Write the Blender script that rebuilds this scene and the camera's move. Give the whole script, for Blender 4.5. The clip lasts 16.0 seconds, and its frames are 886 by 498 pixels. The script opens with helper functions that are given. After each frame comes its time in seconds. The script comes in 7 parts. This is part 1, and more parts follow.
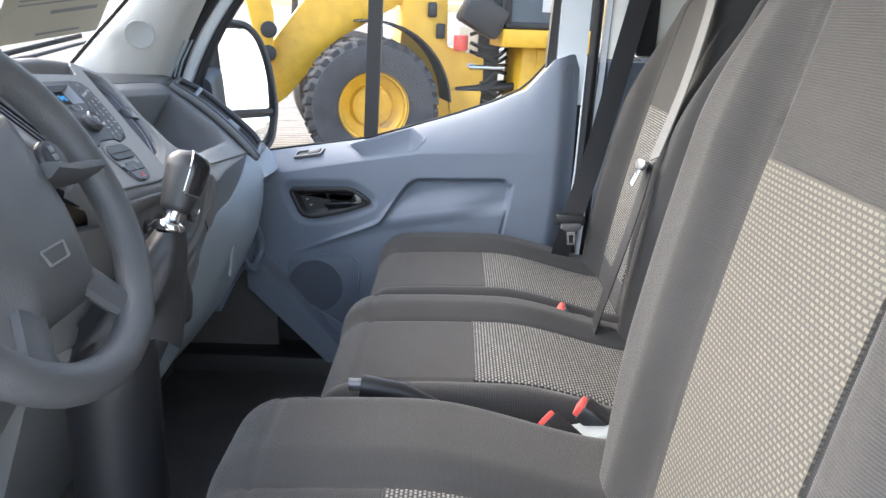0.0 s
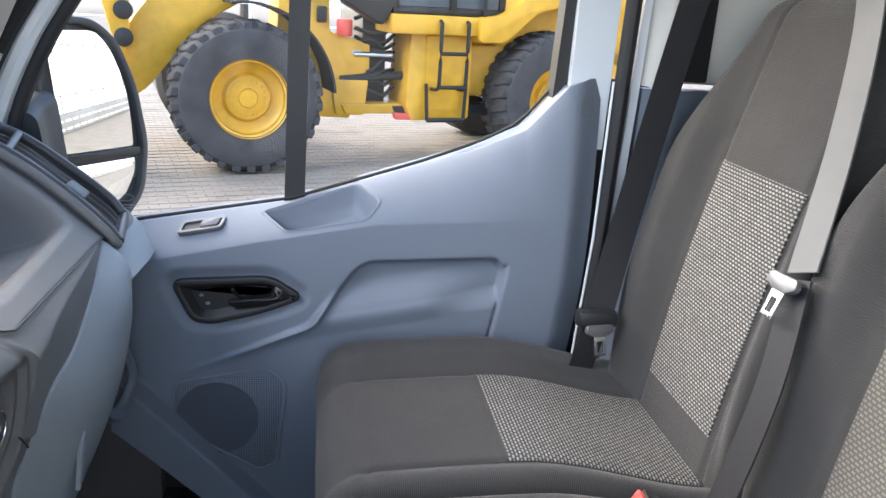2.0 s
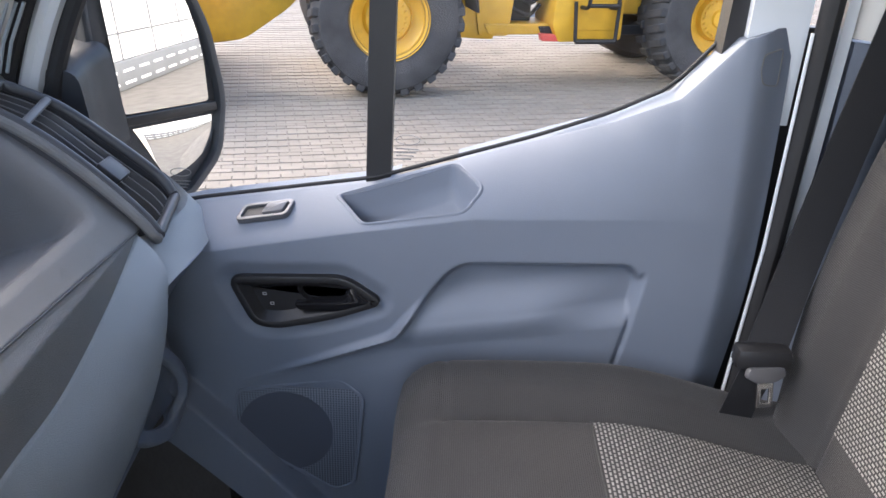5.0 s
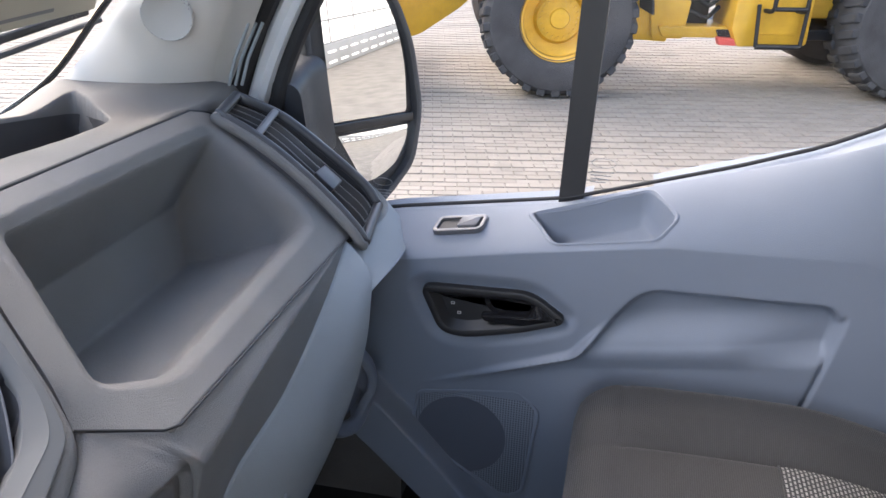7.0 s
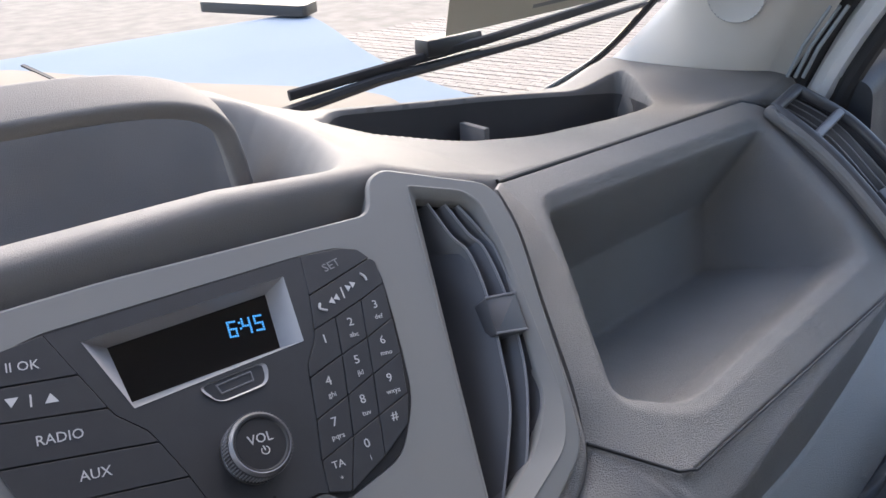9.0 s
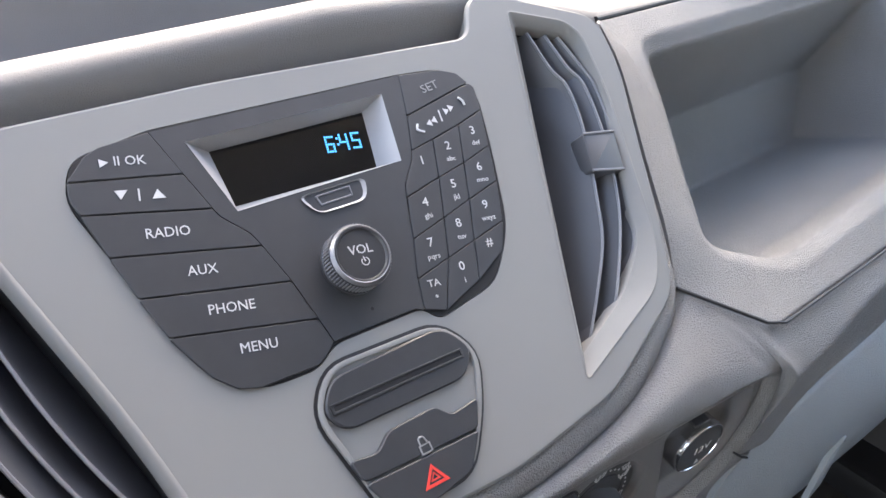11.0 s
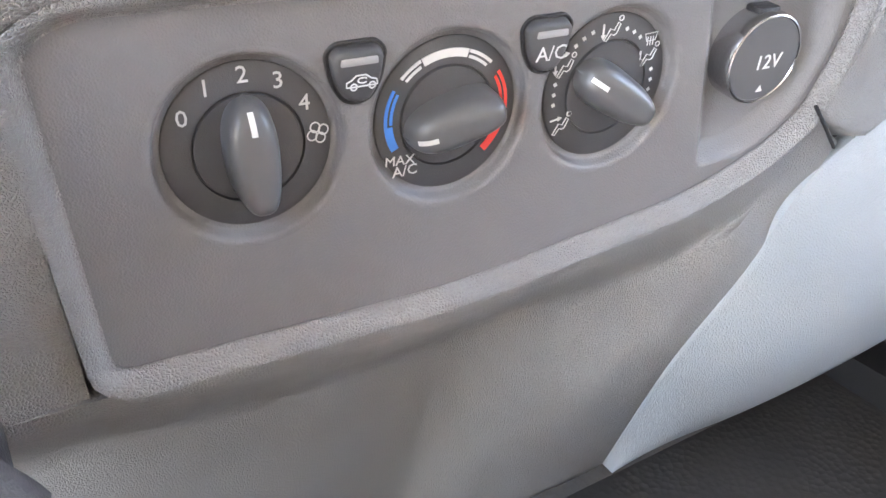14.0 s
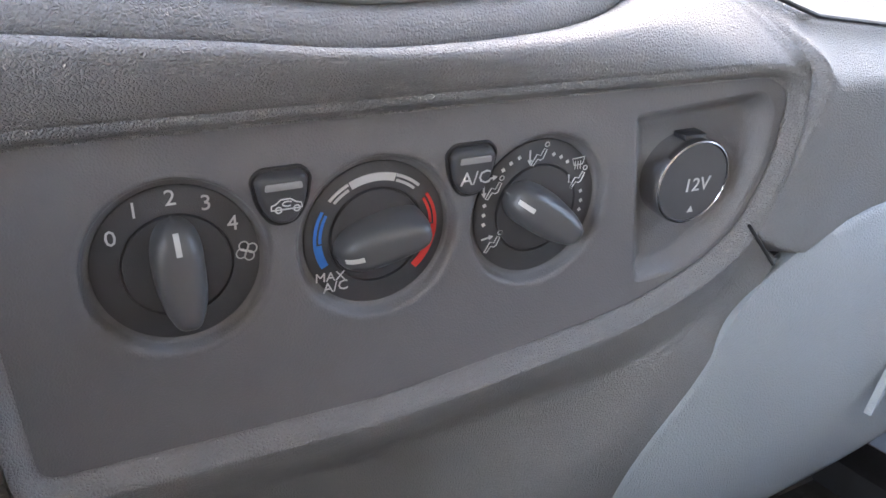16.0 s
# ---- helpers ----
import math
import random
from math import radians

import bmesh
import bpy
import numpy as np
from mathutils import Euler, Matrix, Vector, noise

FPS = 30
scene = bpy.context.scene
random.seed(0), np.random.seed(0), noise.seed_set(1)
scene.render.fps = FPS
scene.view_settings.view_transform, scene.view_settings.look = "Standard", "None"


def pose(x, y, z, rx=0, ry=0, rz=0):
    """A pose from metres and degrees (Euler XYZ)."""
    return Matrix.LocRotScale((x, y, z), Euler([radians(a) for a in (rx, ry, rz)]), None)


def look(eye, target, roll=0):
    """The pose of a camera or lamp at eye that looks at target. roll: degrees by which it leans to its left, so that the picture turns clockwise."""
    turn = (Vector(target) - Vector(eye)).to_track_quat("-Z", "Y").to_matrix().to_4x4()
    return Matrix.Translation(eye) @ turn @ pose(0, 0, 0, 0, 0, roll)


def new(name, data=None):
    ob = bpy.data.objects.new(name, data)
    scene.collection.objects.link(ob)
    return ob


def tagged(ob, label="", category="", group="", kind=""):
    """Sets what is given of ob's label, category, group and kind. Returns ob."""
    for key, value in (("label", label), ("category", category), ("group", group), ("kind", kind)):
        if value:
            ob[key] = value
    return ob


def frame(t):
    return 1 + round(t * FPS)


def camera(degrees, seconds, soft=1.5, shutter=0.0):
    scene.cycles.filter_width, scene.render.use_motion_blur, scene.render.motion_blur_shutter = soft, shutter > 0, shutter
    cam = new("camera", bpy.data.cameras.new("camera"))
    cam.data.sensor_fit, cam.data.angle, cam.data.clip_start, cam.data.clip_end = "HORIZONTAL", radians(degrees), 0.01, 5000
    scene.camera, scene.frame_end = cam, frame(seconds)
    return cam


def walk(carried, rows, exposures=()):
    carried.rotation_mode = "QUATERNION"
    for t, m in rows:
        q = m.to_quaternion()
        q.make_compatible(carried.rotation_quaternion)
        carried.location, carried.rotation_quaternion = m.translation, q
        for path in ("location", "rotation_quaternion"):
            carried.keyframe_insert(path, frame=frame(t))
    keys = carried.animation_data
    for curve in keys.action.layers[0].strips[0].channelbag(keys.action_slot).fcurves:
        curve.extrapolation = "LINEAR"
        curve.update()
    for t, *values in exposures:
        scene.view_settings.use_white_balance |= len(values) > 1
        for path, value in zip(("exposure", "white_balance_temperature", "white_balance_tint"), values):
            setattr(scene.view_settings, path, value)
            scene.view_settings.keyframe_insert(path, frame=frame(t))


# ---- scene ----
cam = camera(58.8, 16.0)
PATH = [
    (0, (0.017, -1.084, 1.738), (0.005, 0.829, 1.153), 2.3),
    (0.5, (-0.009, -0.93, 1.767), (-0.054, 0.981, 1.181), 2.2),
    (1, (-0.073, -0.757, 1.725), (-0.112, 1.156, 1.141), 2.4),
    (1.5, (-0.13, -0.529, 1.737), (-0.132, 1.383, 1.15), 2.5),
    (2, (-0.151, -0.403, 1.765), (0.157, 1.474, 1.148), 3.5),
    (2.5, (-0.159, -0.271, 1.753), (0.374, 1.5, 0.99), 4.2),
    (3, (-0.195, -0.119, 1.754), (0.358, 1.632, 0.962), 3.8),
    (3.2, (-0.217, -0.064, 1.754), (0.379, 1.661, 0.937), 4.1),
    (5.3, (-0.062, -0.096, 1.785), (-0.187, 1.72, 0.955), 1.5),
    (5.5, (-0.061, -0.092, 1.787), (-0.204, 1.716, 0.943), 1.3),
    (6, (-0.077, -0.1, 1.777), (-0.209, 1.715, 0.948), 1.8),
    (6.5, (-0.086, -0.116, 1.781), (-0.333, 1.684, 0.945), 1.7),
    (7, (-0.131, -0.114, 1.818), (-0.548, 1.65, 0.973), 1.3),
    (7.5, (-0.163, -0.095, 1.802), (-0.664, 1.647, 0.958), 1.3),
    (8, (-0.183, -0.12, 1.814), (-0.977, 1.503, 0.956), 0.3),
    (8.5, (-0.217, -0.102, 1.82), (-1.303, 1.325, 0.935), 0.0),
    (9, (-0.229, -0.063, 1.791), (-1.614, 1.101, 0.94), -2.7),
    (9.5, (-0.241, -0.086, 1.789), (-1.636, 0.918, 0.766), -2.2),
    (9.7, (-0.241, -0.087, 1.786), (-1.604, 0.865, 0.675), -2.6),
    (11.8, (-0.248, -0.078, 1.699), (-1.593, 0.903, 0.592), -1.2),
    (12, (-0.252, -0.068, 1.67), (-1.592, 0.945, 0.586), -0.8),
    (12.5, (-0.244, -0.055, 1.623), (-1.588, 0.966, 0.549), -0.8),
    (13, (-0.239, -0.046, 1.566), (-1.581, 0.963, 0.48), -0.0),
    (13.5, (-0.221, -0.045, 1.497), (-1.706, 0.822, 0.475), -1.3),
    (14, (-0.203, -0.05, 1.482), (-1.722, 0.803, 0.499), -0.9),
    (14.5, (-0.186, -0.048, 1.489), (-1.797, 0.818, 0.678), -0.8),
    (15, (-0.184, -0.035, 1.491), (-1.803, 0.823, 0.688), -0.5),
    (15.5, (-0.185, -0.031, 1.487), (-1.808, 0.843, 0.713), -0.4),
    (16, (-0.185, -0.025, 1.495), (-1.8, 0.86, 0.715), -0.2),
]
walk(cam, [(t, look(eye, target, roll)) for t, eye, target, roll in PATH],
     [(0, 2.73, 6350, 9), (1, 2.73, 6250, 9.5), (1.5, 2.68, 6250, 9.5), (3, 2.48, 6400, 12.5), (5.5, 2.46, 6450, 14), (8, 2.48, 6550, 14), (9, 2.19, 6400, 14), (9.7, 2.66, 6550, 13), (11.8, 3.38, 6750, 13), (12.5, 3.58, 6750, 13), (13, 3.88, 6800, 14), (13.5, 4.58, 6950, 15), (14, 5.43, 7100, 16), (14.5, 4.68, 6900, 15), (15, 4.33, 6700, 15), (16, 4.28, 6650, 15)])

# ---- world and light ----
world = bpy.data.worlds.new("sky")
scene.world = world
world.use_nodes = True
_n = world.node_tree.nodes
_sky = _n.new("ShaderNodeTexSky")
_sky.sky_type = 'NISHITA'
_sky.sun_disc = False
_sky.sun_elevation, _sky.sun_rotation = radians(37), radians(304)
_sky.air_density, _sky.dust_density = 1.0, 3.5
world.node_tree.links.new(_sky.outputs[0], _n["Background"].inputs[0])
_n["Background"].inputs[1].default_value = 0.15
_sd = bpy.data.lights.new("sun", 'SUN')
_sd.energy, _sd.angle, _sd.color = 0.5, radians(30), (1.0, 0.96, 0.90)
sun = new("sun", _sd)
sun.matrix_world = look((-6, -4, 5.4), (0, 0, 0))
# daylight through the open driver's door
_ad = bpy.data.lights.new("door_daylight", 'AREA')
_ad.shape, _ad.size, _ad.size_y, _ad.energy, _ad.color = 'RECTANGLE', 1.4, 1.5, 3.0, (0.95, 0.98, 1.0)
door_daylight = new("door_daylight", _ad)
door_daylight.matrix_world = look((-0.25, -1.45, 1.65), (-0.25, 0.5, 1.45))

# ---- materials ----
MATS = {}


def material(name, color, rough=0.5, metal=0.0, grain=0.0, grain_scale=400.0, vary=0.0, vary_scale=6.0,
             color2=None, spec=0.5, coat=0.0, pebble=False):
    """Plain surface with a fine relief (grain, metres) and two scales of tone variation."""
    m = bpy.data.materials.new(name)
    m.use_nodes = True
    nt = m.node_tree
    bs = nt.nodes["Principled BSDF"]
    bs.inputs["Roughness"].default_value = rough
    bs.inputs["Metallic"].default_value = metal
    bs.inputs["Specular IOR Level"].default_value = spec
    bs.inputs["Coat Weight"].default_value = coat
    bs.inputs["Base Color"].default_value = (*color, 1)
    tc = nt.nodes.new("ShaderNodeTexCoord")
    if vary > 0:
        n1 = nt.nodes.new("ShaderNodeTexNoise")
        n1.inputs["Scale"].default_value = vary_scale
        n1.inputs["Detail"].default_value = 6
        nt.links.new(tc.outputs["Object"], n1.inputs["Vector"])
        mx = nt.nodes.new("ShaderNodeMix")
        mx.data_type = 'RGBA'
        c2 = color2 or tuple(max(0, c * (1 - vary)) for c in color)
        mx.inputs[6].default_value = (*color, 1)
        mx.inputs[7].default_value = (*c2, 1)
        rp = nt.nodes.new("ShaderNodeMapRange")
        rp.inputs[1].default_value, rp.inputs[2].default_value = 0.35, 0.7
        nt.links.new(n1.outputs[0], rp.inputs[0])
        nt.links.new(rp.outputs[0], mx.inputs[0])
        nt.links.new(mx.outputs[2], bs.inputs["Base Color"])
        r2 = nt.nodes.new("ShaderNodeMapRange")
        r2.inputs[3].default_value, r2.inputs[4].default_value = rough - 0.06, rough + 0.08
        nt.links.new(n1.outputs[0], r2.inputs[0])
        nt.links.new(r2.outputs[0], bs.inputs["Roughness"])
    if grain > 0:
        v = nt.nodes.new("ShaderNodeTexVoronoi")
        v.inputs["Scale"].default_value = grain_scale
        bp = nt.nodes.new("ShaderNodeBump")
        bp.inputs["Strength"].default_value = 0.8
        bp.inputs["Distance"].default_value = grain
        if pebble:
            # uneven leather cells: warped, with the creases between them sunk
            wn = nt.nodes.new("ShaderNodeTexNoise")
            wn.inputs["Scale"].default_value = grain_scale * 0.7
            nt.links.new(tc.outputs["Object"], wn.inputs["Vector"])
            wa = nt.nodes.new("ShaderNodeVectorMath")
            wa.operation = 'MULTIPLY_ADD'
            wa.inputs[1].default_value = (1.3 / grain_scale,) * 3
            nt.links.new(wn.outputs["Color"], wa.inputs[0])
            nt.links.new(tc.outputs["Object"], wa.inputs[2])
            nt.links.new(wa.outputs[0], v.inputs["Vector"])
            v.feature = 'DISTANCE_TO_EDGE'
            rise = nt.nodes.new("ShaderNodeMapRange")
            rise.interpolation_type = 'SMOOTHSTEP'
            rise.inputs[1].default_value, rise.inputs[2].default_value = 0.0, 0.30
            nt.links.new(v.outputs["Distance"], rise.inputs[0])
            nt.links.new(rise.outputs[0], bp.inputs["Height"])
        else:
            nt.links.new(tc.outputs["Object"], v.inputs["Vector"])
            nt.links.new(v.outputs["Distance"], bp.inputs["Height"])
        nt.links.new(bp.outputs[0], bs.inputs["Normal"])
    MATS[name] = m
    return m


trim_blue = material("blue_grey_trim", (0.165, 0.19, 0.24), 0.5, grain=0.00014, grain_scale=560, vary=0.08, pebble=True)
trim_light = material("light_grey_trim", (0.29, 0.318, 0.335), 0.5, grain=0.0004, grain_scale=560, vary=0.08, pebble=True)
dash_dark = material("dark_grey_dash", (0.205, 0.201, 0.200), 0.5, grain=0.0007, grain_scale=720, vary=0.15, pebble=True)
dash_upper = material("soft_grey_dash_top", (0.165, 0.160, 0.155), 0.62, grain=0.00016, grain_scale=900, vary=0.14, vary_scale=9, spec=0.3, pebble=True)
# tray wall and floor: shade of the deep tray put into the colour
tray_shaded = material("tray_shade_tone", (0.060, 0.058, 0.060), 0.6, grain=0.0001, grain_scale=1300, vary=0.15, vary_scale=12, spec=0.3)
fascia_mat = material("silver_grey_fascia", (0.200, 0.199, 0.194), 0.55, metal=0.0, spec=0.3, vary=0.06)
black_plastic = material("black_plastic", (0.018, 0.018, 0.02), 0.42, grain=0.0002, grain_scale=900, vary=0.2)
panel_dark = material("smooth_dark_panel", (0.142, 0.139, 0.142), 0.46, grain=0.00022, grain_scale=1300, vary=0.12, vary_scale=10)
black_gloss = material("gloss_black", (0.012, 0.012, 0.014), 0.12)
rubber = material("black_rubber", (0.02, 0.02, 0.022), 0.7, vary=0.25)
floor_mat = material("black_floor_mat", (0.085, 0.079, 0.074), 0.65, grain=0.001, grain_scale=120, vary=0.3)
headliner = material("light_headliner", (0.60, 0.58, 0.54), 0.85, grain=0.0003, grain_scale=900, vary=0.05)
white_paint = material("white_paint", (0.72, 0.76, 0.80), 0.22, vary=0.04, coat=0.6)
chrome = material("chrome", (0.58, 0.59, 0.61), 0.17, metal=1.0)
belt_grey = material("grey_belt", (0.14, 0.14, 0.138), 0.6, grain=0.0003, grain_scale=900, vary=0.1)
belt_black = material("black_belt", (0.012, 0.012, 0.014), 0.6, grain=0.0003, grain_scale=900)
red_button = material("red_plastic", (0.62, 0.085, 0.07), 0.4)
yellow = material("yellow_paint", (0.66, 0.375, 0.03), 0.45, vary=0.16, vary_scale=9)
tyre_mat = material("tyre_rubber", (0.06, 0.06, 0.064), 0.85, grain=0.004, grain_scale=60, vary=0.35, vary_scale=4)
dark_steel = material("dark_steel", (0.03, 0.03, 0.032), 0.5, metal=0.3, vary=0.3)

# ---- mesh helpers ----


def part(name, bm, mat, parent=None, label="", m=None, smooth=True, angle=35):
    me = bpy.data.meshes.new(name)
    bmesh.ops.recalc_face_normals(bm, faces=bm.faces[:])
    bm.to_mesh(me)
    bm.free()
    me.materials.append(mat)
    if smooth:
        me.shade_smooth()
        me.set_sharp_from_angle(angle=radians(angle))
    ob = new(name, me)
    if parent is not None:
        ob.parent = parent
    if m is not None:
        ob.matrix_basis = m
    if label:
        ob["label"] = label
    return ob


def thing(name, label, category, m=None, group="", kind=""):
    ob = new(name)
    ob.empty_display_size = 0.05
    if m is not None:
        ob.matrix_basis = m
    return tagged(ob, label, category, group, kind)


def move(bm, m):
    bmesh.ops.transform(bm, matrix=m, verts=bm.verts[:])
    return bm


def join(*bms):
    out = bmesh.new()
    for b in bms:
        me = bpy.data.meshes.new("tmp")
        b.to_mesh(me)
        out.from_mesh(me)
        b.free()
        bpy.data.meshes.remove(me)
    return out


def box(x0, x1, y0, y1, z0, z1, r=0.004, seg=2):
    bm = bmesh.new()
    bmesh.ops.create_cube(bm, size=1)
    move(bm, Matrix.Translation(((x0 + x1) / 2, (y0 + y1) / 2, (z0 + z1) / 2)) @ Matrix.Diagonal((x1 - x0, y1 - y0, z1 - z0, 1)))
    if r > 0:
        bmesh.ops.bevel(bm, geom=bm.edges[:], offset=r, segments=seg, profile=0.5, affect='EDGES')
    return bm


def cyl(r, h, seg=32, r2=None, bevel=0.0, bseg=2):
    """Along z from 0 to h."""
    bm = bmesh.new()
    bmesh.ops.create_cone(bm, cap_ends=True, segments=seg, radius1=r, radius2=r if r2 is None else r2, depth=h)
    move(bm, Matrix.Translation((0, 0, h / 2)))
    if bevel > 0:
        es = [e for e in bm.edges if len(e.link_faces) == 2 and e.calc_face_angle(0) > 0.8]
        bmesh.ops.bevel(bm, geom=es, offset=bevel, segments=bseg, profile=0.5, affect='EDGES')
    return bm


def lathe(profile, seg=48, closed=False):
    """profile: (r, z) pairs, turned about z."""
    bm = bmesh.new()
    rings = []
    for r, z in profile:
        rings.append([bm.verts.new((r * math.cos(2 * math.pi * i / seg), r * math.sin(2 * math.pi * i / seg), z)) for i in range(seg)])
    pairs = list(zip(rings, rings[1:]))
    if closed:
        pairs.append((rings[-1], rings[0]))
    for a, b in pairs:
        for i in range(seg):
            bm.faces.new((a[i], a[(i + 1) % seg], b[(i + 1) % seg], b[i]))
    bmesh.ops.remove_doubles(bm, verts=bm.verts[:], dist=1e-6)
    return bm


def rounded(pts, r, seg=4):
    """A polygon with its corners rounded; r one radius or one for each corner."""
    out = []
    n = len(pts)
    for i, p in enumerate(pts):
        rr = r[i] if isinstance(r, (list, tuple)) else r
        p = Vector(p)
        a, b = Vector(pts[i - 1]) - p, Vector(pts[(i + 1) % n]) - p
        d = min(rr, a.length * 0.45, b.length * 0.45)
        if d < 1e-6:
            out.append(tuple(p))
            continue
        a, b = p + a.normalized() * d, p + b.normalized() * d
        for k in range(seg + 1):
            t = k / seg
            out.append(tuple((1 - t) ** 2 * a + 2 * t * (1 - t) * p + t * t * b))
    return out


def prism(pts, z0, z1, bevel=0.0, seg=2):
    """A flat polygon (x, y) from z0 to z1, with its upper rim bevelled."""
    bm = bmesh.new()
    lo = [bm.verts.new((x, y, z0)) for x, y in pts]
    hi = [bm.verts.new((x, y, z1)) for x, y in pts]
    n = len(pts)
    bm.faces.new(lo)
    top = bm.faces.new(hi)
    for i in range(n):
        bm.faces.new((lo[i], lo[(i + 1) % n], hi[(i + 1) % n], hi[i]))
    bmesh.ops.recalc_face_normals(bm, faces=bm.faces[:])
    if bevel > 0:
        bmesh.ops.bevel(bm, geom=top.edges[:], offset=bevel, segments=seg, profile=0.5, affect='EDGES')
    return bm


def ring_prism(outer, inner, z0, z1, bevel=0.0):
    """A frame between two outlines with the same number of points."""
    bm = bmesh.new()
    n = len(outer)
    rows = [[bm.verts.new((x, y, z)) for x, y in o] for o, z in ((outer, z0), (outer, z1), (inner, z1), (inner, z0))]
    for a, b in zip(rows, rows[1:] + rows[:1]):
        for i in range(n):
            bm.faces.new((a[i], a[(i + 1) % n], b[(i + 1) % n], b[i]))
    bmesh.ops.recalc_face_normals(bm, faces=bm.faces[:])
    if bevel > 0:
        es = [e for e in bm.edges if all(abs(v.co.z - z1) < 1e-7 for v in e.verts) and any(abs(f.normal.z) < 0.5 for f in e.link_faces)]
        bmesh.ops.bevel(bm, geom=es, offset=bevel, segments=2, profile=0.5, affect='EDGES')
    return bm


def smooth_path(pts, n=8):
    """Catmull-Rom through the points."""
    P = [Vector(p) for p in pts]
    P = [2 * P[0] - P[1]] + P + [2 * P[-1] - P[-2]]
    out = []
    for i in range(1, len(P) - 2):
        a, b, c, d = P[i - 1:i + 3]
        for k in range(n):
            t = k / n
            out.append(0.5 * (2 * b + (c - a) * t + (2 * a - 5 * b + 4 * c - d) * t * t + (3 * b - a - 3 * c + d) * t ** 3))
    out.append(P[-2])
    return out


def sweep(path, section, closed=False, up=(0, 0, 1), cap=True):
    """A section (list of (a, b): sideways, up) or function of t giving it, along a path of points."""
    path = [Vector(p) for p in path]
    n = len(path)
    bm = bmesh.new()
    rings = []
    for i, p in enumerate(path):
        if closed:
            d = path[(i + 1) % n] - path[i - 1]
        else:
            d = path[min(i + 1, n - 1)] - path[max(i - 1, 0)]
        d.normalize()
        s = d.cross(Vector(up)).normalized()
        u = s.cross(d)
        sec = section(i / max(1, n - 1)) if callable(section) else section
        rings.append([bm.verts.new(p + s * a + u * b) for a, b in sec])
    m = len(rings[0])
    for a, b in list(zip(rings, rings[1:])) + ([(rings[-1], rings[0])] if closed else []):
        for j in range(m):
            bm.faces.new((a[j], a[(j + 1) % m], b[(j + 1) % m], b[j]))
    if cap and not closed:
        bm.faces.new(rings[0])
        bm.faces.new(rings[-1])
    bmesh.ops.recalc_face_normals(bm, faces=bm.faces[:])
    return bm


def disc(r, seg=12, ry=None):
    return [(r * math.cos(2 * math.pi * k / seg), (ry or r) * math.sin(2 * math.pi * k / seg)) for k in range(seg)]


def tube(path, r, seg=12, closed=False, up=(0, 0, 1)):
    return sweep(path, disc(r, seg), closed, up)


def sheet(f, nu, nv, thick=0.0, back=(0, 0, 0), closed=True):
    """A grid of f(u, v) -> point, u and v from 0 to 1; thick: its rim is drawn back by the vector and closed."""
    bm = bmesh.new()
    g = [[bm.verts.new(f(i / nu, j / nv)) for j in range(nv + 1)] for i in range(nu + 1)]
    for i in range(nu):
        for j in range(nv):
            bm.faces.new((g[i][j], g[i + 1][j], g[i + 1][j + 1], g[i][j + 1]))
    if thick > 0:
        rim = [g[i][0] for i in range(nu + 1)] + [g[nu][j] for j in range(1, nv + 1)] + [g[i][nv] for i in range(nu - 1, -1, -1)] + [g[0][j] for j in range(nv - 1, 0, -1)]
        low = [bm.verts.new(v.co + Vector(back) * thick) for v in rim]
        k = len(rim)
        for i in range(k):
            bm.faces.new((rim[i], rim[(i + 1) % k], low[(i + 1) % k], low[i]))
        if closed:
            bm.faces.new(low)
    return bm


def sstep(a, b, x):
    t = min(1.0, max(0.0, (x - a) / (b - a)))
    return t * t * (3 - 2 * t)


def inside(pts, x, y):
    """Signed distance to a polygon, positive within."""
    d, n, c = 1e9, len(pts), False
    for i in range(n):
        x0, y0 = pts[i]
        x1, y1 = pts[(i + 1) % n]
        ex, ey, wx, wy = x1 - x0, y1 - y0, x - x0, y - y0
        t = max(0.0, min(1.0, (wx * ex + wy * ey) / (ex * ex + ey * ey)))
        d = min(d, (wx - ex * t) ** 2 + (wy - ey * t) ** 2)
        if (y0 > y) != (y1 > y) and x < (x1 - x0) * (y - y0) / (y1 - y0) + x0:
            c = not c
    return math.sqrt(d) * (1 if c else -1)


def curve(keys, x):
    """Smooth value at x from (x, value) keys."""
    if x <= keys[0][0]:
        return keys[0][1]
    for (a, va), (b, vb) in zip(keys, keys[1:]):
        if x <= b:
            return va + (vb - va) * (x - a) / (b - a)
    return keys[-1][1]



def edge_drop(e, r):
    """How far a rounded rim of radius r falls at a distance e from the edge."""
    return 0.0 if e >= r else r - math.sqrt(max(0.0, r * r - (r - max(e, 0)) ** 2))


def inset(pts, d):
    """An outline moved inwards by d along its normals."""
    n = len(pts)
    area = sum(pts[i][0] * pts[(i + 1) % n][1] - pts[(i + 1) % n][0] * pts[i][1] for i in range(n))
    s = 1 if area > 0 else -1
    out = []
    for i in range(n):
        p, q = Vector(pts[i - 1]), Vector(pts[(i + 1) % n])
        t = (q - p).normalized()
        out.append((pts[i][0] - t.y * d * s, pts[i][1] + t.x * d * s))
    return out


def resample(path, n):
    """n + 1 points at even steps along a path."""
    path = [Vector(p) for p in path]
    run = [0.0]
    for a, b in zip(path, path[1:]):
        run.append(run[-1] + (b - a).length)
    out = []
    for k in range(n + 1):
        s, i = run[-1] * k / n, 0
        while i < len(path) - 2 and run[i + 1] < s:
            i += 1
        out.append(path[i].lerp(path[i + 1], min(1.0, (s - run[i]) / max(1e-9, run[i + 1] - run[i]))))
    return out


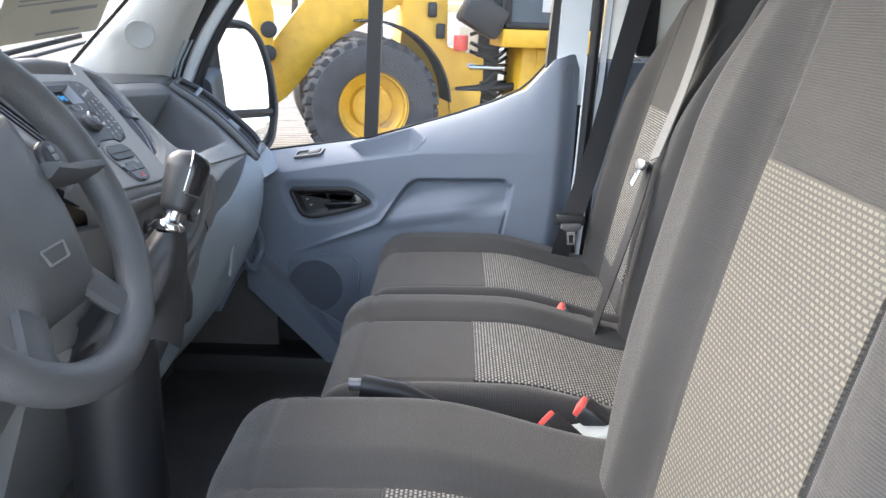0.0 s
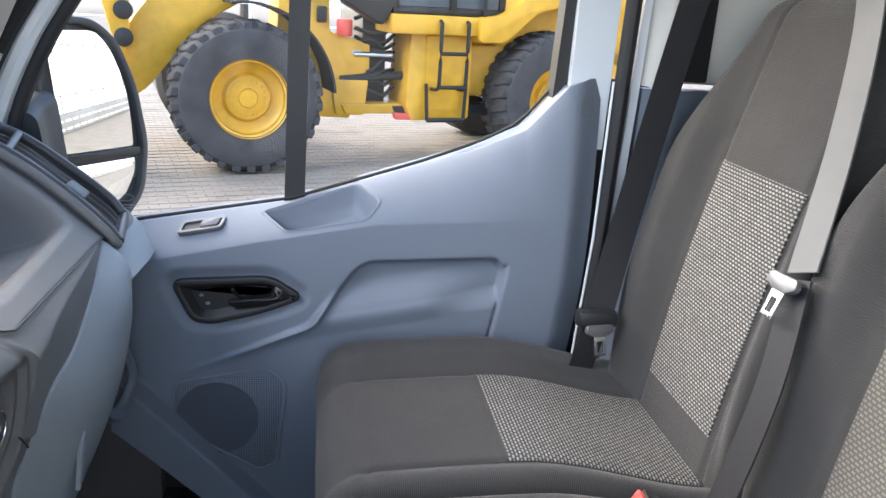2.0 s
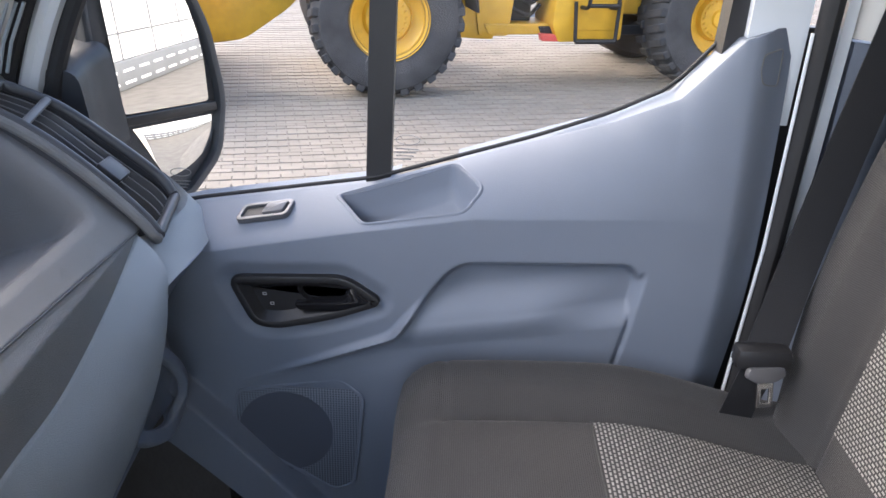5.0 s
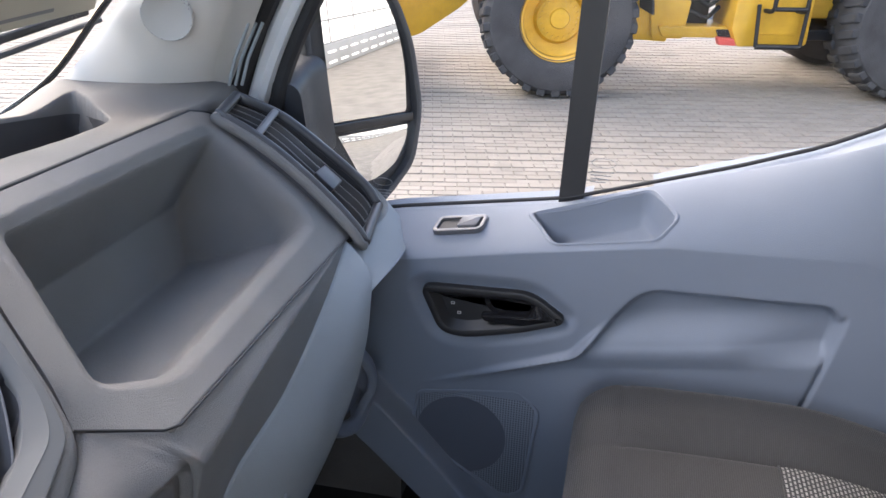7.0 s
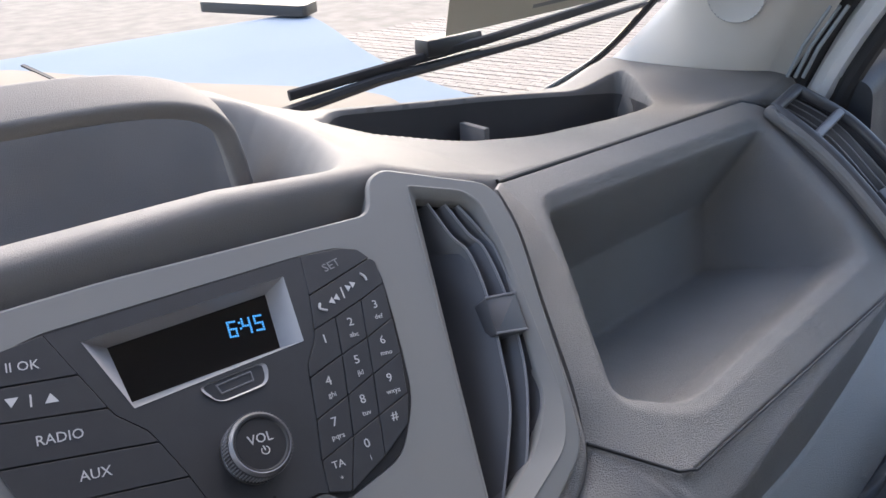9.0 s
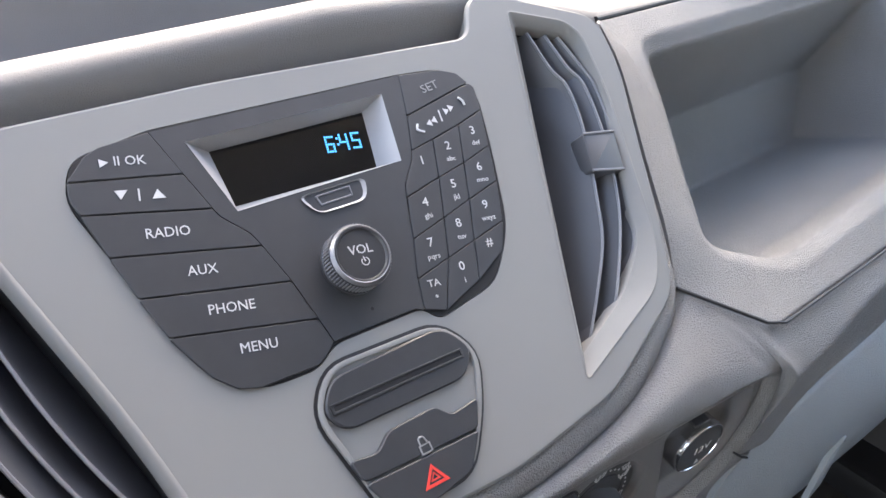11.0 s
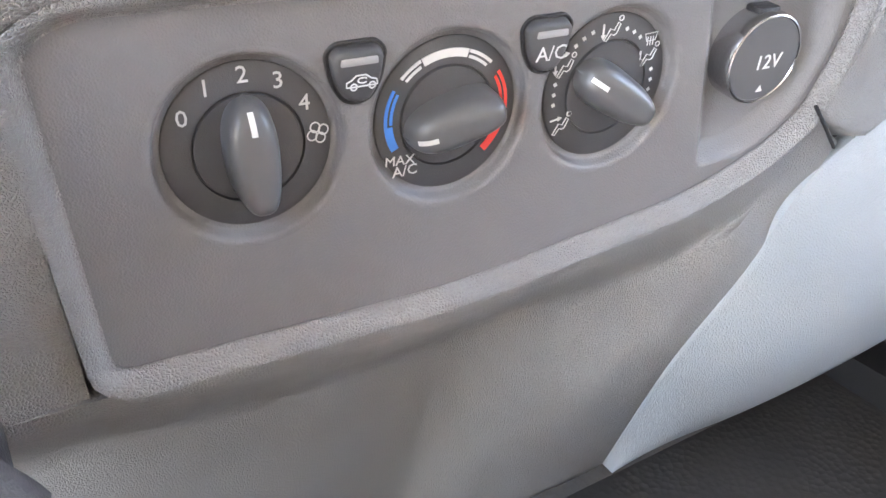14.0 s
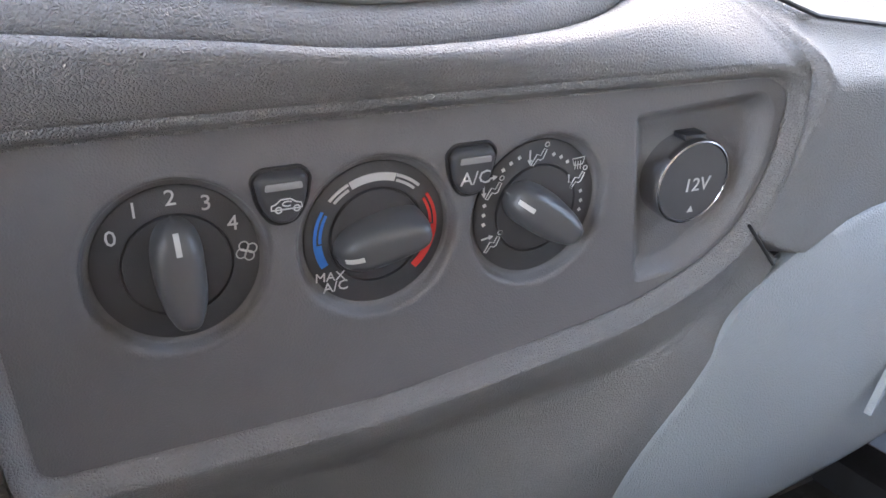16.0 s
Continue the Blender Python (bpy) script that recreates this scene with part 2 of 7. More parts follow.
# ---- cab shell ----
FLOOR_Z = 0.78
cab = thing("cab_shell", "white van cab body with grey headliner and black floor", "van cab", kind="structure")
part("floor", box(-1.0, 0.78, -0.86, 0.92, 0.70, FLOOR_Z, 0.005), floor_mat, cab)
part("roof", sheet(lambda u, v: (-0.25 + 1.05 * u, -0.86 + 1.76 * v, 2.30 + 0.05 * math.sin(math.pi * v) * math.sin(math.pi * u)), 12, 16, 0.04, (0, 0, 1)), headliner, cab)
part("rear_wall", box(0.78, 0.82, -0.9, 0.98, 0.7, 2.36, 0.005), headliner, cab)
part("firewall", box(-1.02, -0.98, -0.88, 0.95, 0.6, 1.45, 0.005), floor_mat, cab)
part("sill", box(-0.95, 0.78, 0.84, 0.98, 0.62, 0.83, 0.02), black_plastic, cab)

# ---- passenger door ----
SILL = [(-0.52, 1.35), (-0.46, 1.365), (-0.2, 1.408), (0.02, 1.478), (0.12, 1.515), (0.196, 1.553), (0.235, 1.60), (0.262, 1.632), (0.30, 1.645), (0.34, 1.645)]
RIDGE = [(-0.52, 1.33), (-0.41, 1.343), (-0.25, 1.374), (-0.06, 1.406), (0.25, 1.418), (0.34, 1.42)]
CUP = rounded([(-0.249, 0.065), (-0.088, 0.079), (-0.050, 0.036), (-0.075, 0.010), (-0.207, 0.012)], 0.010)
HANDLE = rounded([(-0.392, 1.283), (-0.234, 1.290), (-0.187, 1.257), (-0.25, 1.232), (-0.33, 1.213), (-0.362, 1.217)], [0.014, 0.02, 0.008, 0.03, 0.02, 0.018])
PULL = rounded([(-0.40, 1.105), (-0.166, 1.205), (-0.095, 1.31), (-0.07, 1.326), (0.155, 1.334), (0.175, 1.312), (0.165, 1.16), (0.16, 1.10)], 0.012)


def door_y(x, z):
    """The upright face of the trim."""
    y = 0.868 + 0.02 * sstep(1.30, 0.95, z)
    d = inside(PULL, x, z)
    ledge = 1.205 + (0.36 if x < -0.166 else 0.17) * (x + 0.166)
    y += 0.020 * sstep(0.0, 0.013, d) * sstep(ledge - 0.026, ledge + 0.016, z)
    swell = sstep(ledge + 0.065, ledge + 0.006, z) * sstep(ledge - 0.028, ledge + 0.010, z)
    y -= 0.022 * swell * sstep(-0.44, -0.25, x) * sstep(0.172, 0.02, x) * sstep(0.0, 0.012, d + 0.006)
    edge = 0.172 - 0.10 * (1.31 - z)
    y += 0.0045 * math.exp(-((x - edge) / 0.0035) ** 2) * sstep(1.05, 1.07, z) * sstep(1.325, 1.31, z)
    h = inside(HANDLE, x, z)
    y += 0.010 * sstep(-0.03, 0.0, h) + 0.03 * sstep(0.0, 0.005, h)
    line = 1.05 - 1.1 * (x + 0.415)
    y -= 0.045 * sstep(line + 0.006, line - 0.012, z)
    return y


door = thing("door_1", "blue-grey moulded van passenger door panel, closed", "car door", kind="structure")


def _door(u, v):
    x = -0.50 + 0.825 * u
    rid, top = curve(RIDGE, x), curve(SILL, x)
    ys = 0.955 - 0.06 * sstep(-0.02, 0.30, x)
    edge = 0.03 * sstep(0.27, 0.335, x)
    if v < 0.66:
        foot = min(1.02, max(0.80, 0.935 - 0.97 * (x + 0.41)))
        z = foot + (rid - 0.018 - foot) * v / 0.66
        return (x - 0.02 * sstep(1.35, 1.0, z) * u, door_y(x, z) + edge, z)
    s = (v - 0.66) / 0.34
    y0 = door_y(x, rid - 0.018)
    y = y0 + (ys - y0) * s ** 1.25
    z = rid - 0.018 + (top - rid + 0.018) * (1 - (1 - s) ** 1.35)
    z -= edge_drop((1 - s) * 0.09, 0.006)
    return (x, y + edge, z)


def ledge_point(x, q):
    """A point of the sloping upper part of the trim: along the door, and q (metres) across the slope."""
    return Vector(_door((x + 0.50) / 0.825, 0.66 + 0.34 * q / 0.09))


# the open cup is cut out of the trim, and its wall and floor are let in
trim = sheet(_door, 300, 280, 0.06, (0, 1, 0), False)
cut = [f for f in trim.faces if -0.26 < f.calc_center_median().x < -0.04 and f.calc_center_median().z > 1.33]
gone = []
for f in cut:
    c = f.calc_center_median()
    rid, top = curve(RIDGE, c.x), curve(SILL, c.x)
    t = (c.z - rid + 0.018) / (top - rid + 0.018)
    if 0 < t < 1 and inside(CUP, c.x, 0.09 * (1 - (1 - t) ** (1 / 1.35))) > 0.0012:
        gone.append(f)
bmesh.ops.delete(trim, geom=gone, context='FACES')
part("door_trim", trim, trim_blue, door, angle=60)
cup_rim = [ledge_point(x, q) for x, q in CUP]
mid = sum(cup_rim, Vector()) / len(cup_rim)
wall = bmesh.new()
rings = []
for k, (draw, drop) in enumerate(((-0.06, -0.0006), (-0.045, 0.0018), (-0.015, 0.0024), (0.012, 0.0006), (0.022, -0.006), (0.03, -0.025), (0.06, -0.052), (0.14, -0.056))):
    rings.append([wall.verts.new(p.lerp(Vector((mid.x, mid.y, p.z)), draw) + Vector((0, 0.0, drop))) for p in cup_rim])
for lo, hi in zip(rings, rings[1:]):
    for q in range(len(lo)):
        wall.faces.new((lo[q - 1], lo[q], hi[q], hi[q - 1]))
wall.faces.new(rings[-1])
part("door_cup", wall, trim_blue, door, "open cup moulded into the door top", angle=50)

part("kick_panel", sheet(lambda u, v: (-1.0 + 0.56 * u, 0.895 + 0.02 * u, 0.72 + 0.60 * v), 8, 8, 0.04, (0, 1, 0)), floor_mat, cab, "black carpeted footwell side")
part("footwell_front", sheet(lambda u, v: (-0.95 + 0.25 * (1 - v) ** 2, -0.86 + 1.76 * u, 0.775 + 0.5 * v), 8, 10, 0.03, (-1, 0, 0)), floor_mat, cab)
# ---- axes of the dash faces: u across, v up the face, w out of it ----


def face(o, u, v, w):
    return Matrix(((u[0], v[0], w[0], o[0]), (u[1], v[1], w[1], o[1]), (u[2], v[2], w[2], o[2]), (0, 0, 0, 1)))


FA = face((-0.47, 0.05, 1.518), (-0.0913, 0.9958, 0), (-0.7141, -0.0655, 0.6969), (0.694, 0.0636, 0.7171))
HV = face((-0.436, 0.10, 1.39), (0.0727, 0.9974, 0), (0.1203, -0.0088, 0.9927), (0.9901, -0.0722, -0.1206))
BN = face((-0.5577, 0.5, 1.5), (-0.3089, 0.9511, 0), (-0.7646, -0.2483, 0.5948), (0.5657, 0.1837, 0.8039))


def mm(*pts):
    return [(x / 1000, y / 1000) for x, y in pts]


def along(path, t):
    k = min(len(path) - 1.001, max(0, t * (len(path) - 1)))
    i = int(k)
    return path[i].lerp(path[i + 1], k - i)


dash = thing("dashboard", "dark grey moulded van dashboard with light lower panel", "dashboard", kind="structure")

# dash top: a height field over the plan, with the two open trays sunk into it
TRAY = rounded([(-0.83, 0.30), (-0.775, 0.345), (-0.728, 0.385), (-0.716, 0.46), (-0.735, 0.60), (-0.752, 0.68), (-0.772, 0.735), (-0.862, 0.785), (-0.892, 0.56), (-0.892, 0.36)], 0.02)
BIN_TOP = rounded([(-0.617, 0.185), (-0.70, 0.222), (-0.79, 0.215), (-0.85, 0.10), (-0.86, -0.3), (-0.615, -0.3)], [0.02, 0.04, 0.05, 0.05, 0.01, 0.01])


def dash_z(x, y):
    z = curve([(-0.3, 1.655), (0.10, 1.645), (0.21, 1.632), (0.26, 1.612), (0.33, 1.588), (0.5, 1.565), (0.78, 1.53), (0.92, 1.515)], y)
    z += 0.02 * sstep(-0.66, -0.75, x) * sstep(0.3, 0.1, y)
    z -= 0.06 * sstep(-0.83, -0.90, x) * sstep(0.24, 0.12, y)
    z += 0.022 * math.exp(-((x + 0.66) / 0.05) ** 2) * sstep(0.62, 0.75, y) * sstep(0.93, 0.84, y)
    hump = 0.73 * (x + 0.79) - 0.68 * (y - 0.825)
    z += 0.034 * math.exp(-(max(0.0, hump) / 0.05) ** 2) * sstep(0.98, 0.90, y) * sstep(0.70, 0.83, y)
    z -= 0.15 * sstep(-0.003, 0.012, inside(TRAY, x, y))
    z -= 0.105 * sstep(-0.006, 0.062, inside(BIN_TOP, x, y))
    z -= 0.10 * sstep(-0.90, -1.02, x)
    return z


def front_x(y):
    return curve([(-0.9, -0.56), (-0.15, -0.583), (0.15, -0.596), (0.22, -0.602), (0.33, -0.619), (0.765, -0.676), (0.80, -0.676), (0.86, -0.678), (0.95, -0.69)], y)


def _top(u, v):
    y = -0.30 + 1.22 * v
    x = front_x(y) + (-1.02 - front_x(y)) * u
    return (x, y, dash_z(x, y) - edge_drop(abs(x - front_x(y)), 0.012))


part("dash_top", sheet(_top, 200, 260, 0.03, (0, 0, -1), False), dash_upper, dash, angle=70)


def _lining(u, v):
    """Added sheet, coloured for shade: the passenger tray's smooth wall, from just under its lip down."""
    x, y, _ = along(TRAY_RUN, u)
    cx, cy = -0.81, min(0.75, max(0.42, y))
    d = Vector((cx - x, cy - y, 0)).normalized() * (0.002 + 0.010 * v)
    z = curve([(0.21, 1.632), (0.26, 1.612), (0.33, 1.588), (0.5, 1.565), (0.78, 1.53), (0.92, 1.515)], y)
    return (x + d.x, y + d.y, z - 0.005 - 0.12 * v)


TRAY_RUN = resample([Vector((x, y, 0)) for x, y in TRAY + TRAY[:1]], 120)
part("tray_lining", sheet(_lining, 120, 6, 0.002, (0, 0, -1), False), tray_shaded, dash, "smooth wall of the tray, darkened for shade", angle=70)
part("tray_floor", prism(inset(TRAY, 0.006), 1.44, 1.445), tray_shaded, dash, smooth=False)

# centre fascia
FASCIA = rounded(mm((-205, 165), (-150, 168), (-13, 157), (140, 138), (152, 158), (165, 162), (237, 126), (232, 90), (188, -14), (174, -40), (102, -64), (29, -65), (-25, -56), (-69, -48), (-100, -43), (-136, -32), (-165, 8), (-195, 90)), 0.012)
LVENT = rounded(mm((-101, -28), (-107, 32), (-128, 140), (-178, 132), (-172, 80), (-150, 12), (-128, -19)), [0.004, 0.03, 0.008, 0.01, 0.03, 0.02, 0.012])
VENT_R = [0.003, 0.006, 0.006, 0.03, 0.012, 0.012, 0.003]
VENT = rounded(mm((175, 147), (212, 130), (219, 119), (213, 80), (184, -11), (166, -33), (91, -52)), VENT_R)
VENT_IN = rounded(mm((178.5, 140), (212, 125), (217, 116), (213.5, 86), (177, -6), (149, -26), (93, -43)), VENT_R)
# the fascia's lower skirt, the padded roll below it, and the tray panel beside it
def pt(fr, x, y, w=0.0):
    return fr @ Vector((x / 1000, y / 1000, w))


EDGE = smooth_path([Vector((x / 1000, y / 1000, 0)) for x, y in ((-170, 0), (-138, -35), (-69, -48), (-25, -55), (29, -64), (102, -63), (150, -50), (174, -40), (190, -14), (212, 40), (234, 92), (240, 124))], 8)
SPLIT = 7.25 / 11


def skirt(u, v):
    """Across the skirt at v, along the fascia's edge at u."""
    p, d = along(EDGE, u), (along(EDGE, u + 0.01) - along(EDGE, u - 0.01)).normalized()
    wide = curve([(0, 0.012), (0.1, 0.016), (0.5, 0.016), (0.66, 0.010), (1, 0.005)], u)
    q = p + Vector((d.y, -d.x, 0)) * wide * v
    return FA @ Vector((q.x, q.y, -0.005 - 0.004 * v + 0.003 * math.sin(math.pi * v)))


part("fascia_skirt", sheet(skirt, 110, 8, 0.02, (-0.7, 0, -0.7)), dash_dark, dash, "dark grained skirt round the fascia", angle=80)
CORNER = skirt(SPLIT, 1)
HEAT = rounded(mm((-146, 36), (-132, 43), (168, 40), (181, 32), (182, 0), (170, -34), (149, -51), (110, -67), (-6, -84), (-144, -84)), [0.012, 0.012, 0.01, 0.01, 0.02, 0.01, 0.02, 0.02, 0.02, 0.008])
RIM = inset(HEAT, -0.0085)


def rim_run(a, b):
    """The rim of the heater panel, clockwise from near a to near b, millimetres."""
    near = lambda p: min(range(len(RIM)), key=lambda k: (RIM[k][0] * 1000 - p[0]) ** 2 + (RIM[k][1] * 1000 - p[1]) ** 2)
    i, j = near(a), near(b)
    j += len(RIM) if j < i else 0
    return [HV @ Vector((*RIM[k % len(RIM)], 0.0074)) for k in range(i, j + 1)]


BROW = resample([pt(HV, -178, 50, 0.004)] + rim_run((-150, 50), (178, 50)), 60)


def _roll(u, v):
    p = skirt(0.07 + (SPLIT - 0.07) * u, 1.0).lerp(along(BROW, u), v)
    bulge = 0.010 * math.sin(math.pi * v) ** 0.7 * (1 - 0.6 * sstep(0.75, 1.0, u))
    return p + Vector((0.8, 0, 0.5)) * bulge - Vector((0.7, 0, 0.7)) * 0.003 * math.exp(-(v / 0.05) ** 2)



# passenger tray panel with its open bin
BIN = rounded(mm((-134, 104), (266, 20), (214, -144), (-186, -60), (-222, -27), (-230, -12)), [0.012, 0.02, 0.03, 0.03, 0.02, 0.02])
P_TOP = [Vector(p) for p in ((-0.152, 0.142, 0.0), (0.285, 0.052, 0.018))]
P_LOW = [Vector(p) for p in ((-0.243, -0.078, 0.0), (0.258, -0.205, 0.010))]
P_SIDE = smooth_path([P_TOP[1], (0.312, 0.026, 0.022), (0.316, -0.02, 0.024), (0.298, -0.11, 0.02), P_LOW[1]], 6)
BNI = BN.inverted()


def _panel(u, v):
    left = BNI @ skirt(1 - (1 - SPLIT) * v, 1)
    c0, c1, c2 = BNI @ skirt(1, 1), BNI @ CORNER, P_LOW[0]
    top = c0.lerp(P_TOP[0], u / 0.1) if u < 0.1 else P_TOP[0].lerp(P_TOP[1], (u - 0.1) / 0.9)
    low = c1.lerp(c2, u / 0.13) if u < 0.13 else c2.lerp(P_LOW[1], (u - 0.13) / 0.87)
    flat = c0.lerp(P_TOP[1], u).lerp(c1.lerp(P_LOW[1], u), v)
    p = top.lerp(low, v) + left.lerp(along(P_SIDE, v), u) - flat
    e = inside(BIN, p.x, p.y)
    rise = p.y + 0.057 + 0.221 * (p.x + 0.195)
    right = (0.266 - p.x - 0.327 * (0.020 - p.y)) * 0.95
    t = 0.176 - rise
    a, b, c = 0.018 + 1.25 * rise, (4.2 * t if t < 0.022 else 0.0924 + 0.70 * (t - 0.022)), 0.02 + 2.4 * right
    k = 0.0035
    deep = -k * math.log(math.exp(-a / k) + math.exp(-b / k) + math.exp(-c / k))
    w = p.z + 0.004 * sstep(0.0, 0.3, 1 - v) - edge_drop(min(v * 0.16, (1 - u) * 0.45), 0.004) * (1 if u > 0.1 else 0.3) - edge_drop((1 - v) * 0.16, 0.0015)
    w -= 0.007 * sstep(-0.012, 0.004, e) + max(0.0, deep) * sstep(0.0, 0.012, e)
    return (p.x, p.y, w)


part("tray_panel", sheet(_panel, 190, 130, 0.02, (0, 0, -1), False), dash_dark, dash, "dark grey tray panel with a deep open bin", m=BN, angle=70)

# dark gaps round the tray panel
part("panel_gap", tube([BN @ (P_TOP[0].lerp(P_TOP[1], k / 12) + Vector((0, 0.0015, 0.002))) for k in range(13)] + [BN @ (Vector(p) + Vector((0.002, 0.001, 0.002))) for p in P_SIDE[1:]], 0.0022, 8), black_plastic, dash)
part("panel_gap", tube([BN @ (p + Vector((0, -0.0005, 0.0015))) for p in (BNI @ CORNER, P_LOW[0] + Vector((-0.006, 0.008, 0)), P_LOW[0] + Vector((0.008, -0.002, 0)), P_LOW[0].lerp(P_LOW[1], 0.33), P_LOW[0].lerp(P_LOW[1], 0.66), P_LOW[1])], 0.0011, 8), black_plastic, dash)

# heater panel, sunk a little into the dash


G_UP = smooth_path([(-0.472, 0.775, 1.386), (-0.452, 0.65, 1.365), (-0.436, 0.50, 1.345), (-0.428, 0.37, 1.345), (-0.43, 0.30, 1.318), (-0.44, 0.27, 1.26), (-0.47, 0.255, 1.18), (-0.55, 0.29, 1.015)], 8)
G_LO = smooth_path([(-0.425, 0.735, 1.337), (-0.42, 0.70, 1.29), (-0.425, 0.66, 1.235), (-0.43, 0.60, 1.20), (-0.44, 0.52, 1.165), (-0.455, 0.44, 1.13), (-0.49, 0.36, 1.08), (-0.555, 0.295, 1.008)], 8)


# dark face turned under the ridge below the heater panel
RIDGE_UNDER = resample([pt(HV, -240, -97, 0.0)] + rim_run((183, -40), (-152, -94))[::-1] + [pt(HV, 200, -56, 0.004)], 60)


def _lower(u, v):
    top = along(RIDGE_UNDER, u)
    low = Vector((-0.56 - 0.05 * u, -0.22 + 0.55 * u, 0.90))
    far = RIDGE_UNDER[-1].lerp(Vector((-0.61, 0.33, 0.90)), v)
    side = along(G_UP, 0.60 + 0.40 * v) - far
    return top.lerp(low, v) - Vector((0.05 * sstep(0, 0.22, v), 0, 0)) * sstep(1.0, 0.6, u) + side * sstep(0.55, 1.0, u) * sstep(0.0, 0.2, v)


part("lower_console", sheet(_lower, 60, 50, 0.05, (-1, 0, 0)), dash_dark, dash, angle=80)


# dark face between the tray panel, the heater panel and the glove box
S_TOP = resample([BN @ p for p in (BNI @ CORNER + Vector((0, 0, -0.001)), P_LOW[0] + Vector((0, 0, -0.001)), P_LOW[0].lerp(P_LOW[1], 0.5) + Vector((0, 0.001, -0.002)), P_LOW[1] + Vector((0, 0.002, -0.003)))], 60)
S_LOW = resample(rim_run((178, 50), (183, -40)) + smooth_path([(-0.424, 0.318, 1.332), (-0.430, 0.38, 1.346), (-0.438, 0.50, 1.345), (-0.454, 0.65, 1.365), (-0.474, 0.78, 1.386)], 6), 60)


def _side(u, v):
    a = along(S_TOP, u)
    b = along(S_LOW, u)
    near = min(1.0, u / 0.09)
    top = curve([(0, 1.0), (0.09, 0.45), (0.2, 0.32), (0.5, 0.22), (1, 0.2)], u)
    crest = (v / top if v < top else (1 - v) / (1 - top)) if near > 0 else 0.0
    crest = crest * crest * (3 - 2 * crest) * 0.4 + crest * 0.6
    out = curve([(0, 0.0), (0.09, 0.025), (0.2, 0.022), (0.5, 0.012), (1, 0.0)], u)
    return a.lerp(b, v) + Vector((0.86, 0, 0.5)) * (crest * out + 0.004 * math.sin(math.pi * v) ** 0.7 * sstep(0.1, 0.0, u))


def _band(u, v):
    return _roll(u / 0.55, v) if u <= 0.55 else _side((u - 0.55) / 0.45, v)


part("padded_roll", sheet(_band, 160, 36, 0.03, (-1, 0, -0.3), False), dash_dark, dash, "dark leather-grained dash roll", angle=85)


# dark face between the heater panel and the steering column
part("knee_face", sheet(lambda u, v: pt(HV, -154, 50 - 146 * u, 0.004).lerp(Vector((-0.50, -0.24, 1.46 - 0.16 * u)), v) + Vector((0.012 * math.sin(math.pi * v), 0, 0)), 16, 20, 0.03, (-1, 0, 0)), dash_dark, dash, angle=80)

# light glove box panel, running down to a point beside the tunnel
def _glove(u, v):
    p = along(G_UP, u).lerp(along(G_LO, u), v)
    return p + Vector((0.012 * math.sin(math.pi * v), 0, 0))


part("glove_box", sheet(_glove, 80, 30, 0.008, (-1, 0, 0)), trim_light, dash, "light grey glove box panel", angle=80)


# light end of the dash beside the door
def _end(u, v):
    a = along(smooth_path([(-0.475, 0.77, 1.378), (-0.458, 0.905, 1.375), (-0.49, 0.945, 1.40), (-0.60, 0.952, 1.47)], 8), u)
    b = along(smooth_path([(-0.426, 0.73, 1.338), (-0.421, 0.878, 1.336), (-0.452, 0.948, 1.355), (-0.56, 0.958, 1.36)], 8), u)
    return a.lerp(b, v)


part("dash_end", sheet(_end, 30, 16, 0.04, (-1, -0.3, -0.3)), trim_light, dash, angle=60)


def _endlow(u, v):
    a = along(smooth_path([(-0.426, 0.73, 1.338), (-0.421, 0.878, 1.336), (-0.46, 0.925, 1.335)], 8), u)
    b = along(smooth_path([(-0.50, 0.60, 1.05), (-0.485, 0.72, 1.10), (-0.48, 0.86, 1.10)], 8), u)
    return a.lerp(b, v) + Vector((-0.05 * math.sin(math.pi * v) * (1 - 0.5 * u), 0, 0))


part("dash_end_lower", sheet(_endlow, 24, 24, 0.04, (-1, 0, 0)), trim_blue, dash, angle=60)
part("dash_core", box(-1.0, -0.62, -0.86, 0.84, 1.0, 1.36, 0.02), black_plastic, dash)

# hooked end of the lower dash, tray bridge, glove box slots
part("side_hook", sweep(smooth_path([(-0.50, 0.755, 1.245), (-0.462, 0.775, 1.215), (-0.452, 0.805, 1.165), (-0.456, 0.806, 1.125), (-0.462, 0.765, 1.104), (-0.466, 0.715, 1.125), (-0.470, 0.675, 1.160), (-0.51, 0.655, 1.185)], 6), rounded([(-0.011, -0.007), (0.011, -0.007), (0.011, 0.007), (-0.011, 0.007)], 0.005), False, (1, 0.3, 0.2)), trim_blue, dash, "curved blue-grey lip of the side pocket", angle=60)
part("tray_bridge", sweep(smooth_path([(-0.728, -0.45, 1.678), (-0.728, -0.10, 1.678), (-0.728, 0.03, 1.676), (-0.728, 0.10, 1.672), (-0.727, 0.140, 1.663), (-0.726, 0.160, 1.648), (-0.725, 0.167, 1.625), (-0.724, 0.172, 1.59), (-0.722, 0.180, 1.555)], 6), rounded([(-0.028, -0.0065), (0.012, -0.0065), (0.012, 0.0065), (-0.028, 0.0065)], 0.005), False, (0.3, 0.95, 0.6)), dash_upper, dash, "curved bridge over the open dash tray", angle=50)
part("tray_divider", box(-0.884, -0.842, 0.520, 0.529, 1.445, 1.538, 0.002), dash_upper, dash)
part("glove_slot", sweep(smooth_path([(-0.424, 0.52, 1.293), (-0.424, 0.47, 1.262), (-0.425, 0.425, 1.228)], 5), [(-0.004, -0.003), (0.004, -0.003), (0.004, 0.003), (-0.004, 0.003)], False), black_plastic, dash)
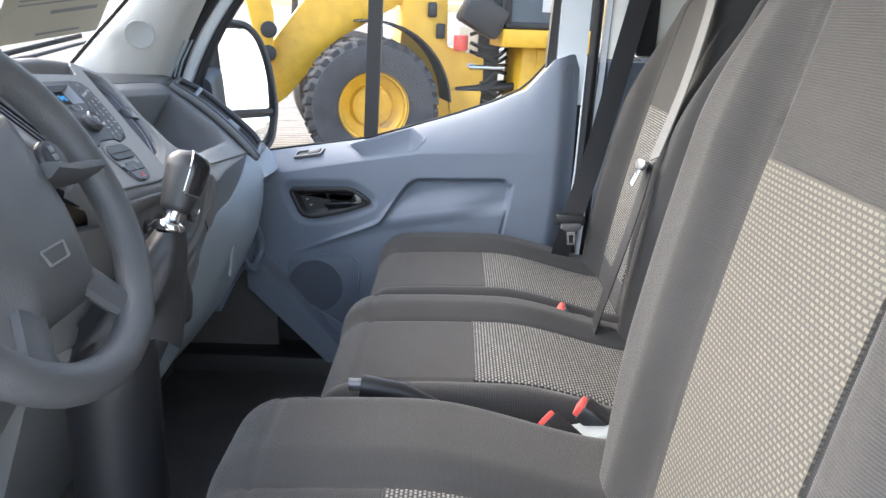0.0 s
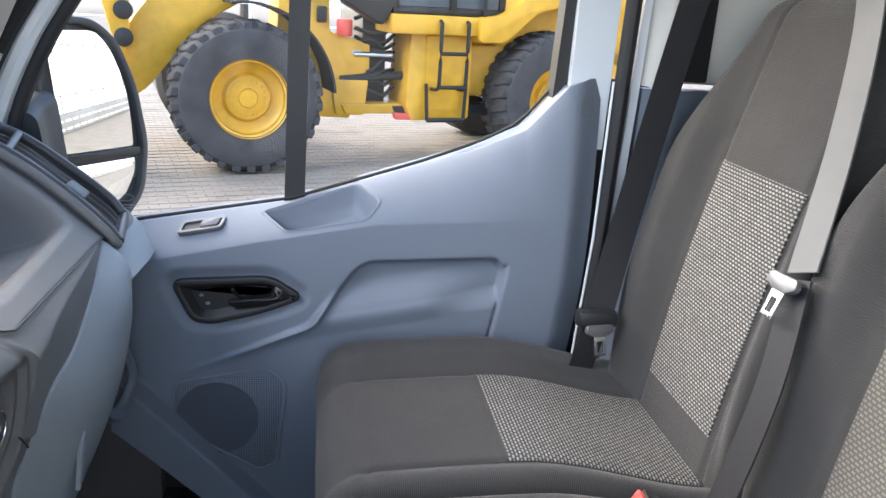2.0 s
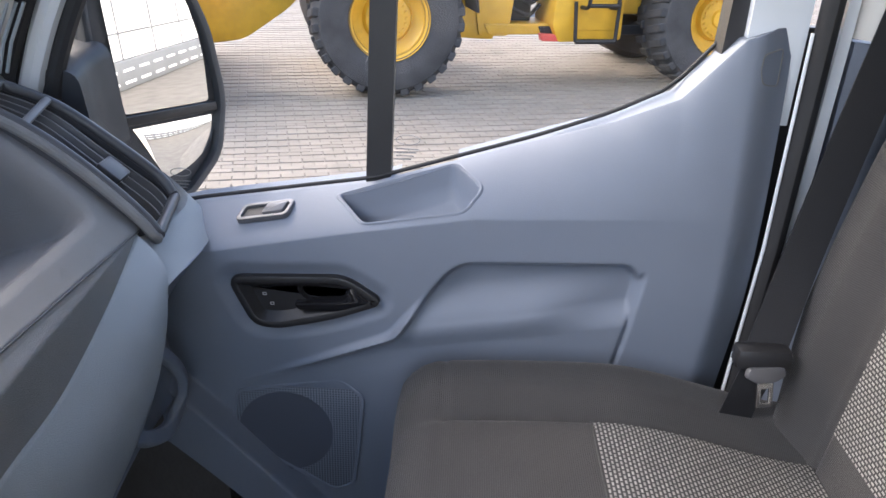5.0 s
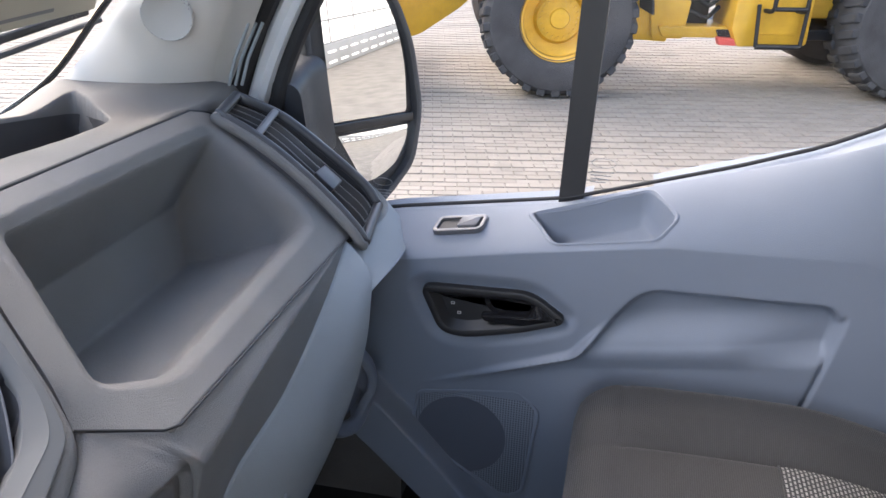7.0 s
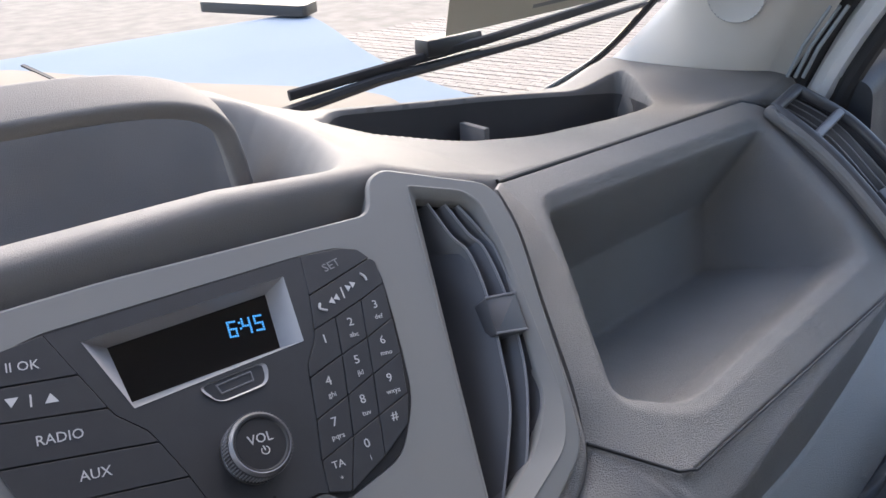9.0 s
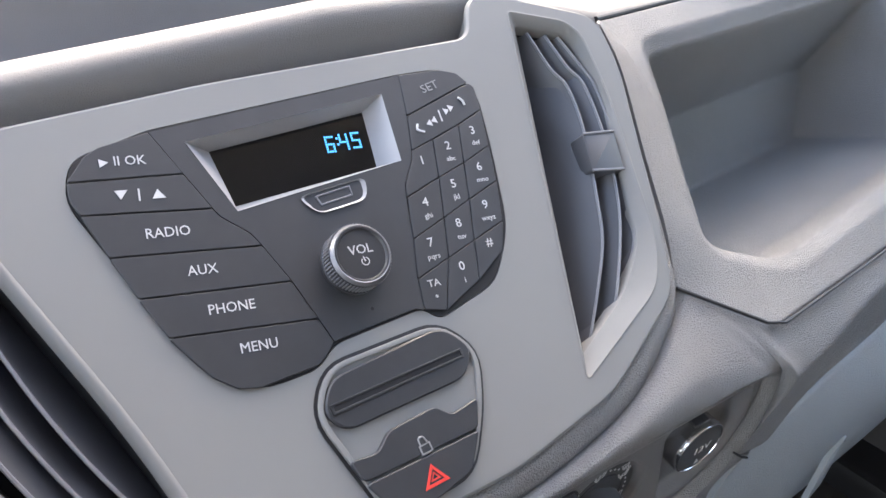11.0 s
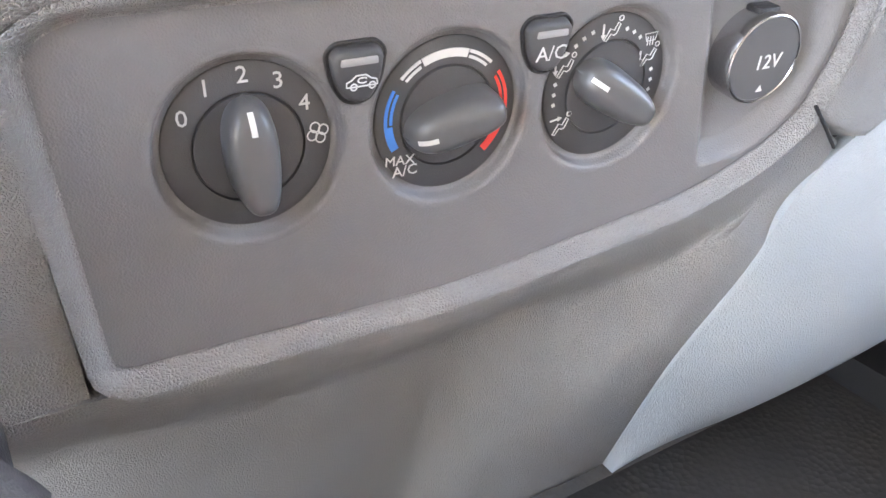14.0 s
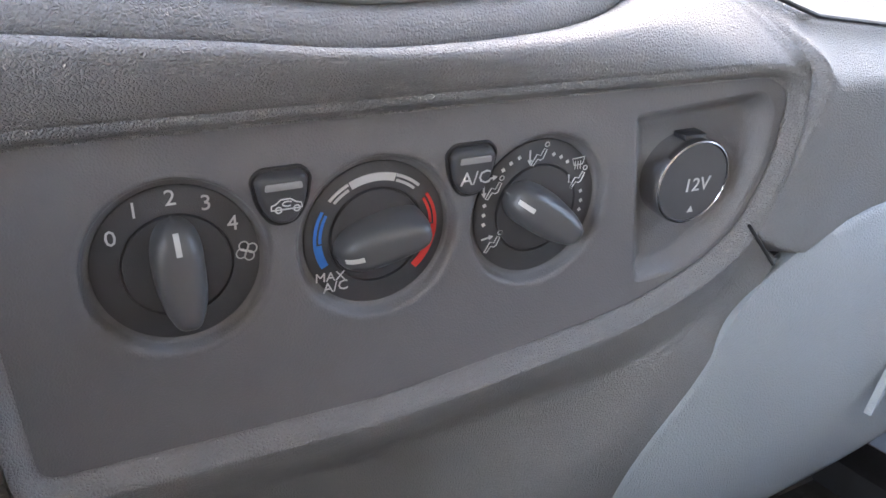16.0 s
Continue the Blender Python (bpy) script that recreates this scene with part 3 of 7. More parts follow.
part("glove_latch", prism(rounded([(0.445, 1.262), (0.425, 1.25), (0.405, 1.205), (0.425, 1.215)], 0.004), -0.001, 0.004, 0.001), trim_light, dash, m=face((-0.421, 0, 0), (0, 1, 0), (0, 0, 1), (1, 0, 0)))
# ---- controls on the dash ----
key_black = material("soft_black_key", (0.024, 0.025, 0.029), 0.52, vary=0.15, vary_scale=60)
print_white = material("white_print", (0.48, 0.48, 0.48), 0.5)
print_grey = material("grey_print", (0.22, 0.22, 0.22), 0.5)
print_blue = material("blue_print", (0.03, 0.16, 0.50), 0.5)
print_red = material("red_print", (0.60, 0.04, 0.03), 0.5)
satin = material("satin_grey", (0.30, 0.30, 0.31), 0.45, metal=0.15, vary=0.06, vary_scale=40)
ring_grey = material("dark_satin_ring", (0.16, 0.16, 0.17), 0.35, metal=0.5)
dial_black = material("matt_black_dial", (0.052, 0.052, 0.055), 0.5, grain=0.0001, grain_scale=2200, vary=0.15, vary_scale=30)
knob_dark = material("dark_grey_knob", (0.075, 0.076, 0.080), 0.36, vary=0.12, vary_scale=40)
lamp_grey = material("unlit_lamp_lens", (0.24, 0.24, 0.245), 0.3, vary=0.1, vary_scale=200)
knob_black = material("satin_black_knob", (0.030, 0.030, 0.033), 0.34, vary=0.15, vary_scale=60)
screen_glass = material("display_glass", (0.004, 0.004, 0.005), 0.08)
vent_mat = material("vent_plastic", (0.060, 0.061, 0.068), 0.4, vary=0.1)
# highlight on the slat edges put into a paler grey; knurl shares it
vent_edge = material("pale_edge_highlight", (0.16, 0.16, 0.17), 0.35)
# near-black colour stands in for the shade inside vents, holes and gaps
cavity = material("cavity_shade", (0.008, 0.008, 0.009), 0.8)
digit_glow = bpy.data.materials.new("display_digits")
digit_glow.use_nodes = True
_b = digit_glow.node_tree.nodes["Principled BSDF"]
_b.inputs["Base Color"].default_value = (0.02, 0.1, 0.2, 1)
_b.inputs["Emission Color"].default_value = (0.08, 0.45, 1.0, 1)
_b.inputs["Emission Strength"].default_value = 0.20


def writing(text, size, parent, mat, m, name="lettering", label=""):
    c = bpy.data.curves.new(name, 'FONT')
    c.body, c.size, c.align_x, c.align_y, c.extrude, c.resolution_u = text, size, 'CENTER', 'CENTER', 0.00015, 2
    tmp = bpy.data.objects.new(name, c)
    scene.collection.objects.link(tmp)
    bpy.context.view_layer.update()
    me = bpy.data.meshes.new_from_object(tmp.evaluated_get(bpy.context.evaluated_depsgraph_get()))
    bpy.data.objects.remove(tmp)
    bpy.data.curves.remove(c)
    me.materials.clear()
    me.materials.append(mat)
    ob = new(name, me)
    ob.parent = parent
    ob.matrix_basis = m
    if label:
        ob["label"] = label
    return ob


def at(x, y, w=0.0, turn=0.0):
    """A place on a face: millimetres across and up it, w metres out, turned by degrees."""
    return Matrix.Translation((x / 1000, y / 1000, w)) @ Matrix.Rotation(radians(turn), 4, 'Z')


def plate(outer, holes, z0, z1):
    """A flat plate with holes through it."""
    bm = bmesh.new()
    loops = []
    for pts in (outer, *holes):
        loops.append([bm.verts.new((x, y, z1)) for x, y in pts])
    edges = []
    for lp in loops:
        edges += [bm.edges.new((lp[i], lp[(i + 1) % len(lp)])) for i in range(len(lp))]
    bmesh.ops.triangle_fill(bm, use_beauty=True, use_dissolve=False, edges=edges, normal=(0, 0, 1))
    for lp in loops:
        low = [bm.verts.new((v.co.x, v.co.y, z0)) for v in lp]
        for i in range(len(lp)):
            j = (i + 1) % len(lp)
            bm.faces.new((lp[i], lp[j], low[j], low[i]))
    return bm


def basin(outer, inner, z0, z1, floor=True):
    """A sunk dish: sloping wall from outer (z0) to inner (z1), with a floor."""
    bm = bmesh.new()
    a = [bm.verts.new((x, y, z0)) for x, y in outer]
    b = [bm.verts.new((x, y, z1)) for x, y in inner]
    n = len(a)
    for i in range(n):
        bm.faces.new((a[i], a[(i + 1) % n], b[(i + 1) % n], b[i]))
    if floor:
        bm.faces.new(b)
    return bm


def circle(x, y, r, n=48):
    return [((x + r * math.cos(2 * math.pi * k / n)) / 1000, (y + r * math.sin(2 * math.pi * k / n)) / 1000) for k in range(n)]


# fascia with the vent and the two control units let into it
RADIO = rounded(mm((-82, 144), (-47, 146), (84, 133), (112, 128), (124, 110), (113, 77), (96, 36), (72, 14), (33, 12), (27, 21), (-20, 26), (-31, 20), (-60, 24), (-76, 44), (-91, 128)), [0.008, 0.004, 0.01, 0.012, 0.012, 0.02, 0.012, 0.01, 0.006, 0.004, 0.006, 0.006, 0.02, 0.02, 0.014])
CARD = rounded(mm((-46, 4), (-30, 21), (31, 13), (44, -9), (31, -33), (9, -57), (-38, -51)), [0.012, 0.012, 0.014, 0.012, 0.02, 0.012, 0.012])
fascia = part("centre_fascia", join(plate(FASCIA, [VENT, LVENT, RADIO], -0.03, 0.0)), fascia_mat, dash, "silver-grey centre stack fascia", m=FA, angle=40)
part("fascia_edge", sweep([FA @ Vector((x, y, -0.0025)) for x, y in FASCIA], disc(0.0025, 10), True, (0.694, 0.0636, 0.7171)), fascia_mat, dash)

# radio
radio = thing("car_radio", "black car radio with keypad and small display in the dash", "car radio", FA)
SCR_O = mm((-35.4, 135), (67.5, 125.5), (58, 90), (-29.5, 97.5))
SCR_I = mm((-23.5, 131), (59, 123.5), (50.5, 94.5), (-27, 103))
part("backing", plate(inset(RADIO, 0.0004), [SCR_O], -0.02, 0.0002), cavity, radio, smooth=False)
MIDDLE = [(-47.5, 144.6), (82.5, 132.2), (74.7, 110.1), (66.5, 92.6), (63.3, 87.8), (53.1, 78.5), (49.8, 71.6), (41.3, 51.7), (33.1, 35.3), (27.5, 19.6), (23.5, 22.3), (-19.8, 27.2), (-21.2, 39.4), (-23.5, 59.4), (-27.4, 79.2), (-29.4, 86.4), (-37.6, 98.3), (-38.9, 102.8)]
part("front_panel", plate(inset(mm(*MIDDLE), 0.00030), [SCR_O], 0.0, 0.0014), key_black, radio, smooth=False)


def laid(x, y, w, ex, ey):
    """A place for lettering that runs along ex, with its stems along ey."""
    return Matrix(((ex[0], ey[0], 0, x / 1000), (ex[1], ey[1], 0, y / 1000), (0, 0, 1, w), (0, 0, 0, 1)))


def key(poly, r=0.0012):
    return part("key", prism(rounded(inset(mm(*poly), 0.00028), r), 0.0, 0.0016, 0.0003, 1), key_black, radio, smooth=False)


SLANT = ((0.95, -0.31), (0.30, 0.98))
LEFT_KEYS = (
    ("II OK", ((-87, 134.7), (-82.5, 138.4), (-76.6, 143), (-69.4, 145), (-47.5, 144.6), (-42.8, 121.8)), (-60.5, 135.0), 5.8),
    ("", ((-87, 134.7), (-42.8, 121.8), (-38.9, 102.8), (-88.3, 119.9), (-89.5, 127.5)), None, 0),
    ("RADIO", ((-88.3, 119.9), (-38.9, 102.8), (-37.6, 98.3), (-29.4, 86.4), (-27.4, 79.2), (-86.2, 99.5)), (-60.7, 100.4), 6.0),
    ("AUX", ((-86.2, 99.5), (-27.4, 79.2), (-23.5, 59.4), (-83.8, 79.5)), (-55.6, 80.0), 6.0),
    ("PHONE", ((-83.8, 79.5), (-23.5, 59.4), (-21.2, 39.4), (-80.7, 60)), (-52.4, 60.5), 6.0),
    ("MENU", ((-80.7, 60), (-21.2, 39.4), (-19.8, 27.2), (-25, 23.6), (-31.0, 21.2), (-58.0, 24.8), (-66, 28.6), (-73.0, 37.5), (-76.6, 46.5)), (-50.1, 40.8), 6.0),
)
for word, poly, c, size in LEFT_KEYS:
    k = key(poly)
    if word:
        writing(word, size / 1000, k, print_white, laid(c[0], c[1], 0.0017, *SLANT))
    if word == "II OK":
        part("symbol", prism(mm((-71.6, 139.8), (-68.6, 137.2), (-72.6, 136.2)), 0.0015, 0.0019), print_white, k, smooth=False)
    if not word:
        part("symbol", prism(mm((-72.0, 124.9), (-67.2, 123.4), (-71.2, 120.4)), 0.0015, 0.0019), print_white, k, smooth=False)
        part("symbol", prism(mm((-59.6, 116.2), (-54.4, 114.6), (-56.0, 119.4)), 0.0015, 0.0019), print_white, k, smooth=False)
        part("symbol", prism(mm((-63.2, 122.4), (-62.5, 122.2), (-64.3, 117.2), (-65.0, 117.4)), 0.0015, 0.0019), print_white, k, smooth=False)
PAD = (("1", "2", "3"), ("4", "5", "6"), ("7", "8", "9"), ("TA", "0", "#"))
SUB = (("", "abc", "def"), ("ghi", "jkl", "mno"), ("pqrs", "tuv", "wxyz"), ("*", "i", ""))
GRID = (((66.5, 92.6), (81.1, 93.7), (100.3, 95.7), (119, 98.8)), ((50.2, 71.8), (72.6, 74.4), (90.9, 76), (111.2, 79)), ((41.3, 52), (63, 54.8), (82.2, 57.6), (103.8, 60.2)),
        ((32.5, 34), (53.7, 36.1), (72.2, 37.9), (94, 40)), ((27.5, 20), (38, 14.2), (62.8, 19.2), (84.4, 26.4)))
UPRIGHT = ((1.12, -0.20), (0.32, 1.0))
for r in range(4):
    for c in range(3):
        poly = [GRID[r][c], GRID[r][c + 1], GRID[r + 1][c + 1], GRID[r + 1][c]]
        if r == 0 and c == 0:
            poly += [(53.1, 78.5), (63.3, 87.8)]
        cx, cy = sum(p[0] for p in poly[:4]) / 4 + 0.5, sum(p[1] for p in poly[:4]) / 4
        k = key(poly)
        writing(PAD[r][c], 0.0062 if len(PAD[r][c]) == 1 else 0.0048, k, print_white, laid(cx + 0.6, cy + 2.6, 0.0017, *UPRIGHT))
        if SUB[r][c]:
            writing(SUB[r][c], 0.0036, k, print_white, laid(cx - 1.6, cy - 4.2, 0.0017, *UPRIGHT))
k = key(((82.5, 132.2), (107.1, 127.8), (116.7, 122.9), (120.4, 115.3), (74.7, 110.1)))
writing("SET", 0.0062, k, print_grey, laid(96.2, 120.3, 0.0017, (1.18, 0.14), (0.06, 1.05)))
k = key(((74.7, 110.1), (120.4, 115.3), (122.8, 112), (119, 98.8), (100.3, 95.7), (81.1, 93.7), (66.5, 92.6)))
for a, b, c in ((84, 102.2, 1), (87.6, 102.8, 1), (98, 105.0, -1), (101.6, 105.7, -1)):
    part("symbol", prism(mm((a + 1.6 * c, b + 2), (a - 1.6 * c, b), (a + 1.6 * c, b - 2))[::c], 0.0015, 0.0019), print_white, k, smooth=False)
part("symbol", prism(mm((93.2, 107.0), (93.9, 107.0), (92.6, 100.6), (91.9, 100.6)), 0.0015, 0.0019), print_white, k, smooth=False)
for a, b, s in ((77.5, 101.4, 1), (109, 106.9, -1)):
    part("symbol", tube(smooth_path([(a / 1000, (b + 2.6) / 1000, 0.0018), ((a - 1.6 * s) / 1000, b / 1000, 0.0018), ((a + 1.5) / 1000, (b - 2.6) / 1000, 0.0018)], 6), 0.0007, 6), print_white, k)
part("display_bezel", basin(SCR_O, SCR_I, 0.0016, -0.010, False), satin, radio, "satin grey display surround", smooth=False)
disp = part("display", prism(SCR_I, -0.013, -0.0098), screen_glass, radio, "black clock display", smooth=False)
SEG = {"6": "afgecd", "4": "fgbc", "5": "afgcd"}
LINES = {"a": ((0, 2), (1, 2)), "f": ((0, 1), (0, 2)), "g": ((0, 1), (1, 1)), "e": ((0, 0), (0, 1)), "c": ((1, 0), (1, 1)), "d": ((0, 0), (1, 0)), "b": ((1, 1), (1, 2))}
for i, ch in enumerate("645"):
    bms = []
    for sgm in SEG[ch]:
        (ax, ay), (bx, by) = LINES[sgm]
        for k_ in range(4):
            t = k_ / 3
            px, py = (ax + (bx - ax) * t) * 3.5, (ay + (by - ay) * t) * 3.7
            bms.append(box(px / 1000 - 0.00045, px / 1000 + 0.00045, py / 1000 - 0.00045, py / 1000 + 0.00045, 0, 0.0003, 0))
    part("digit", join(*bms), digit_glow, disp, "glowing blue clock digit", m=laid(30.6 + 6.6 * i + (1.0 if i else 0), 110.6 - 1.35 * i, -0.0097, (1.05, -0.22), (0.34, 1.0)), smooth=False)
part("colon", join(box(-0.0005, 0.0005, 0.0025, 0.0035, 0, 0.0003, 0), box(-0.0005, 0.0005, 0.0058, 0.0068, 0, 0.0003, 0)), digit_glow, disp, m=at(37.0, 109.4, -0.0097, -12), smooth=False)
# usb socket and volume knob
usb = part("usb_socket", basin(rounded(mm((-2, 93), (35, 89.5), (30, 79), (4, 81.5)), 0.005), rounded(mm((5, 91), (27, 89.3), (25.5, 83), (6, 84.5)), 0.0008), 0.0022, -0.0005), satin, radio, "satin grey usb socket", angle=20)
part("port", ring_prism(rounded(mm((6.5, 90.3), (25.5, 88.8), (24.5, 83.6), (7, 84.9)), 0.0006), rounded(mm((7.6, 89.4), (24.4, 88.0), (23.6, 84.5), (8, 85.8)), 0.0004), -0.0005, 0.0018, 0.0003), ring_grey, usb, "bright metal usb port")
part("port_hole", prism(mm((7.4, 89.6), (24.6, 88.2), (23.8, 84.3), (7.8, 85.6)), -0.0005, 0.0008), cavity, usb, smooth=False)
part("contact", prism(mm((9, 88.6), (23, 87.5), (22.8, 86.6), (9.2, 87.6)), 0.0006, 0.0012), black_plastic, usb, smooth=False)
knob = part("volume_knob", lathe([(0.0155, 0.001), (0.0155, 0.004), (0.0148, 0.0045), (0.0148, 0.0125), (0.0135, 0.0145), (0.0122, 0.0145), (0.0115, 0.0135), (0.0, 0.0137)], 64), knob_black, radio, m=at(6.6, 55.0))
bms = []
for k_ in range(60):
    a = 2 * math.pi * k_ / 60
    bms.append(move(box(-0.0003, 0.0003, 0.0145, 0.0153, 0.0048, 0.0122, 0), Matrix.Rotation(a, 4, 'Z')))
part("knurl", join(*bms), vent_edge, knob, smooth=False)
part("knob_ring", lathe([(0.0122, 0.0142), (0.0134, 0.0147), (0.0146, 0.0130), (0.0146, 0.0120)], 64), ring_grey, knob, "thin satin ring")
writing("VOL", 0.0060, knob, print_white, laid(0.6, 2.2, 0.0138, (1.0, -0.22), (0.28, 0.98)))
part("power_mark", join(tube([(0.0018 * math.sin(a), -0.0035 + 0.0018 * math.cos(a), 0.0139) for a in [0.6 + (2 * math.pi - 1.2) * q / 16 for q in range(17)]], 0.00025, 6), box(-0.00025, 0.00025, -0.0035, -0.0012, 0.0137, 0.0141, 0)), print_white, knob)
part("reset_hole", cyl(0.0008, 0.0004, 12), cavity, radio, m=at(4, 32, 0.0011))

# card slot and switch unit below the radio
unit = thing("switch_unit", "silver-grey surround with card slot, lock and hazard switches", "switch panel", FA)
part("surround_groove", ring_prism(CARD, inset(CARD, 0.0016), -0.002, 0.0004), black_plastic, unit)
part("surround", ring_prism(inset(CARD, 0.0017), inset(CARD, 0.0042), -0.002, 0.0022, 0.0006), fascia_mat, unit)
part("backing", prism(inset(CARD, 0.004), -0.002, 0.0006), fascia_mat, unit)
SLOT_B = rounded(mm((-41, 2), (-31, 14), (30, 9.5), (39, -7), (28, -17), (-35, -9)), [0.008, 0.008, 0.01, 0.008, 0.008, 0.008])
part("slot_body", prism(SLOT_B, 0.0, 0.0032, 0.0008, 1), key_black, unit, smooth=False)
part("slot_lip", ring_prism(rounded(mm((-37, 4.5), (33, -4.0), (32.4, -8.5), (-37.5, -0.5)), 0.001), rounded(mm((-35.5, 3.2), (31.5, -4.9), (31, -7.2), (-36, 0.8)), 0.0006), 0.003, 0.0038, 0.0003), black_plastic, unit)
part("card_slot", prism(mm((-35.5, 3.2), (31.5, -4.9), (31, -7.2), (-36, 0.8)), 0.0031, 0.0033), cavity, unit, smooth=False)
lock = part("lock_key", prism(rounded(mm((-41, -20), (-28, -23.5), (-19, -18), (6, -20), (12, -27.5), (28, -27.5), (20.5, -39.5), (-39.5, -31)), 0.003), 0.0, 0.0034, 0.0006, 1), key_black, unit, smooth=False)
haz = part("hazard_key", prism(rounded(mm((-39.5, -31.8), (20.5, -40.3), (7, -53.5), (-14, -54.5), (-34.5, -47)), 0.003), 0.0, 0.0034, 0.0006, 1), key_black, unit, smooth=False)
tri_o, tri_i = mm((-17.5, -48.5), (-4.5, -50.2), (-9.5, -40)), mm((-15, -47.5), (-6.8, -48.6), (-9.9, -42.2))
part("hazard_triangle", ring_prism(tri_o, tri_i, 0.0034, 0.0037), print_red, haz, "red warning triangle", smooth=False)
part("hazard_triangle", ring_prism(mm((-13.4, -46.8), (-8.1, -47.5), (-10.2, -43.4)), mm((-12, -46.2), (-9.2, -46.6), (-10.4, -44.4)), 0.0034, 0.0037), print_red, haz, smooth=False)
part("lock_symbol", ring_prism(mm((-10.5, -31), (-4.5, -31.6), (-4.9, -36), (-10.9, -35.4)), mm((-9.8, -31.7), (-5.3, -32.1), (-5.5, -35.2), (-10.0, -34.7)), 0.0034, 0.0037), print_grey, lock, smooth=False)
part("lock_symbol", tube(smooth_path([(-0.0094, -0.0312, 0.0035), (-0.0088, -0.0282, 0.0035), (-0.0064, -0.0284, 0.0035), (-0.0058, -0.0316, 0.0035)], 5), 0.0004, 6), print_grey, lock)

# centre air vent
vent = thing("air_vent", "dark slatted air vent beside the radio", "air vent", FA)


def vent_lip(outline):
    """A rounded lip that rolls from the fascia down into the vent."""
    bm = bmesh.new()
    rings = [[bm.verts.new((x, y, w)) for x, y in inset(outline, d)] for d, w in ((-0.0020, 0.0), (-0.0012, 0.0009), (0.0, 0.0010), (0.0012, 0.0), (0.0022, -0.0024), (0.0030, -0.0070))]
    for lo, hi in zip(rings, rings[1:]):
        for q in range(len(lo)):
            bm.faces.new((lo[q - 1], lo[q], hi[q], hi[q - 1]))
    return bm


def blade(path, parent, lean):
    """A vent slat: a face leaning back from a thin rounded edge."""
    path = smooth_path([(x / 1000, y / 1000, -0.008) for x, y in path], 6)
    sl = part("slat", sheet(lambda u, v: along(path, u) + Vector((lean * v, 0.002 * v, 0.004 * math.sin(math.pi * u) - 0.034 * v)), 30, 6, 0.0012, (0.6 if lean < 0 else -0.6, 0.2, -0.3)), vent_mat, parent)
    # paler tube paints the highlight along the slat's rounded edge
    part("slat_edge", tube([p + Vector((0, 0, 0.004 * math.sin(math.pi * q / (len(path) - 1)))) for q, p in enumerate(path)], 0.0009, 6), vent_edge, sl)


bm = bmesh.new()
loops = [[bm.verts.new((x, y, w)) for x, y in pts] for pts, w in ((inset(VENT, -0.0012), 0.0002), (inset(VENT, -0.0004), 0.0005), (inset(VENT, 0.0006), 0.0), (VENT_IN, -0.0042), (inset(VENT_IN, 0.0008), -0.0060), (inset(VENT_IN, 0.0012), -0.012))]
for lo, hi in zip(loops, loops[1:]):
    for q in range(len(lo)):
        bm.faces.new((lo[q - 1], lo[q], hi[q], hi[q - 1]))
part("vent_frame", bm, fascia_mat, vent, "broad silver-grey bevel round the vent", angle=30)
# vent inside closed by a sheet painted as deep shade
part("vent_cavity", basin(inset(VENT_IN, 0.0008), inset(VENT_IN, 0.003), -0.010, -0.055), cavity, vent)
for sl in (((188, 134), (188, 108), (191, 93), (183, 64), (164, 25), (152, 3.5), (133, -17), (110, -39)), ((200, 129), (201, 105), (204, 91), (197, 61), (184, 30), (170, 6), (146, -22), (134, -33)), ((209, 125), (212, 98), (211, 85), (199, 40), (191, 19), (176, -4), (162, -17))):
    blade(sl, vent, -0.026)
tab = part("vent_tab", prism(rounded(mm((176.5, 63.5), (200.5, 57), (191.5, 33), (168.5, 41)), 0.002), -0.020, 0.0005, 0.0015), vent_mat, vent)
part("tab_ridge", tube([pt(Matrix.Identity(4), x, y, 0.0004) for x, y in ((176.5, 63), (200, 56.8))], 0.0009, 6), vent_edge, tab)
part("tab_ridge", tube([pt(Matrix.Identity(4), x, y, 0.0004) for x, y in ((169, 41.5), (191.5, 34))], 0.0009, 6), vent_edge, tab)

lvent = thing("air_vent", "dark slatted air vent on the driver's side of the fascia", "air vent", FA)
part("vent_lip", vent_lip(LVENT), fascia_mat, lvent, angle=85)
# shade behind the slats painted near black
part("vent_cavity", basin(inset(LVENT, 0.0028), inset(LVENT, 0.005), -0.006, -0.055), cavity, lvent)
for k in range(3):
    blade(((-140 - 11 * k, 134), (-132 - 11 * k, 60), (-120 - 10 * k, 10), (-106 - 8 * k, -18 + 8 * k)), lvent, 0.02)

# heater panel with three dials, two buttons and the socket recess
K = ((-86.5, -6), (-13.5, -7), (56.8, -7))
RECESS = rounded(mm((97, 30), (166, 35), (176, 26), (178, -4), (166, -35), (142, -53), (112, -55)), [0.004, 0.012, 0.012, 0.02, 0.012, 0.012, 0.006])


def dish(outline, steps):
    """A soft-edged hollow: rings of the outline, each drawn in by d and lying at w, and a floor."""
    bm = bmesh.new()
    rings = [[bm.verts.new((x, y, w)) for x, y in inset(outline, d)] for d, w in steps]
    for lo, hi in zip(rings, rings[1:]):
        for q in range(len(lo)):
            bm.faces.new((lo[q - 1], lo[q], hi[q], hi[q - 1]))
    bm.faces.new(rings[-1])
    return bm


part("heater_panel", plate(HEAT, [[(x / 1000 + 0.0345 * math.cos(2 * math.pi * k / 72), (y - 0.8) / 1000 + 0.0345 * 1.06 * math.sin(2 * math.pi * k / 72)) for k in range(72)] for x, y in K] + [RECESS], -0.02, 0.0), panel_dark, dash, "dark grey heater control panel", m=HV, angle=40)
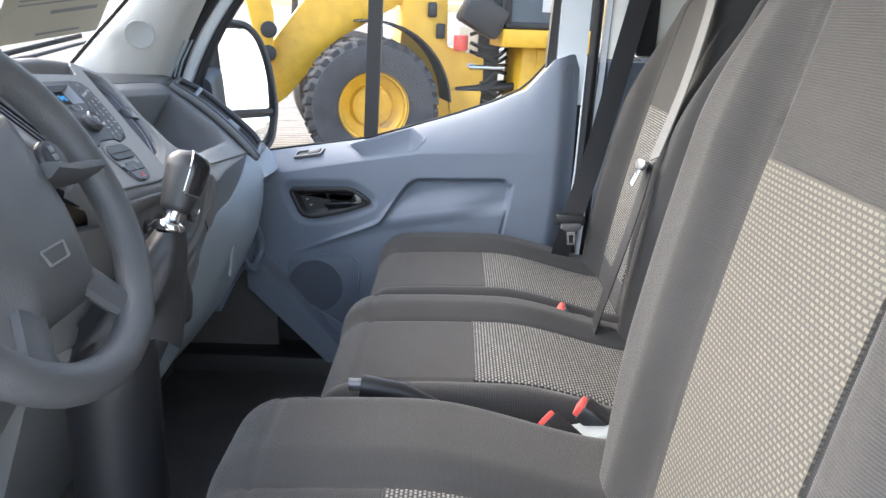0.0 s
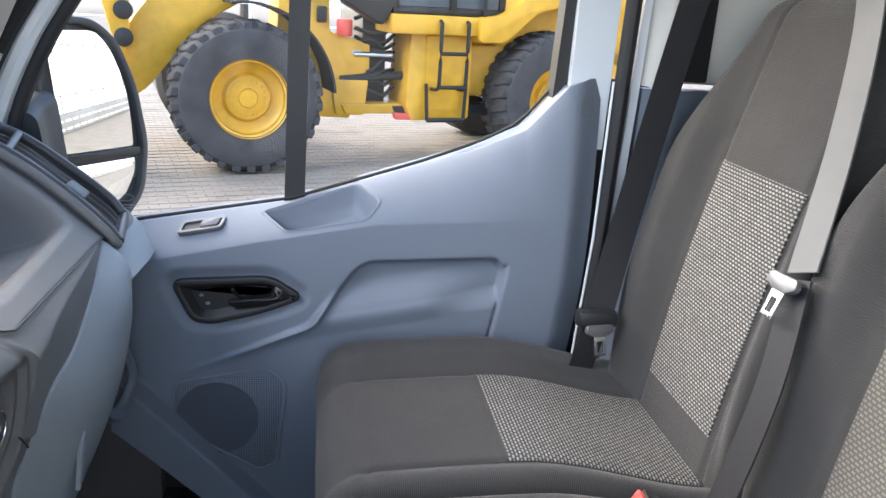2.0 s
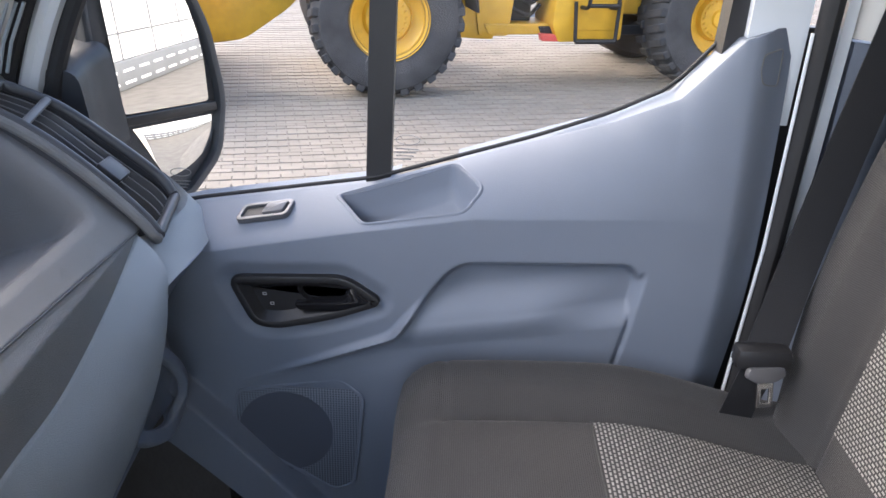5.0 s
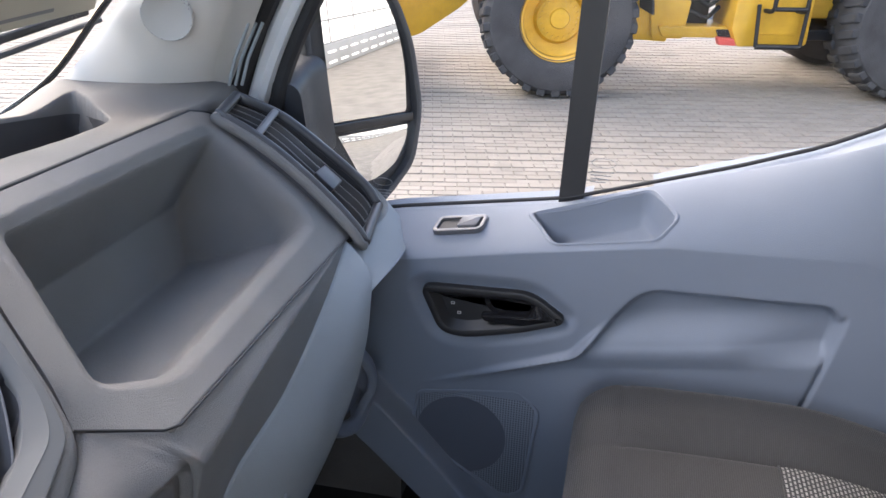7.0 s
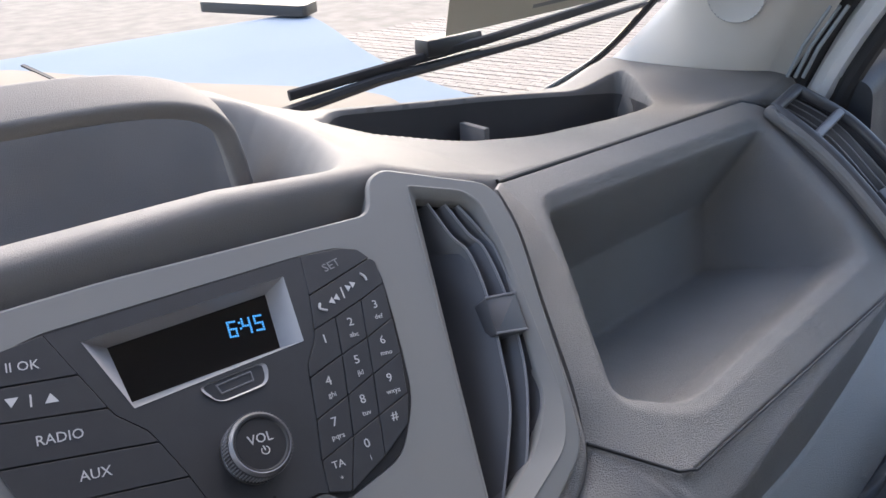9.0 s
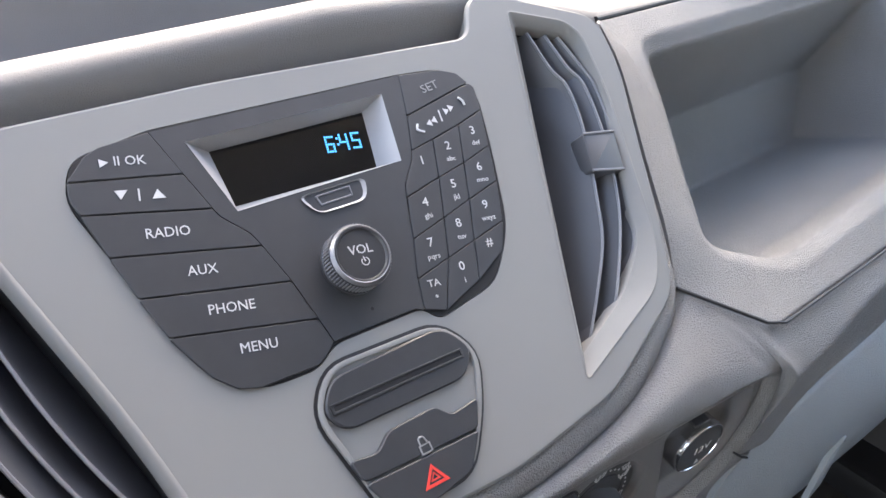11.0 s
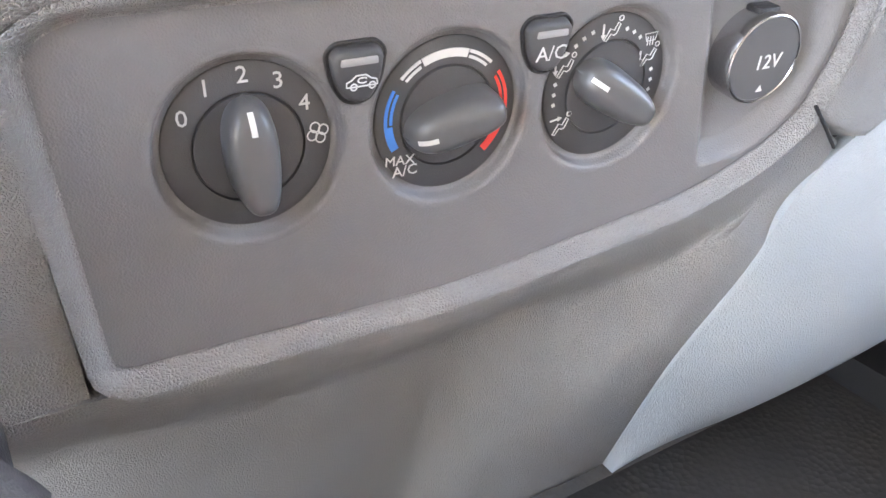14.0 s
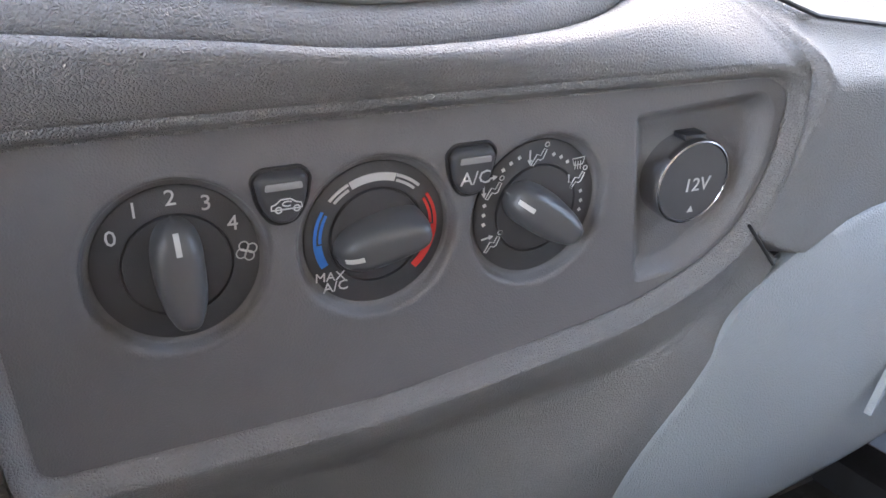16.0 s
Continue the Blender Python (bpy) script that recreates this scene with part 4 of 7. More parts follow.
HEAT_RINGS = [(inset(HEAT, -d), w) for d, w in ((0.0, 0.0003), (0.0008, 0.0002), (0.002, 0.0016), (0.004, 0.0056), (0.006, 0.0074), (0.0085, 0.0076))]
bm = bmesh.new()
loops = [[bm.verts.new((x, y, w)) for x, y in pts] for pts, w in HEAT_RINGS]
for lo, hi in zip(loops, loops[1:]):
    for q in range(len(lo)):
        bm.faces.new((lo[q - 1], lo[q], hi[q], hi[q - 1]))
part("heater_rim", bm, dash_dark, dash, "raised grained rim round the heater panel", m=HV, angle=80)
part("socket_recess", dish(RECESS, ((0, 0), (0.001, -0.0003), (0.0025, -0.0014), (0.0045, -0.0040), (0.0065, -0.0066), (0.0085, -0.0082), (0.0105, -0.0088))), panel_dark, dash, m=HV, angle=85)
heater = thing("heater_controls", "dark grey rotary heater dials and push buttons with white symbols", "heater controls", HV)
TURN = (91, 196, 148)
GRIP = (0.0182, -0.0195)


def grip_height(u, q):
    """Height of a knob's grip: u from the pointer's end to the far end, q across it from -1 to 1."""
    return (0.0105 + 0.0065 * u) * max(0.0, 1 - abs(q) ** 3.4) ** 0.45 * max(0.0, 1 - abs(2 * u - 1) ** (5 if u < 0.5 else 9)) ** 0.5


def _grip(u, v):
    q = 2 * v - 1
    wide = 0.0090 * max(0.0, 1 - abs(2 * u - 1) ** 4) ** 0.5 * (0.86 + 0.14 * math.sin(math.pi * min(1.0, u * 1.15)))
    return Vector((GRIP[0] + (GRIP[1] - GRIP[0]) * u, q * wide, -0.0038 + grip_height(u, q)))


def _pointer(u, v):
    t = 0.065 + 0.17 * u
    return Vector((GRIP[0] + (GRIP[1] - GRIP[0]) * t, (v - 0.5) * 0.0019, -0.0036 + grip_height(t, 0)))


OVAL = Matrix.Diagonal((1.0, 1.06, 1.0, 1.0))
for (x, y), a in zip(K, TURN):
    part("dial_surround", lathe([(0.0346, 0.0), (0.0334, -0.0001), (0.0324, -0.0006), (0.0317, -0.0015), (0.0312, -0.0028), (0.0307, -0.0044), (0.0300, -0.0053), (0.0284, -0.0056)], 72), panel_dark, heater, m=at(x, y - 0.8) @ OVAL, angle=85)
    dial = part("dial", lathe([(0.0286, -0.0058), (0.0284, -0.0050), (0.0278, -0.0046), (0.0192, -0.0042), (0.0189, -0.0054), (0.0183, -0.0054), (0.0180, -0.0040), (0.0, -0.0036)], 72), dial_black, heater, m=at(x, y - 0.8) @ OVAL)
    turned = Matrix.Rotation(radians(a), 4, 'Z')
    part("grip", sheet(_grip, 44, 24, 0.0006, (0, 0, -1)), knob_dark, dial, "dark grey fin grip", m=turned, angle=80)
    part("pointer", sheet(_pointer, 12, 2, 0.0004, (0, 0, -1)), print_white, dial, "white pointer line", m=turned)
for d, px, py in (("0", -106.5, 7), ("1", -98.2, 16.0), ("2", -86.3, 18.9), ("3", -75.0, 15.4), ("4", -66.8, 6.2)):
    writing(d, 0.0082, heater, print_white, at(px, py, -0.0042))
for q in range(4):
    a = math.pi / 2 * q + 0.4
    part("fan_symbol", tube([(0.0022 * math.cos(a) + 0.0017 * math.cos(s), 0.0022 * math.sin(a) + 0.0019 * math.sin(s), 0) for s in [2 * math.pi * w_ / 12 for w_ in range(12)]], 0.0003, 6, True), print_white, heater, m=at(-62.8, -5.5, -0.0043))


def arc(cx, cy, r0, r1, a0, a1, n=14):
    o = [((cx + r1 * math.cos(radians(a0 + (a1 - a0) * k / n))) / 1000, (cy + r1 * math.sin(radians(a0 + (a1 - a0) * k / n))) / 1000) for k in range(n + 1)]
    i_ = [((cx + r0 * math.cos(radians(a0 + (a1 - a0) * k / n))) / 1000, (cy + r0 * math.sin(radians(a0 + (a1 - a0) * k / n))) / 1000) for k in range(n + 1)]
    return o + i_[::-1]


x2, y2 = K[1]
for poly, mt in ((arc(x2, y2, 21.8, 25.0, 208, 184), print_blue), (arc(x2, y2, 23.8, 25.0, 184, 150), print_blue), (arc(x2, y2, 21.8, 22.9, 182, 152), print_blue),
                 (arc(x2, y2, 21.8, 25.0, 116, 72), print_white), (arc(x2, y2, 23.8, 25.0, 139, 117), print_white), (arc(x2, y2, 21.8, 22.9, 138, 119), print_white),
                 (arc(x2, y2, 23.8, 25.0, 71, 46), print_white), (arc(x2, y2, 21.8, 22.9, 70, 48), print_white),
                 (arc(x2, y2, 21.8, 25.0, 0, -48), print_red), (arc(x2, y2, 23.8, 25.0, 34, 0), print_red), (arc(x2, y2, 21.8, 22.9, 32, 2), print_red)):
    part("scale_mark", prism(poly, -0.0046, -0.0041), mt, heater, smooth=False)
writing("MAX", 0.0056, heater, print_white, at(-32.3, -22.9, -0.0041, -2))
writing("A/C", 0.0062, heater, print_white, at(-30.2, -27.6, -0.0041, 2))
for px, py in ((39.8, 11.6), (43.1, 14.1), (46.8, 16), (62.7, 15.6), (66.4, 13.9), (69.8, 11.4), (78.4, -3.1), (79.2, -7.7), (79, -12), (32.6, -3), (32.5, -7.3), (32.8, -11.7)):
    part("scale_dot", box(-0.0007, 0.0007, -0.0007, 0.0007, -0.0046, -0.0041, 0), print_white, heater, m=at(px, py, 0, 30), smooth=False)


def seated_mark(px, py, arrows):
    """A seated figure drawn in plain outline, with the air's arrows beside it."""
    body = [(-3.4, -4.0), (-2.2, -4.4), (-0.4, -1.6), (1.0, -2.2), (2.2, -1.6), (3.6, 2.0), (2.4, 2.7), (0.9, -0.2), (-0.9, 0.5)]
    bits = [tube([(x / 1000, y / 1000, 0) for x, y in body], 0.00027, 5, True), tube([((3.5 + math.cos(w_)) / 1000, (4.3 + math.sin(w_)) / 1000, 0) for w_ in [2 * math.pi * q / 10 for q in range(10)]], 0.00027, 5, True)]
    for ax_, ay_, dx_, dy_ in arrows:
        bits.append(tube([(ax_ / 1000, ay_ / 1000, 0), ((ax_ + dx_) / 1000, (ay_ + dy_) / 1000, 0)], 0.00042, 6))
        n_ = Vector((-dy_, dx_)).normalized() * 1.1
        tip = Vector((ax_ + dx_, ay_ + dy_)) + Vector((dx_, dy_)).normalized() * 2.0
        bits.append(prism(mm((ax_ + dx_ + n_.x, ay_ + dy_ + n_.y), (ax_ + dx_ - n_.x, ay_ + dy_ - n_.y), tuple(tip)), -0.0002, 0.0002))
    part("air_symbol", join(*bits), print_white, heater, m=at(px, py, -0.0042))


seated_mark(36.0, 4.0, ((-4.6, 2.6, 0.4, -4.0), (-3.6, 4.6, 3.0, 0.4)))
seated_mark(37.4, -20.8, ((-5.0, 2.2, 3.4, 0.6),))
seated_mark(55.6, 16.0, ((-4.2, 2.6, 0.2, -4.2),))
seated_mark(75.6, 3.2, ((-4.2, 2.2, 0.2, -3.6),))
part("air_symbol", join(tube([(x / 1000, y / 1000, 0) for x, y in ((-3, 1.6), (3, 2.0), (2.2, -1.2), (-1.8, -1.4))], 0.00027, 5, True), *[tube([((-1.2 + 1.3 * k) / 1000, -0.0032, 0), ((-1.4 + 1.3 * k) / 1000, 0.0004, 0)], 0.00025, 5) for k in range(3)]), print_white, heater, m=at(75.2, 10.6, -0.0042))
part("air_symbol", tube([(x / 1000, y / 1000, 0) for x, y in ((-1.8, -2.6), (0.6, -3.0), (1.8, 2.8), (-0.4, 3.0))], 0.00027, 5, True), print_white, heater, m=at(77.4, -19.0, -0.0042))
for cx, name in ((-50.2, "recirculation_button"), (22.6, "cooling_button")):
    shape = [(-11.2, 7.5), (-7.5, 11.3), (7.5, 11.3), (11.2, 7.5), (9.6, -3), (4.6, -11), (-4.6, -11), (-9.6, -3)]
    o = rounded(mm(*[(cx + a, 16.2 + b) for a, b in shape]), 0.005, 6)
    b = part(name, ring_prism(o, inset(o, 0.0012), -0.001, 0.0012, 0.0005), black_plastic, heater)
    part("button_cap", join(prism(inset(o, 0.0012), -0.001, 0.0006), dish(inset(o, 0.0015), ((0, 0.0004), (0.0003, 0.0022), (0.0008, 0.0036), (0.0014, 0.0043), (0.0024, 0.0046)))), dial_black, b, angle=70)
    part("button_lamp", prism(rounded(mm((cx - 6.6, 20.4), (cx - 6.3, 23.0), (cx + 6.3, 23.0), (cx + 6.6, 20.4)), 0.0008), 0.0042, 0.0049, 0.0002), lamp_grey, b, "unlit grey indicator lens")
    if cx > 0:
        writing("A/C", 0.0078, b, print_white, at(cx + 0.4, 14.2, 0.0046))
    else:
        car = [(-5.4, -1.3), (-5.3, 0.3), (-3.7, 0.9), (-1.9, 2.4), (1.4, 2.4), (3.3, 1.0), (5.1, 0.5), (5.4, -1.3), (4.2, -1.4), (-3.9, -1.4)]
        part("car_symbol", tube([((cx + 0.6 + x) / 1000, (14.6 + y) / 1000, 0.0047) for x, y in car], 0.00030, 6, True), print_white, b)
        part("car_symbol", tube([((cx + 0.9 + 1.7 * math.cos(s)) / 1000, (15.2 + 0.9 * math.sin(s)) / 1000, 0.0047) for s in [0.6 + 4.9 * q / 14 for q in range(15)]], 0.00028, 6), print_white, b)
        for wx in (-2.9, 3.5):
            part("car_symbol", tube([((cx + 0.6 + wx + 1.1 * math.cos(s)) / 1000, (13.2 + 1.1 * math.sin(s)) / 1000, 0.0048) for s in [2 * math.pi * w_ / 12 for w_ in range(12)]], 0.0003, 6, True), print_white, b)
socket = thing("power_socket", "round chrome-rimmed 12V power socket with dark lid", "power socket", HV @ at(133.0, -4, -0.005))
part("socket_rim", lathe([(0.0200, -0.006), (0.0203, 0.004), (0.0202, 0.0072), (0.0197, 0.0086), (0.0190, 0.0089), (0.0187, 0.0082)], 64), chrome, socket)
lid = part("socket_lid", lathe([(0.0187, 0.004), (0.0187, 0.0080), (0.0182, 0.0085), (0.0, 0.0088)], 56), knob_dark, socket)
writing("12V", 0.0092, lid, print_white, at(2.0, -1.2, 0.0089))
part("arrow_mark", prism(mm((-0.4, -14.5), (3.0, -14.5), (1.3, -11.6)), 0.0087, 0.0090), print_white, lid, smooth=False)
part("hinge", box(-0.006, 0.006, 0.017, 0.0212, -0.004, 0.0045, 0.001), black_plastic, socket)
part("dash_joint", tube([pt(HV, x, y, w) for x, y, w in ((170, -30, 0.0074), (182, -43, 0.0075), (197, -58, 0.0050))], 0.0009, 6), cavity, dash)
# ---- door fittings ----
DR = face((0, 0.868, 0), (1, 0, 0), (0, 0, 1), (0, -1, 0))


def dotted(name, color, hole, pitch=0.0042):
    """A perforated plate: rows of small dark holes."""
    m = material(name, color, 0.5)
    nt = m.node_tree
    tc = nt.nodes.new("ShaderNodeTexCoord")
    v = nt.nodes.new("ShaderNodeTexVoronoi")
    v.inputs["Scale"].default_value = 1 / pitch
    v.inputs["Randomness"].default_value = 0.0
    nt.links.new(tc.outputs["Object"], v.inputs["Vector"])
    lt = nt.nodes.new("ShaderNodeMath")
    lt.operation = 'LESS_THAN'
    lt.inputs[1].default_value = 0.33
    nt.links.new(v.outputs["Distance"], lt.inputs[0])
    mx = nt.nodes.new("ShaderNodeMix")
    mx.data_type = 'RGBA'
    mx.inputs[6].default_value, mx.inputs[7].default_value = (*color, 1), (*hole, 1)
    nt.links.new(lt.outputs[0], mx.inputs[0])
    nt.links.new(mx.outputs[2], nt.nodes["Principled BSDF"].inputs["Base Color"])
    return m


def glass(name, tint=(0.96, 0.98, 0.97)):
    m = bpy.data.materials.new(name)
    m.use_nodes = True
    nt = m.node_tree
    nt.nodes.remove(nt.nodes["Principled BSDF"])
    out = nt.nodes["Material Output"]
    tr, gl = nt.nodes.new("ShaderNodeBsdfTransparent"), nt.nodes.new("ShaderNodeBsdfGlossy")
    tr.inputs[0].default_value = (*tint, 1)
    gl.inputs["Roughness"].default_value = 0.0
    lw = nt.nodes.new("ShaderNodeLayerWeight")
    lw.inputs[0].default_value = 0.5
    pw = nt.nodes.new("ShaderNodeMath")
    pw.operation = 'POWER'
    pw.inputs[1].default_value = 5
    nt.links.new(lw.outputs["Facing"], pw.inputs[0])
    fr = nt.nodes.new("ShaderNodeMath")
    fr.operation = 'MULTIPLY_ADD'
    fr.inputs[1].default_value, fr.inputs[2].default_value = 0.7, 0.012
    nt.links.new(pw.outputs[0], fr.inputs[0])
    mx = nt.nodes.new("ShaderNodeMixShader")
    nt.links.new(fr.outputs[0], mx.inputs[0])
    nt.links.new(tr.outputs[0], mx.inputs[1])
    nt.links.new(gl.outputs[0], mx.inputs[2])
    nt.links.new(mx.outputs[0], out.inputs[0])
    return m


pane = glass("window_glass")
mirror_mat = material("mirror_silver", (0.86, 0.88, 0.88), 0.01, metal=1.0)
paper = material("sticker_paper", (0.50, 0.47, 0.38), 0.7, vary=0.08)
grille_mat = dotted("speaker_grille", (0.16, 0.185, 0.23), (0.03, 0.035, 0.045))
grille_dark = dotted("speaker_grille_dark", (0.075, 0.085, 0.11), (0.015, 0.017, 0.02))
grille_light = dotted("pillar_speaker_grille", (0.50, 0.50, 0.48), (0.12, 0.12, 0.12), 0.0038)

# inner handle in its black shell
handle = part("door_handle", ring_prism(inset(HANDLE, -0.005), inset(HANDLE, 0.006), -0.012, 0.002, 0.002), black_plastic, door, "black inner door handle", m=DR)
part("shell", basin(inset(HANDLE, 0.0055), inset(HANDLE, 0.016), 0.001, -0.012), black_plastic, handle, angle=25)
lever = rounded([(-0.298, 1.262), (-0.222, 1.282), (-0.214, 1.262), (-0.205, 1.247), (-0.300, 1.240)], 0.008)
part("lever_cup", basin(rounded([(-0.305, 1.276), (-0.232, 1.283), (-0.228, 1.258), (-0.29, 1.252)], 0.012), rounded([(-0.29, 1.272), (-0.24, 1.277), (-0.238, 1.262), (-0.282, 1.258)], 0.01), -0.006, -0.02), black_gloss, handle)
part("lever", prism(rounded([(-0.306, 1.250), (-0.235, 1.257), (-0.226, 1.283), (-0.212, 1.272), (-0.196, 1.254), (-0.240, 1.240), (-0.300, 1.240)], 0.006), -0.013, 0.002, 0.003), black_gloss, handle)
for px, pz in ((-0.349, 1.258), (-0.339, 1.243)):
    part("lock_symbol", ring_prism([(px - 0.0028, pz - 0.003), (px + 0.0028, pz - 0.003), (px + 0.0028, pz + 0.0012), (px - 0.0028, pz + 0.0012)], [(px - 0.0018, pz - 0.002), (px + 0.0018, pz - 0.002), (px + 0.0018, pz + 0.0004), (px - 0.0018, pz + 0.0004)], -0.0118, -0.0112), print_white, handle, smooth=False)
part("lock_switch", ring_prism(rounded([(-0.358, 1.274), (-0.340, 1.274), (-0.337, 1.268), (-0.356, 1.268)], 0.002), rounded([(-0.356, 1.2725), (-0.342, 1.2725), (-0.3395, 1.2695), (-0.3545, 1.2695)], 0.001), -0.0118, -0.0105), black_gloss, handle)

# window switch on the sill
switch_grey = material("mid_grey_switch", (0.13, 0.13, 0.14), 0.4)
SW = face((-0.349, 0.909, 1.371), (0.985, 0.0, 0.17), (-0.05, 0.95, 0.30), (-0.16, -0.30, 0.94))
SWO = rounded(mm((-40, -17), (34, -17), (43, 17), (-32, 18)), 0.010)
switch = part("window_switch", ring_prism(SWO, inset(SWO, 0.006), -0.004, 0.003, 0.0015), ring_grey, door, "grey window switch", m=SW)
part("switch_well", prism(inset(SWO, 0.0055), -0.006, -0.001), black_plastic, switch)
part("rocker", prism(rounded(mm((-3, -10), (27, -10), (34, 10), (3, 11)), 0.005), -0.003, 0.006, 0.003), switch_grey, switch)

# speaker grille low on the door
SPK = rounded([(-0.400, 1.090), (-0.245, 1.118), (-0.212, 1.087), (-0.228, 0.925), (-0.258, 0.912), (-0.412, 1.012)], 0.012)
sp = part("speaker_grille", prism(SPK, -0.022, -0.012, 0.003), grille_mat, door, "blue-grey perforated speaker grille", m=DR)
part("speaker_cone", prism(circle(-330, 1020, 72), -0.0122, -0.0112), grille_dark, sp)
part("grille_frame", ring_prism(inset(SPK, -0.004), inset(SPK, 0.002), -0.022, -0.0105, 0.002), trim_blue, sp)
SQ = rounded([(0.284, 1.612), (0.312, 1.618), (0.310, 1.572), (0.288, 1.576), (0.282, 1.590)], 0.006)


def on_trim(x, z):
    """A point of the trim's sloping upper part."""
    lo, hi = 0.66, 1.0
    for _ in range(20):
        mid = (lo + hi) / 2
        lo, hi = (mid, hi) if _door((x + 0.50) / 0.825, mid)[2] < z else (lo, mid)
    return Vector(_door((x + 0.50) / 0.825, lo)) + Vector((0, -0.0004, 0.0003))


part("trim_cap", tube([on_trim(x, min(z, 1.625)) for x, z in SQ], 0.0009, 6, True), dash_dark, door, "outline of a small screw cap")

# window frame, division bar and glass
part("window_gasket", tube([(x, 0.962, curve(SILL, x) + 0.001) for x in [-0.5 + 0.76 * k / 30 for k in range(31)]], 0.003, 8), rubber, door)
part("division_bar", sweep([(-0.198, 0.972, 1.36), (-0.1925, 0.972, 1.58), (-0.186, 0.966, 1.80), (-0.178, 0.945, 2.2)], [(-0.012, -0.0175), (0.012, -0.0175), (0.012, 0.0175), (-0.012, 0.0175)], False, (1, 0, 0)), black_plastic, door, angle=20)
part("rear_channel", sweep([(0.253, 0.95, 1.55), (0.262, 0.95, 1.75), (0.275, 0.93, 2.2)], [(-0.02, -0.012), (0.02, -0.012), (0.02, 0.012), (-0.02, 0.012)], False, (1, 0, 0)), black_plastic, door, angle=20)
part("upper_frame", sweep([(0.302, 0.935, 1.52), (0.305, 0.935, 1.75), (0.315, 0.915, 2.2)], [(-0.02, -0.036), (0.02, -0.036), (0.02, 0.036), (-0.02, 0.036)], False, (1, 0, 0)), white_paint, door, "white painted door frame", angle=20)
part("front_channel", sweep([(-0.71, 0.955, 1.48), (-0.66, 0.955, 1.60), (-0.56, 0.95, 1.76), (-0.25, 0.90, 2.22)], disc(0.016, 10), False, (0, 1, 0)), rubber, door)
for x0, x1, nm in ((-0.70, -0.205, "front_pane"), (-0.180, 0.255, "rear_pane")):
    g = part(nm, sheet(lambda u, v: (x0 + (x1 - x0) * u, 0.972 - 0.05 * v * v, (curve(SILL, x0 + (x1 - x0) * u) - 0.01) * (1 - v) + 2.2 * v), 20, 20), pane, door, "clear window pane")
    g.visible_shadow = False
for gx, gz, w_ in ((-0.156, 1.464, 0.017), (-0.483, 1.402, 0.015)):
    mk = part("glass_mark", tube([(gx + w_ * math.cos(s), 0.9655, gz + 0.4 * w_ * math.sin(s)) for s in [2 * math.pi * q / 20 for q in range(20)]], 0.0005, 5, True, (0, 1, 0)), print_grey, door, "small etched glass mark")
    for r in range(4):
        part("mark_line", box(gx - w_, gx + w_ * (0.9 - 0.2 * r), 0.9652, 0.9658, gz - 0.014 - 0.005 * r, gz - 0.0125 - 0.005 * r, 0), print_grey, door, smooth=False)

# ---- body round the door ----
part("door_seal", sweep([(0.318, 0.895, 0.85), (0.329, 0.893, 1.10), (0.345, 0.893, 1.36), (0.352, 0.893, 1.64), (0.362, 0.885, 2.25)], disc(0.013, 12, 0.016), False, (0, 1, 0)), rubber, cab)
part("door_edge_strip", sweep([(0.303, 0.885, 0.85), (0.314, 0.884, 1.10), (0.331, 0.886, 1.36), (0.336, 0.892, 1.64)], disc(0.0025, 8), False, (0, 1, 0)), white_paint, cab)
part("pillar_flange", sweep([(0.343, 0.915, 0.85), (0.353, 0.915, 1.10), (0.368, 0.915, 1.36), (0.378, 0.915, 1.64), (0.39, 0.905, 2.25)], [(-0.02, -0.007), (0.02, -0.007), (0.02, 0.007), (-0.02, 0.007)], False, (1, 0, 0)), white_paint, cab, "white painted pillar flange", angle=20)
# dark backing added to shut out daylight and stand for the gap's shade
part("pillar_gap", box(0.325, 0.42, 0.940, 0.950, 0.83, 1.64, 0.0), black_plastic, cab)
part("pillar_trim_upper", sheet(lambda u, v: (0.388 + 0.055 * u + 0.01 * v, 0.895 - 0.03 * math.sin(math.pi * u), 1.635 + 0.7 * v), 10, 4, 0.03, (0, 1, 0)), headliner, cab, "light grey pillar trim")
part("pillar_trim_lower", sheet(lambda u, v: (0.372 + 0.40 * u + 0.02 * v, 0.90 - 0.02 * math.sin(math.pi * min(1, u * 4)), 0.80 + 0.83 * v), 16, 8, 0.03, (0, 1, 0)), trim_blue, cab, "blue-grey lower pillar trim")
part("rear_quarter", box(0.46, 0.78, 0.90, 0.96, 1.64, 2.36, 0.01), headliner, cab)
part("rear_gap", box(0.455, 0.50, 0.885, 0.905, 1.645, 2.3, 0.004), cavity, cab)
part("left_pillar", box(0.40, 0.82, -0.98, -0.86, 0.62, 2.36, 0.02), white_paint, cab)
part("left_header", box(-0.25, 0.82, -0.96, -0.82, 2.22, 2.36, 0.02), headliner, cab)
part("left_sill", box(-1.0, 0.5, -0.98, -0.86, 0.50, 0.80, 0.02), white_paint, cab)
part("right_header", box(-0.25, 0.82, 0.84, 0.99, 2.20, 2.36, 0.02), headliner, cab)

# passenger windscreen pillar
W_ED = smooth_path([(-1.06, 0.74, 1.44), (-0.985, 0.80, 1.50), (-0.90, 0.825, 1.562), (-0.81, 0.83, 1.655), (-0.736, 0.828, 1.73), (-0.5, 0.80, 1.97), (-0.2, 0.74, 2.30)], 6)
D_ED = smooth_path([(-0.74, 0.925, 1.44), (-0.725, 0.925, 1.50), (-0.705, 0.925, 1.56), (-0.665, 0.92, 1.64), (-0.615, 0.918, 1.72), (-0.45, 0.90, 1.95), (-0.2, 0.86, 2.30)], 6)


